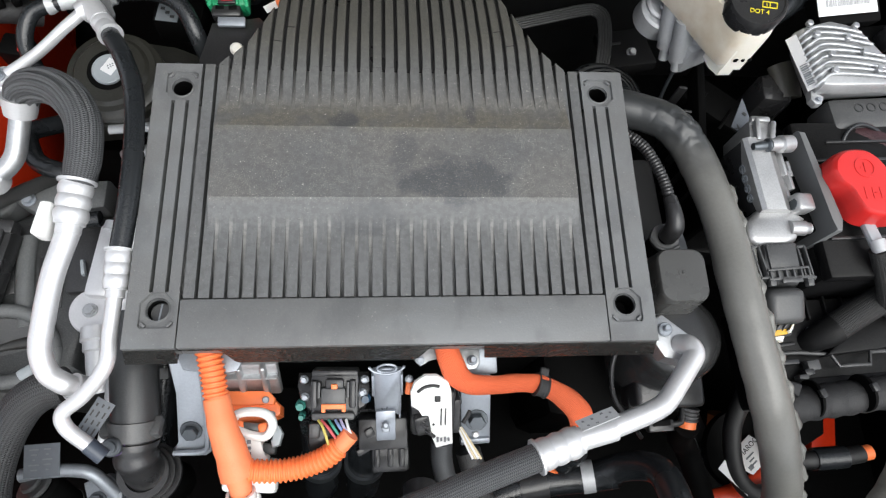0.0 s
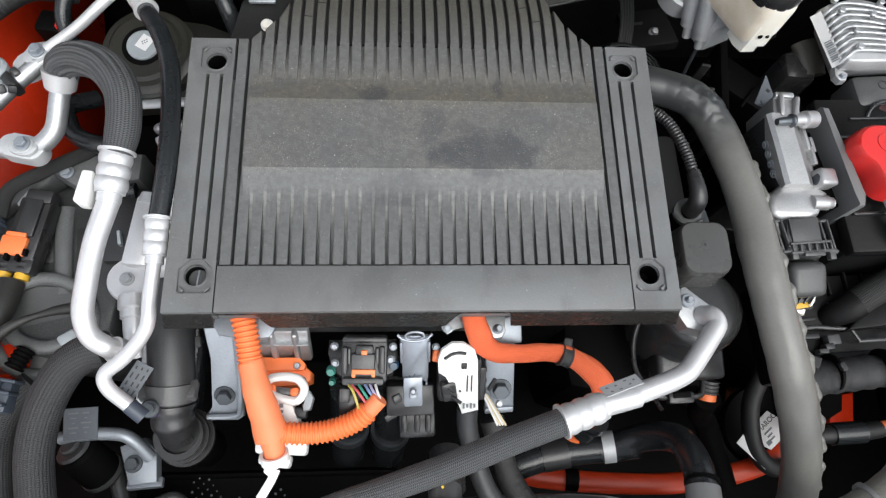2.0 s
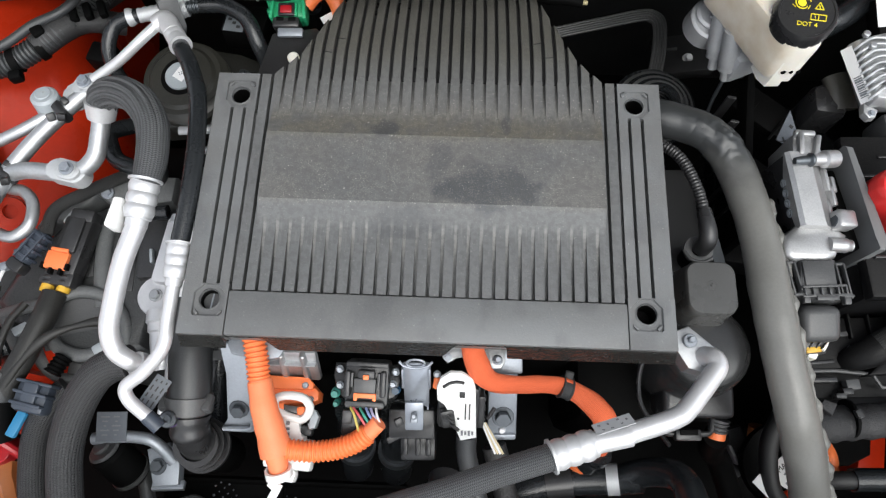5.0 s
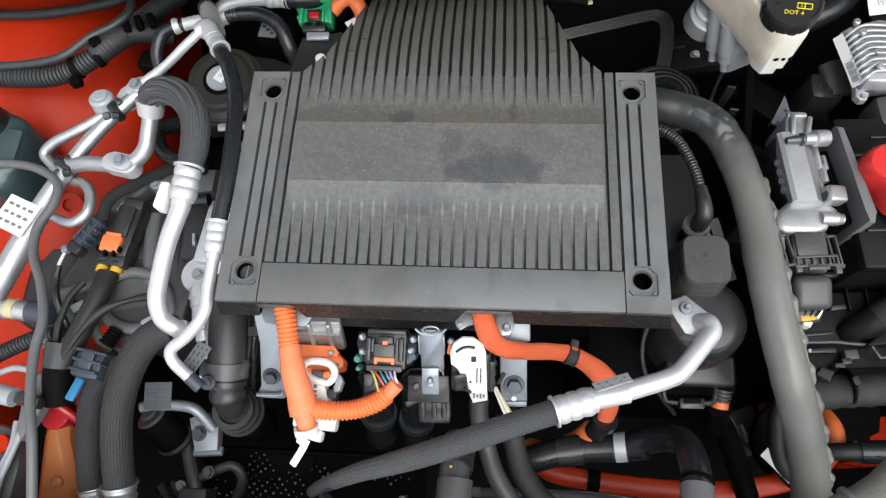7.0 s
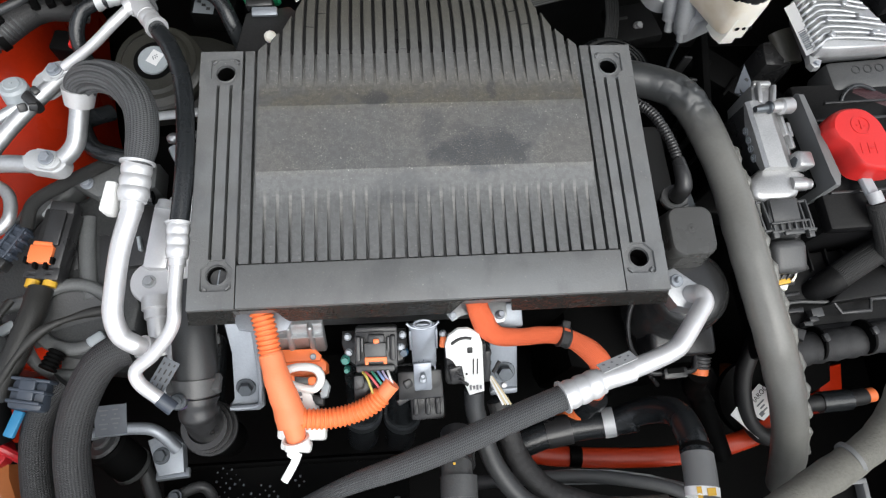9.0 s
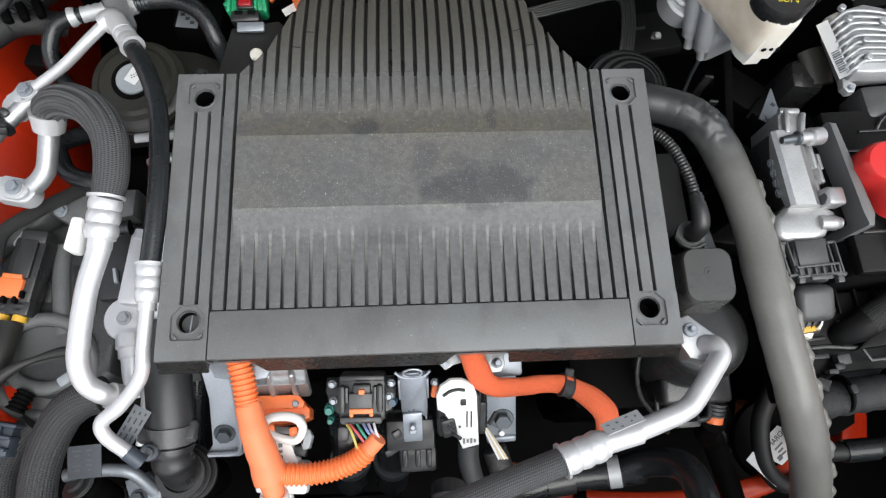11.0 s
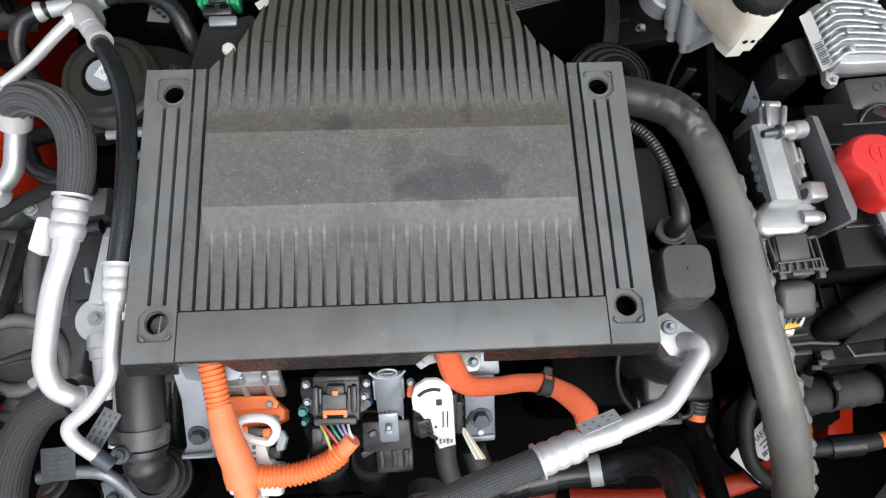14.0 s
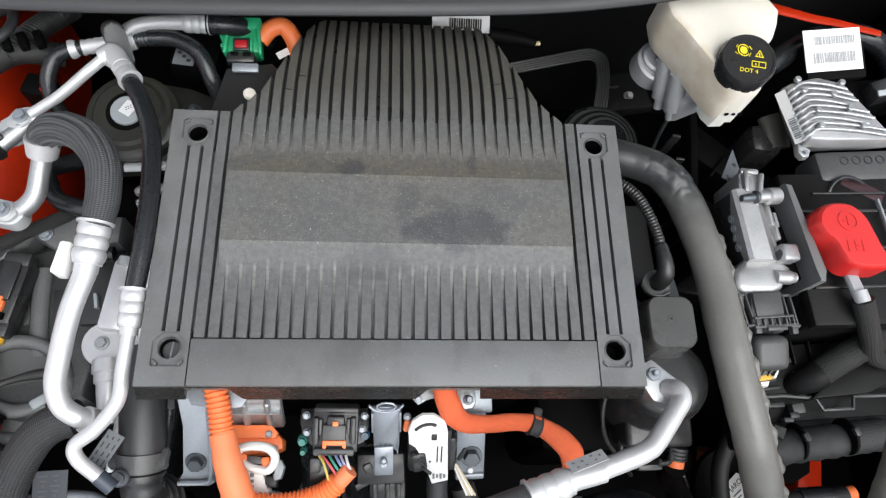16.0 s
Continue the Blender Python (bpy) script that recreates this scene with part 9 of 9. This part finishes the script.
    t = thing("back_label", (0.08, 0.46, 0.77), "white barcode label behind the cover", "label")
    part("sheet", box(BM(), (0.081, 0.462, 0.83), (0.078, 0.002, 0.030), (-58, 0, 1), 0), M_PAPER, t)
    d = BM()
    for i in range(14):
        box(d, (0.066 + 0.0032 * i, 0.4575, 0.8300), (0.0012 + 0.0006 * (i % 3), 0.0022, 0.013), (-58, 0, 1), 0)
    part("barcode_print", d, M_INK, t)
    t = thing("rear_sensor", (0.17, 0.46, 0.77), "black sensor with a brass tip behind the cover", "sensor")
    part("body", tube(BM(), [(0.12, 0.450, 0.82), (0.16, 0.449, 0.815), (0.185, 0.447, 0.81)], lambda s, d: 0.0115 - 0.004 * s + 0.0012 * (0.3 < s < 0.5), 8, 16), M_DARK, t)
    d = BM()
    disc(d, (0.186, 0.447, 0.81), 0.0032, 0.007, (1, 0, 0), 14)
    part("tip", d, M_PALE, t, "brass tip")
    t = thing("rear_tubes", (0.27, 0.53, 0.6), "flat bundle of thin black tubes by the firewall", "tube")
    for i in range(5):
        o = 0.0044 * i
        part("tube", tube(BM(), [(0.12, 0.512 - o, 0.65), (0.199, 0.534 - o, 0.65), (0.253, 0.549 - o, 0.65), (0.315, 0.5655 - o, 0.65), (0.340 - 0.6 * o, 0.5625 - o, 0.65), (0.352 - o, 0.544 - 0.5 * o, 0.65), (0.350 - o, 0.500, 0.648), (0.342 - o, 0.455, 0.64), (0.336 - o, 0.42, 0.60)], 0.0027, 8, 10), M_CASE, t)
    t = thing("firewall_bracket", (0.40, 0.52, 0.58), "dark firewall bracket with a bright nut", "bracket")
    part("plate", box(BM(), (0.392, 0.515, 0.600), (0.085, 0.080, 0.02), (-8, 0, 10), 0.004), M_DUCT, t)
    part("tab", box(BM(), (0.372, 0.520, 0.613), (0.020, 0.004, 0.004), (-8, 0, 10), 0.001), M_CASE, t)
    d = BM()
    disc(d, (0.3984, 0.5045, 0.610), 0.0085, 0.004, (0, -0.3, 1), 24, 0.001)
    disc(d, (0.3984, 0.5035, 0.614), 0.0058, 0.008, (0, -0.3, 1), 6, 0.001)
    part("nut", d, M_ALU, t, "bright nut")
    t = thing("rubber_boot", (0.325, 0.39, 0.60), "black ribbed rubber boot behind the hose", "boot")
    # every other fold is grey: painted highlights along the black rings
    for i in range(7):
        part("fold", ring(BM(), (0.326 - 0.0005 * i, 0.392 - 0.0025 * i, 0.640 + 0.007 * i), 0.0655 - 0.0058 * i, 0.018, 0.0035, (0.0, -0.06, 1), 44), M_CASE if i % 2 else M_RUBBER, t)
    part("skirt", tube(BM(), [(0.326, 0.392, 0.645), (0.326, 0.394, 0.57)], lambda q, d: 0.064 + 0.004 * q, 6, 40), M_RUBBER, t)
    t = thing("rear_bracket", (0.44, 0.33, 0.65), "dark plastic bracket below the brake cylinder", "bracket")
    part("beam", box(BM(), (0.480, 0.2965, 0.70), (0.195, 0.05, 0.10), (0, 0, -40), 0.008), M_DARK, t)
    for i in range(2, 6):
        part("rib", box(BM(), (0.355 + 0.032 * i, 0.375 - 0.027 * i, 0.752), (0.004, 0.040, 0.008), (0, 0, -40), 0.001), M_DARK, t)
    part("holder", tube(BM(), [(0.514, 0.350, 0.80), (0.519, 0.330, 0.797), (0.522, 0.306, 0.790)], 0.019, 5, 18, flat=0.6), M_HOLDER, t, "olive grey curved holder")
    hose("wing_hinge", [(0.39, 0.508, 0.86), (0.4555, 0.495, 0.86), (0.496, 0.489, 0.86), (0.534, 0.480, 0.86), (0.5665, 0.4715, 0.86), (0.600, 0.466, 0.86), (0.66, 0.452, 0.86)], lambda s, d: 0.0115 - 0.0065 * s, M_PAINT, "orange red painted body edge by the hinge", "body edge", flat=0.4)
    t = thing("right_wing", (0.75, 0.3, 0.6), "orange red painted wing on the battery side", "inner wing", kind="structure")
    part("panel", sheet(BM(), [[(0.72, 0.60, 0.86), (0.72, 0.35, 0.84), (0.72, 0.1, 0.80), (0.72, -0.3, 0.76)], [(0.84, 0.60, 0.90), (0.84, 0.35, 0.88), (0.84, 0.1, 0.84), (0.84, -0.3, 0.80)]]), M_PAINT, t)


rear_group()


# ---- engine below ----
def engine_below():
    t = thing("engine_block", (0, 0.1, 0.35), "dark engine and gearbox below the inverter", "engine")
    # near-black colour carries the shade of the depths
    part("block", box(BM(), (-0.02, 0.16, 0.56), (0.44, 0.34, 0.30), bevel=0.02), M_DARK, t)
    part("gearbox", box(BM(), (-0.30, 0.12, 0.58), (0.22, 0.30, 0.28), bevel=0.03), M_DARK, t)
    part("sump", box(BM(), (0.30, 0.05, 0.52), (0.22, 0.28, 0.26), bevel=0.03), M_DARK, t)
    t = thing("radiator_mesh", (-0.2, -0.24, 0.5), "black perforated heat shield with small holes", "heat shield")
    for i in range(2):
        part("sheet", box(BM(), (-0.285 + 0.17 * i, -0.235, 0.555), (0.168, 0.11, 0.004), (20, 0, 0), 0.001), M_DARK, t)
    part("flange", box(BM(), (-0.20, -0.180, 0.573), (0.34, 0.008, 0.012), (20, 0, 0), 0.002), M_DARK, t)


engine_below()


def shield_studs():
    """Bright pinholes in the perforated shield, in rows."""
    bm = BM()
    random.seed(9)
    for cx, cy, rx, ry in ((-0.282, -0.222, 0.026, 0.042), (-0.234, -0.228, 0.022, 0.020), (-0.336, -0.238, 0.015, 0.022), (-0.088, -0.210, 0.036, 0.010), (-0.190, -0.205, 0.02, 0.012)):
        for i in range(-9, 10):
            for j in range(-9, 10):
                x = 0.0088 * (i * 0.82 - j * 0.57)
                y = 0.0088 * (i * 0.57 + j * 0.82)
                if (x / rx) ** 2 + (y / ry) ** 2 > 1 or random.random() < 0.2:
                    continue
                disc(bm, (cx + x, cy + y, 0.5575 + (cy + y + 0.235) * 0.364 + 0.001), random.uniform(0.0007, 0.0018), 0.002, (random.uniform(-0.3, 0.3), -0.34, 0.94), 8, 0.0004)
    return whole("shield_dimple", bm, M_STEEL, "rows of small bright dimples in the heat shield", "dimples", kind="stuff")


shield_studs()
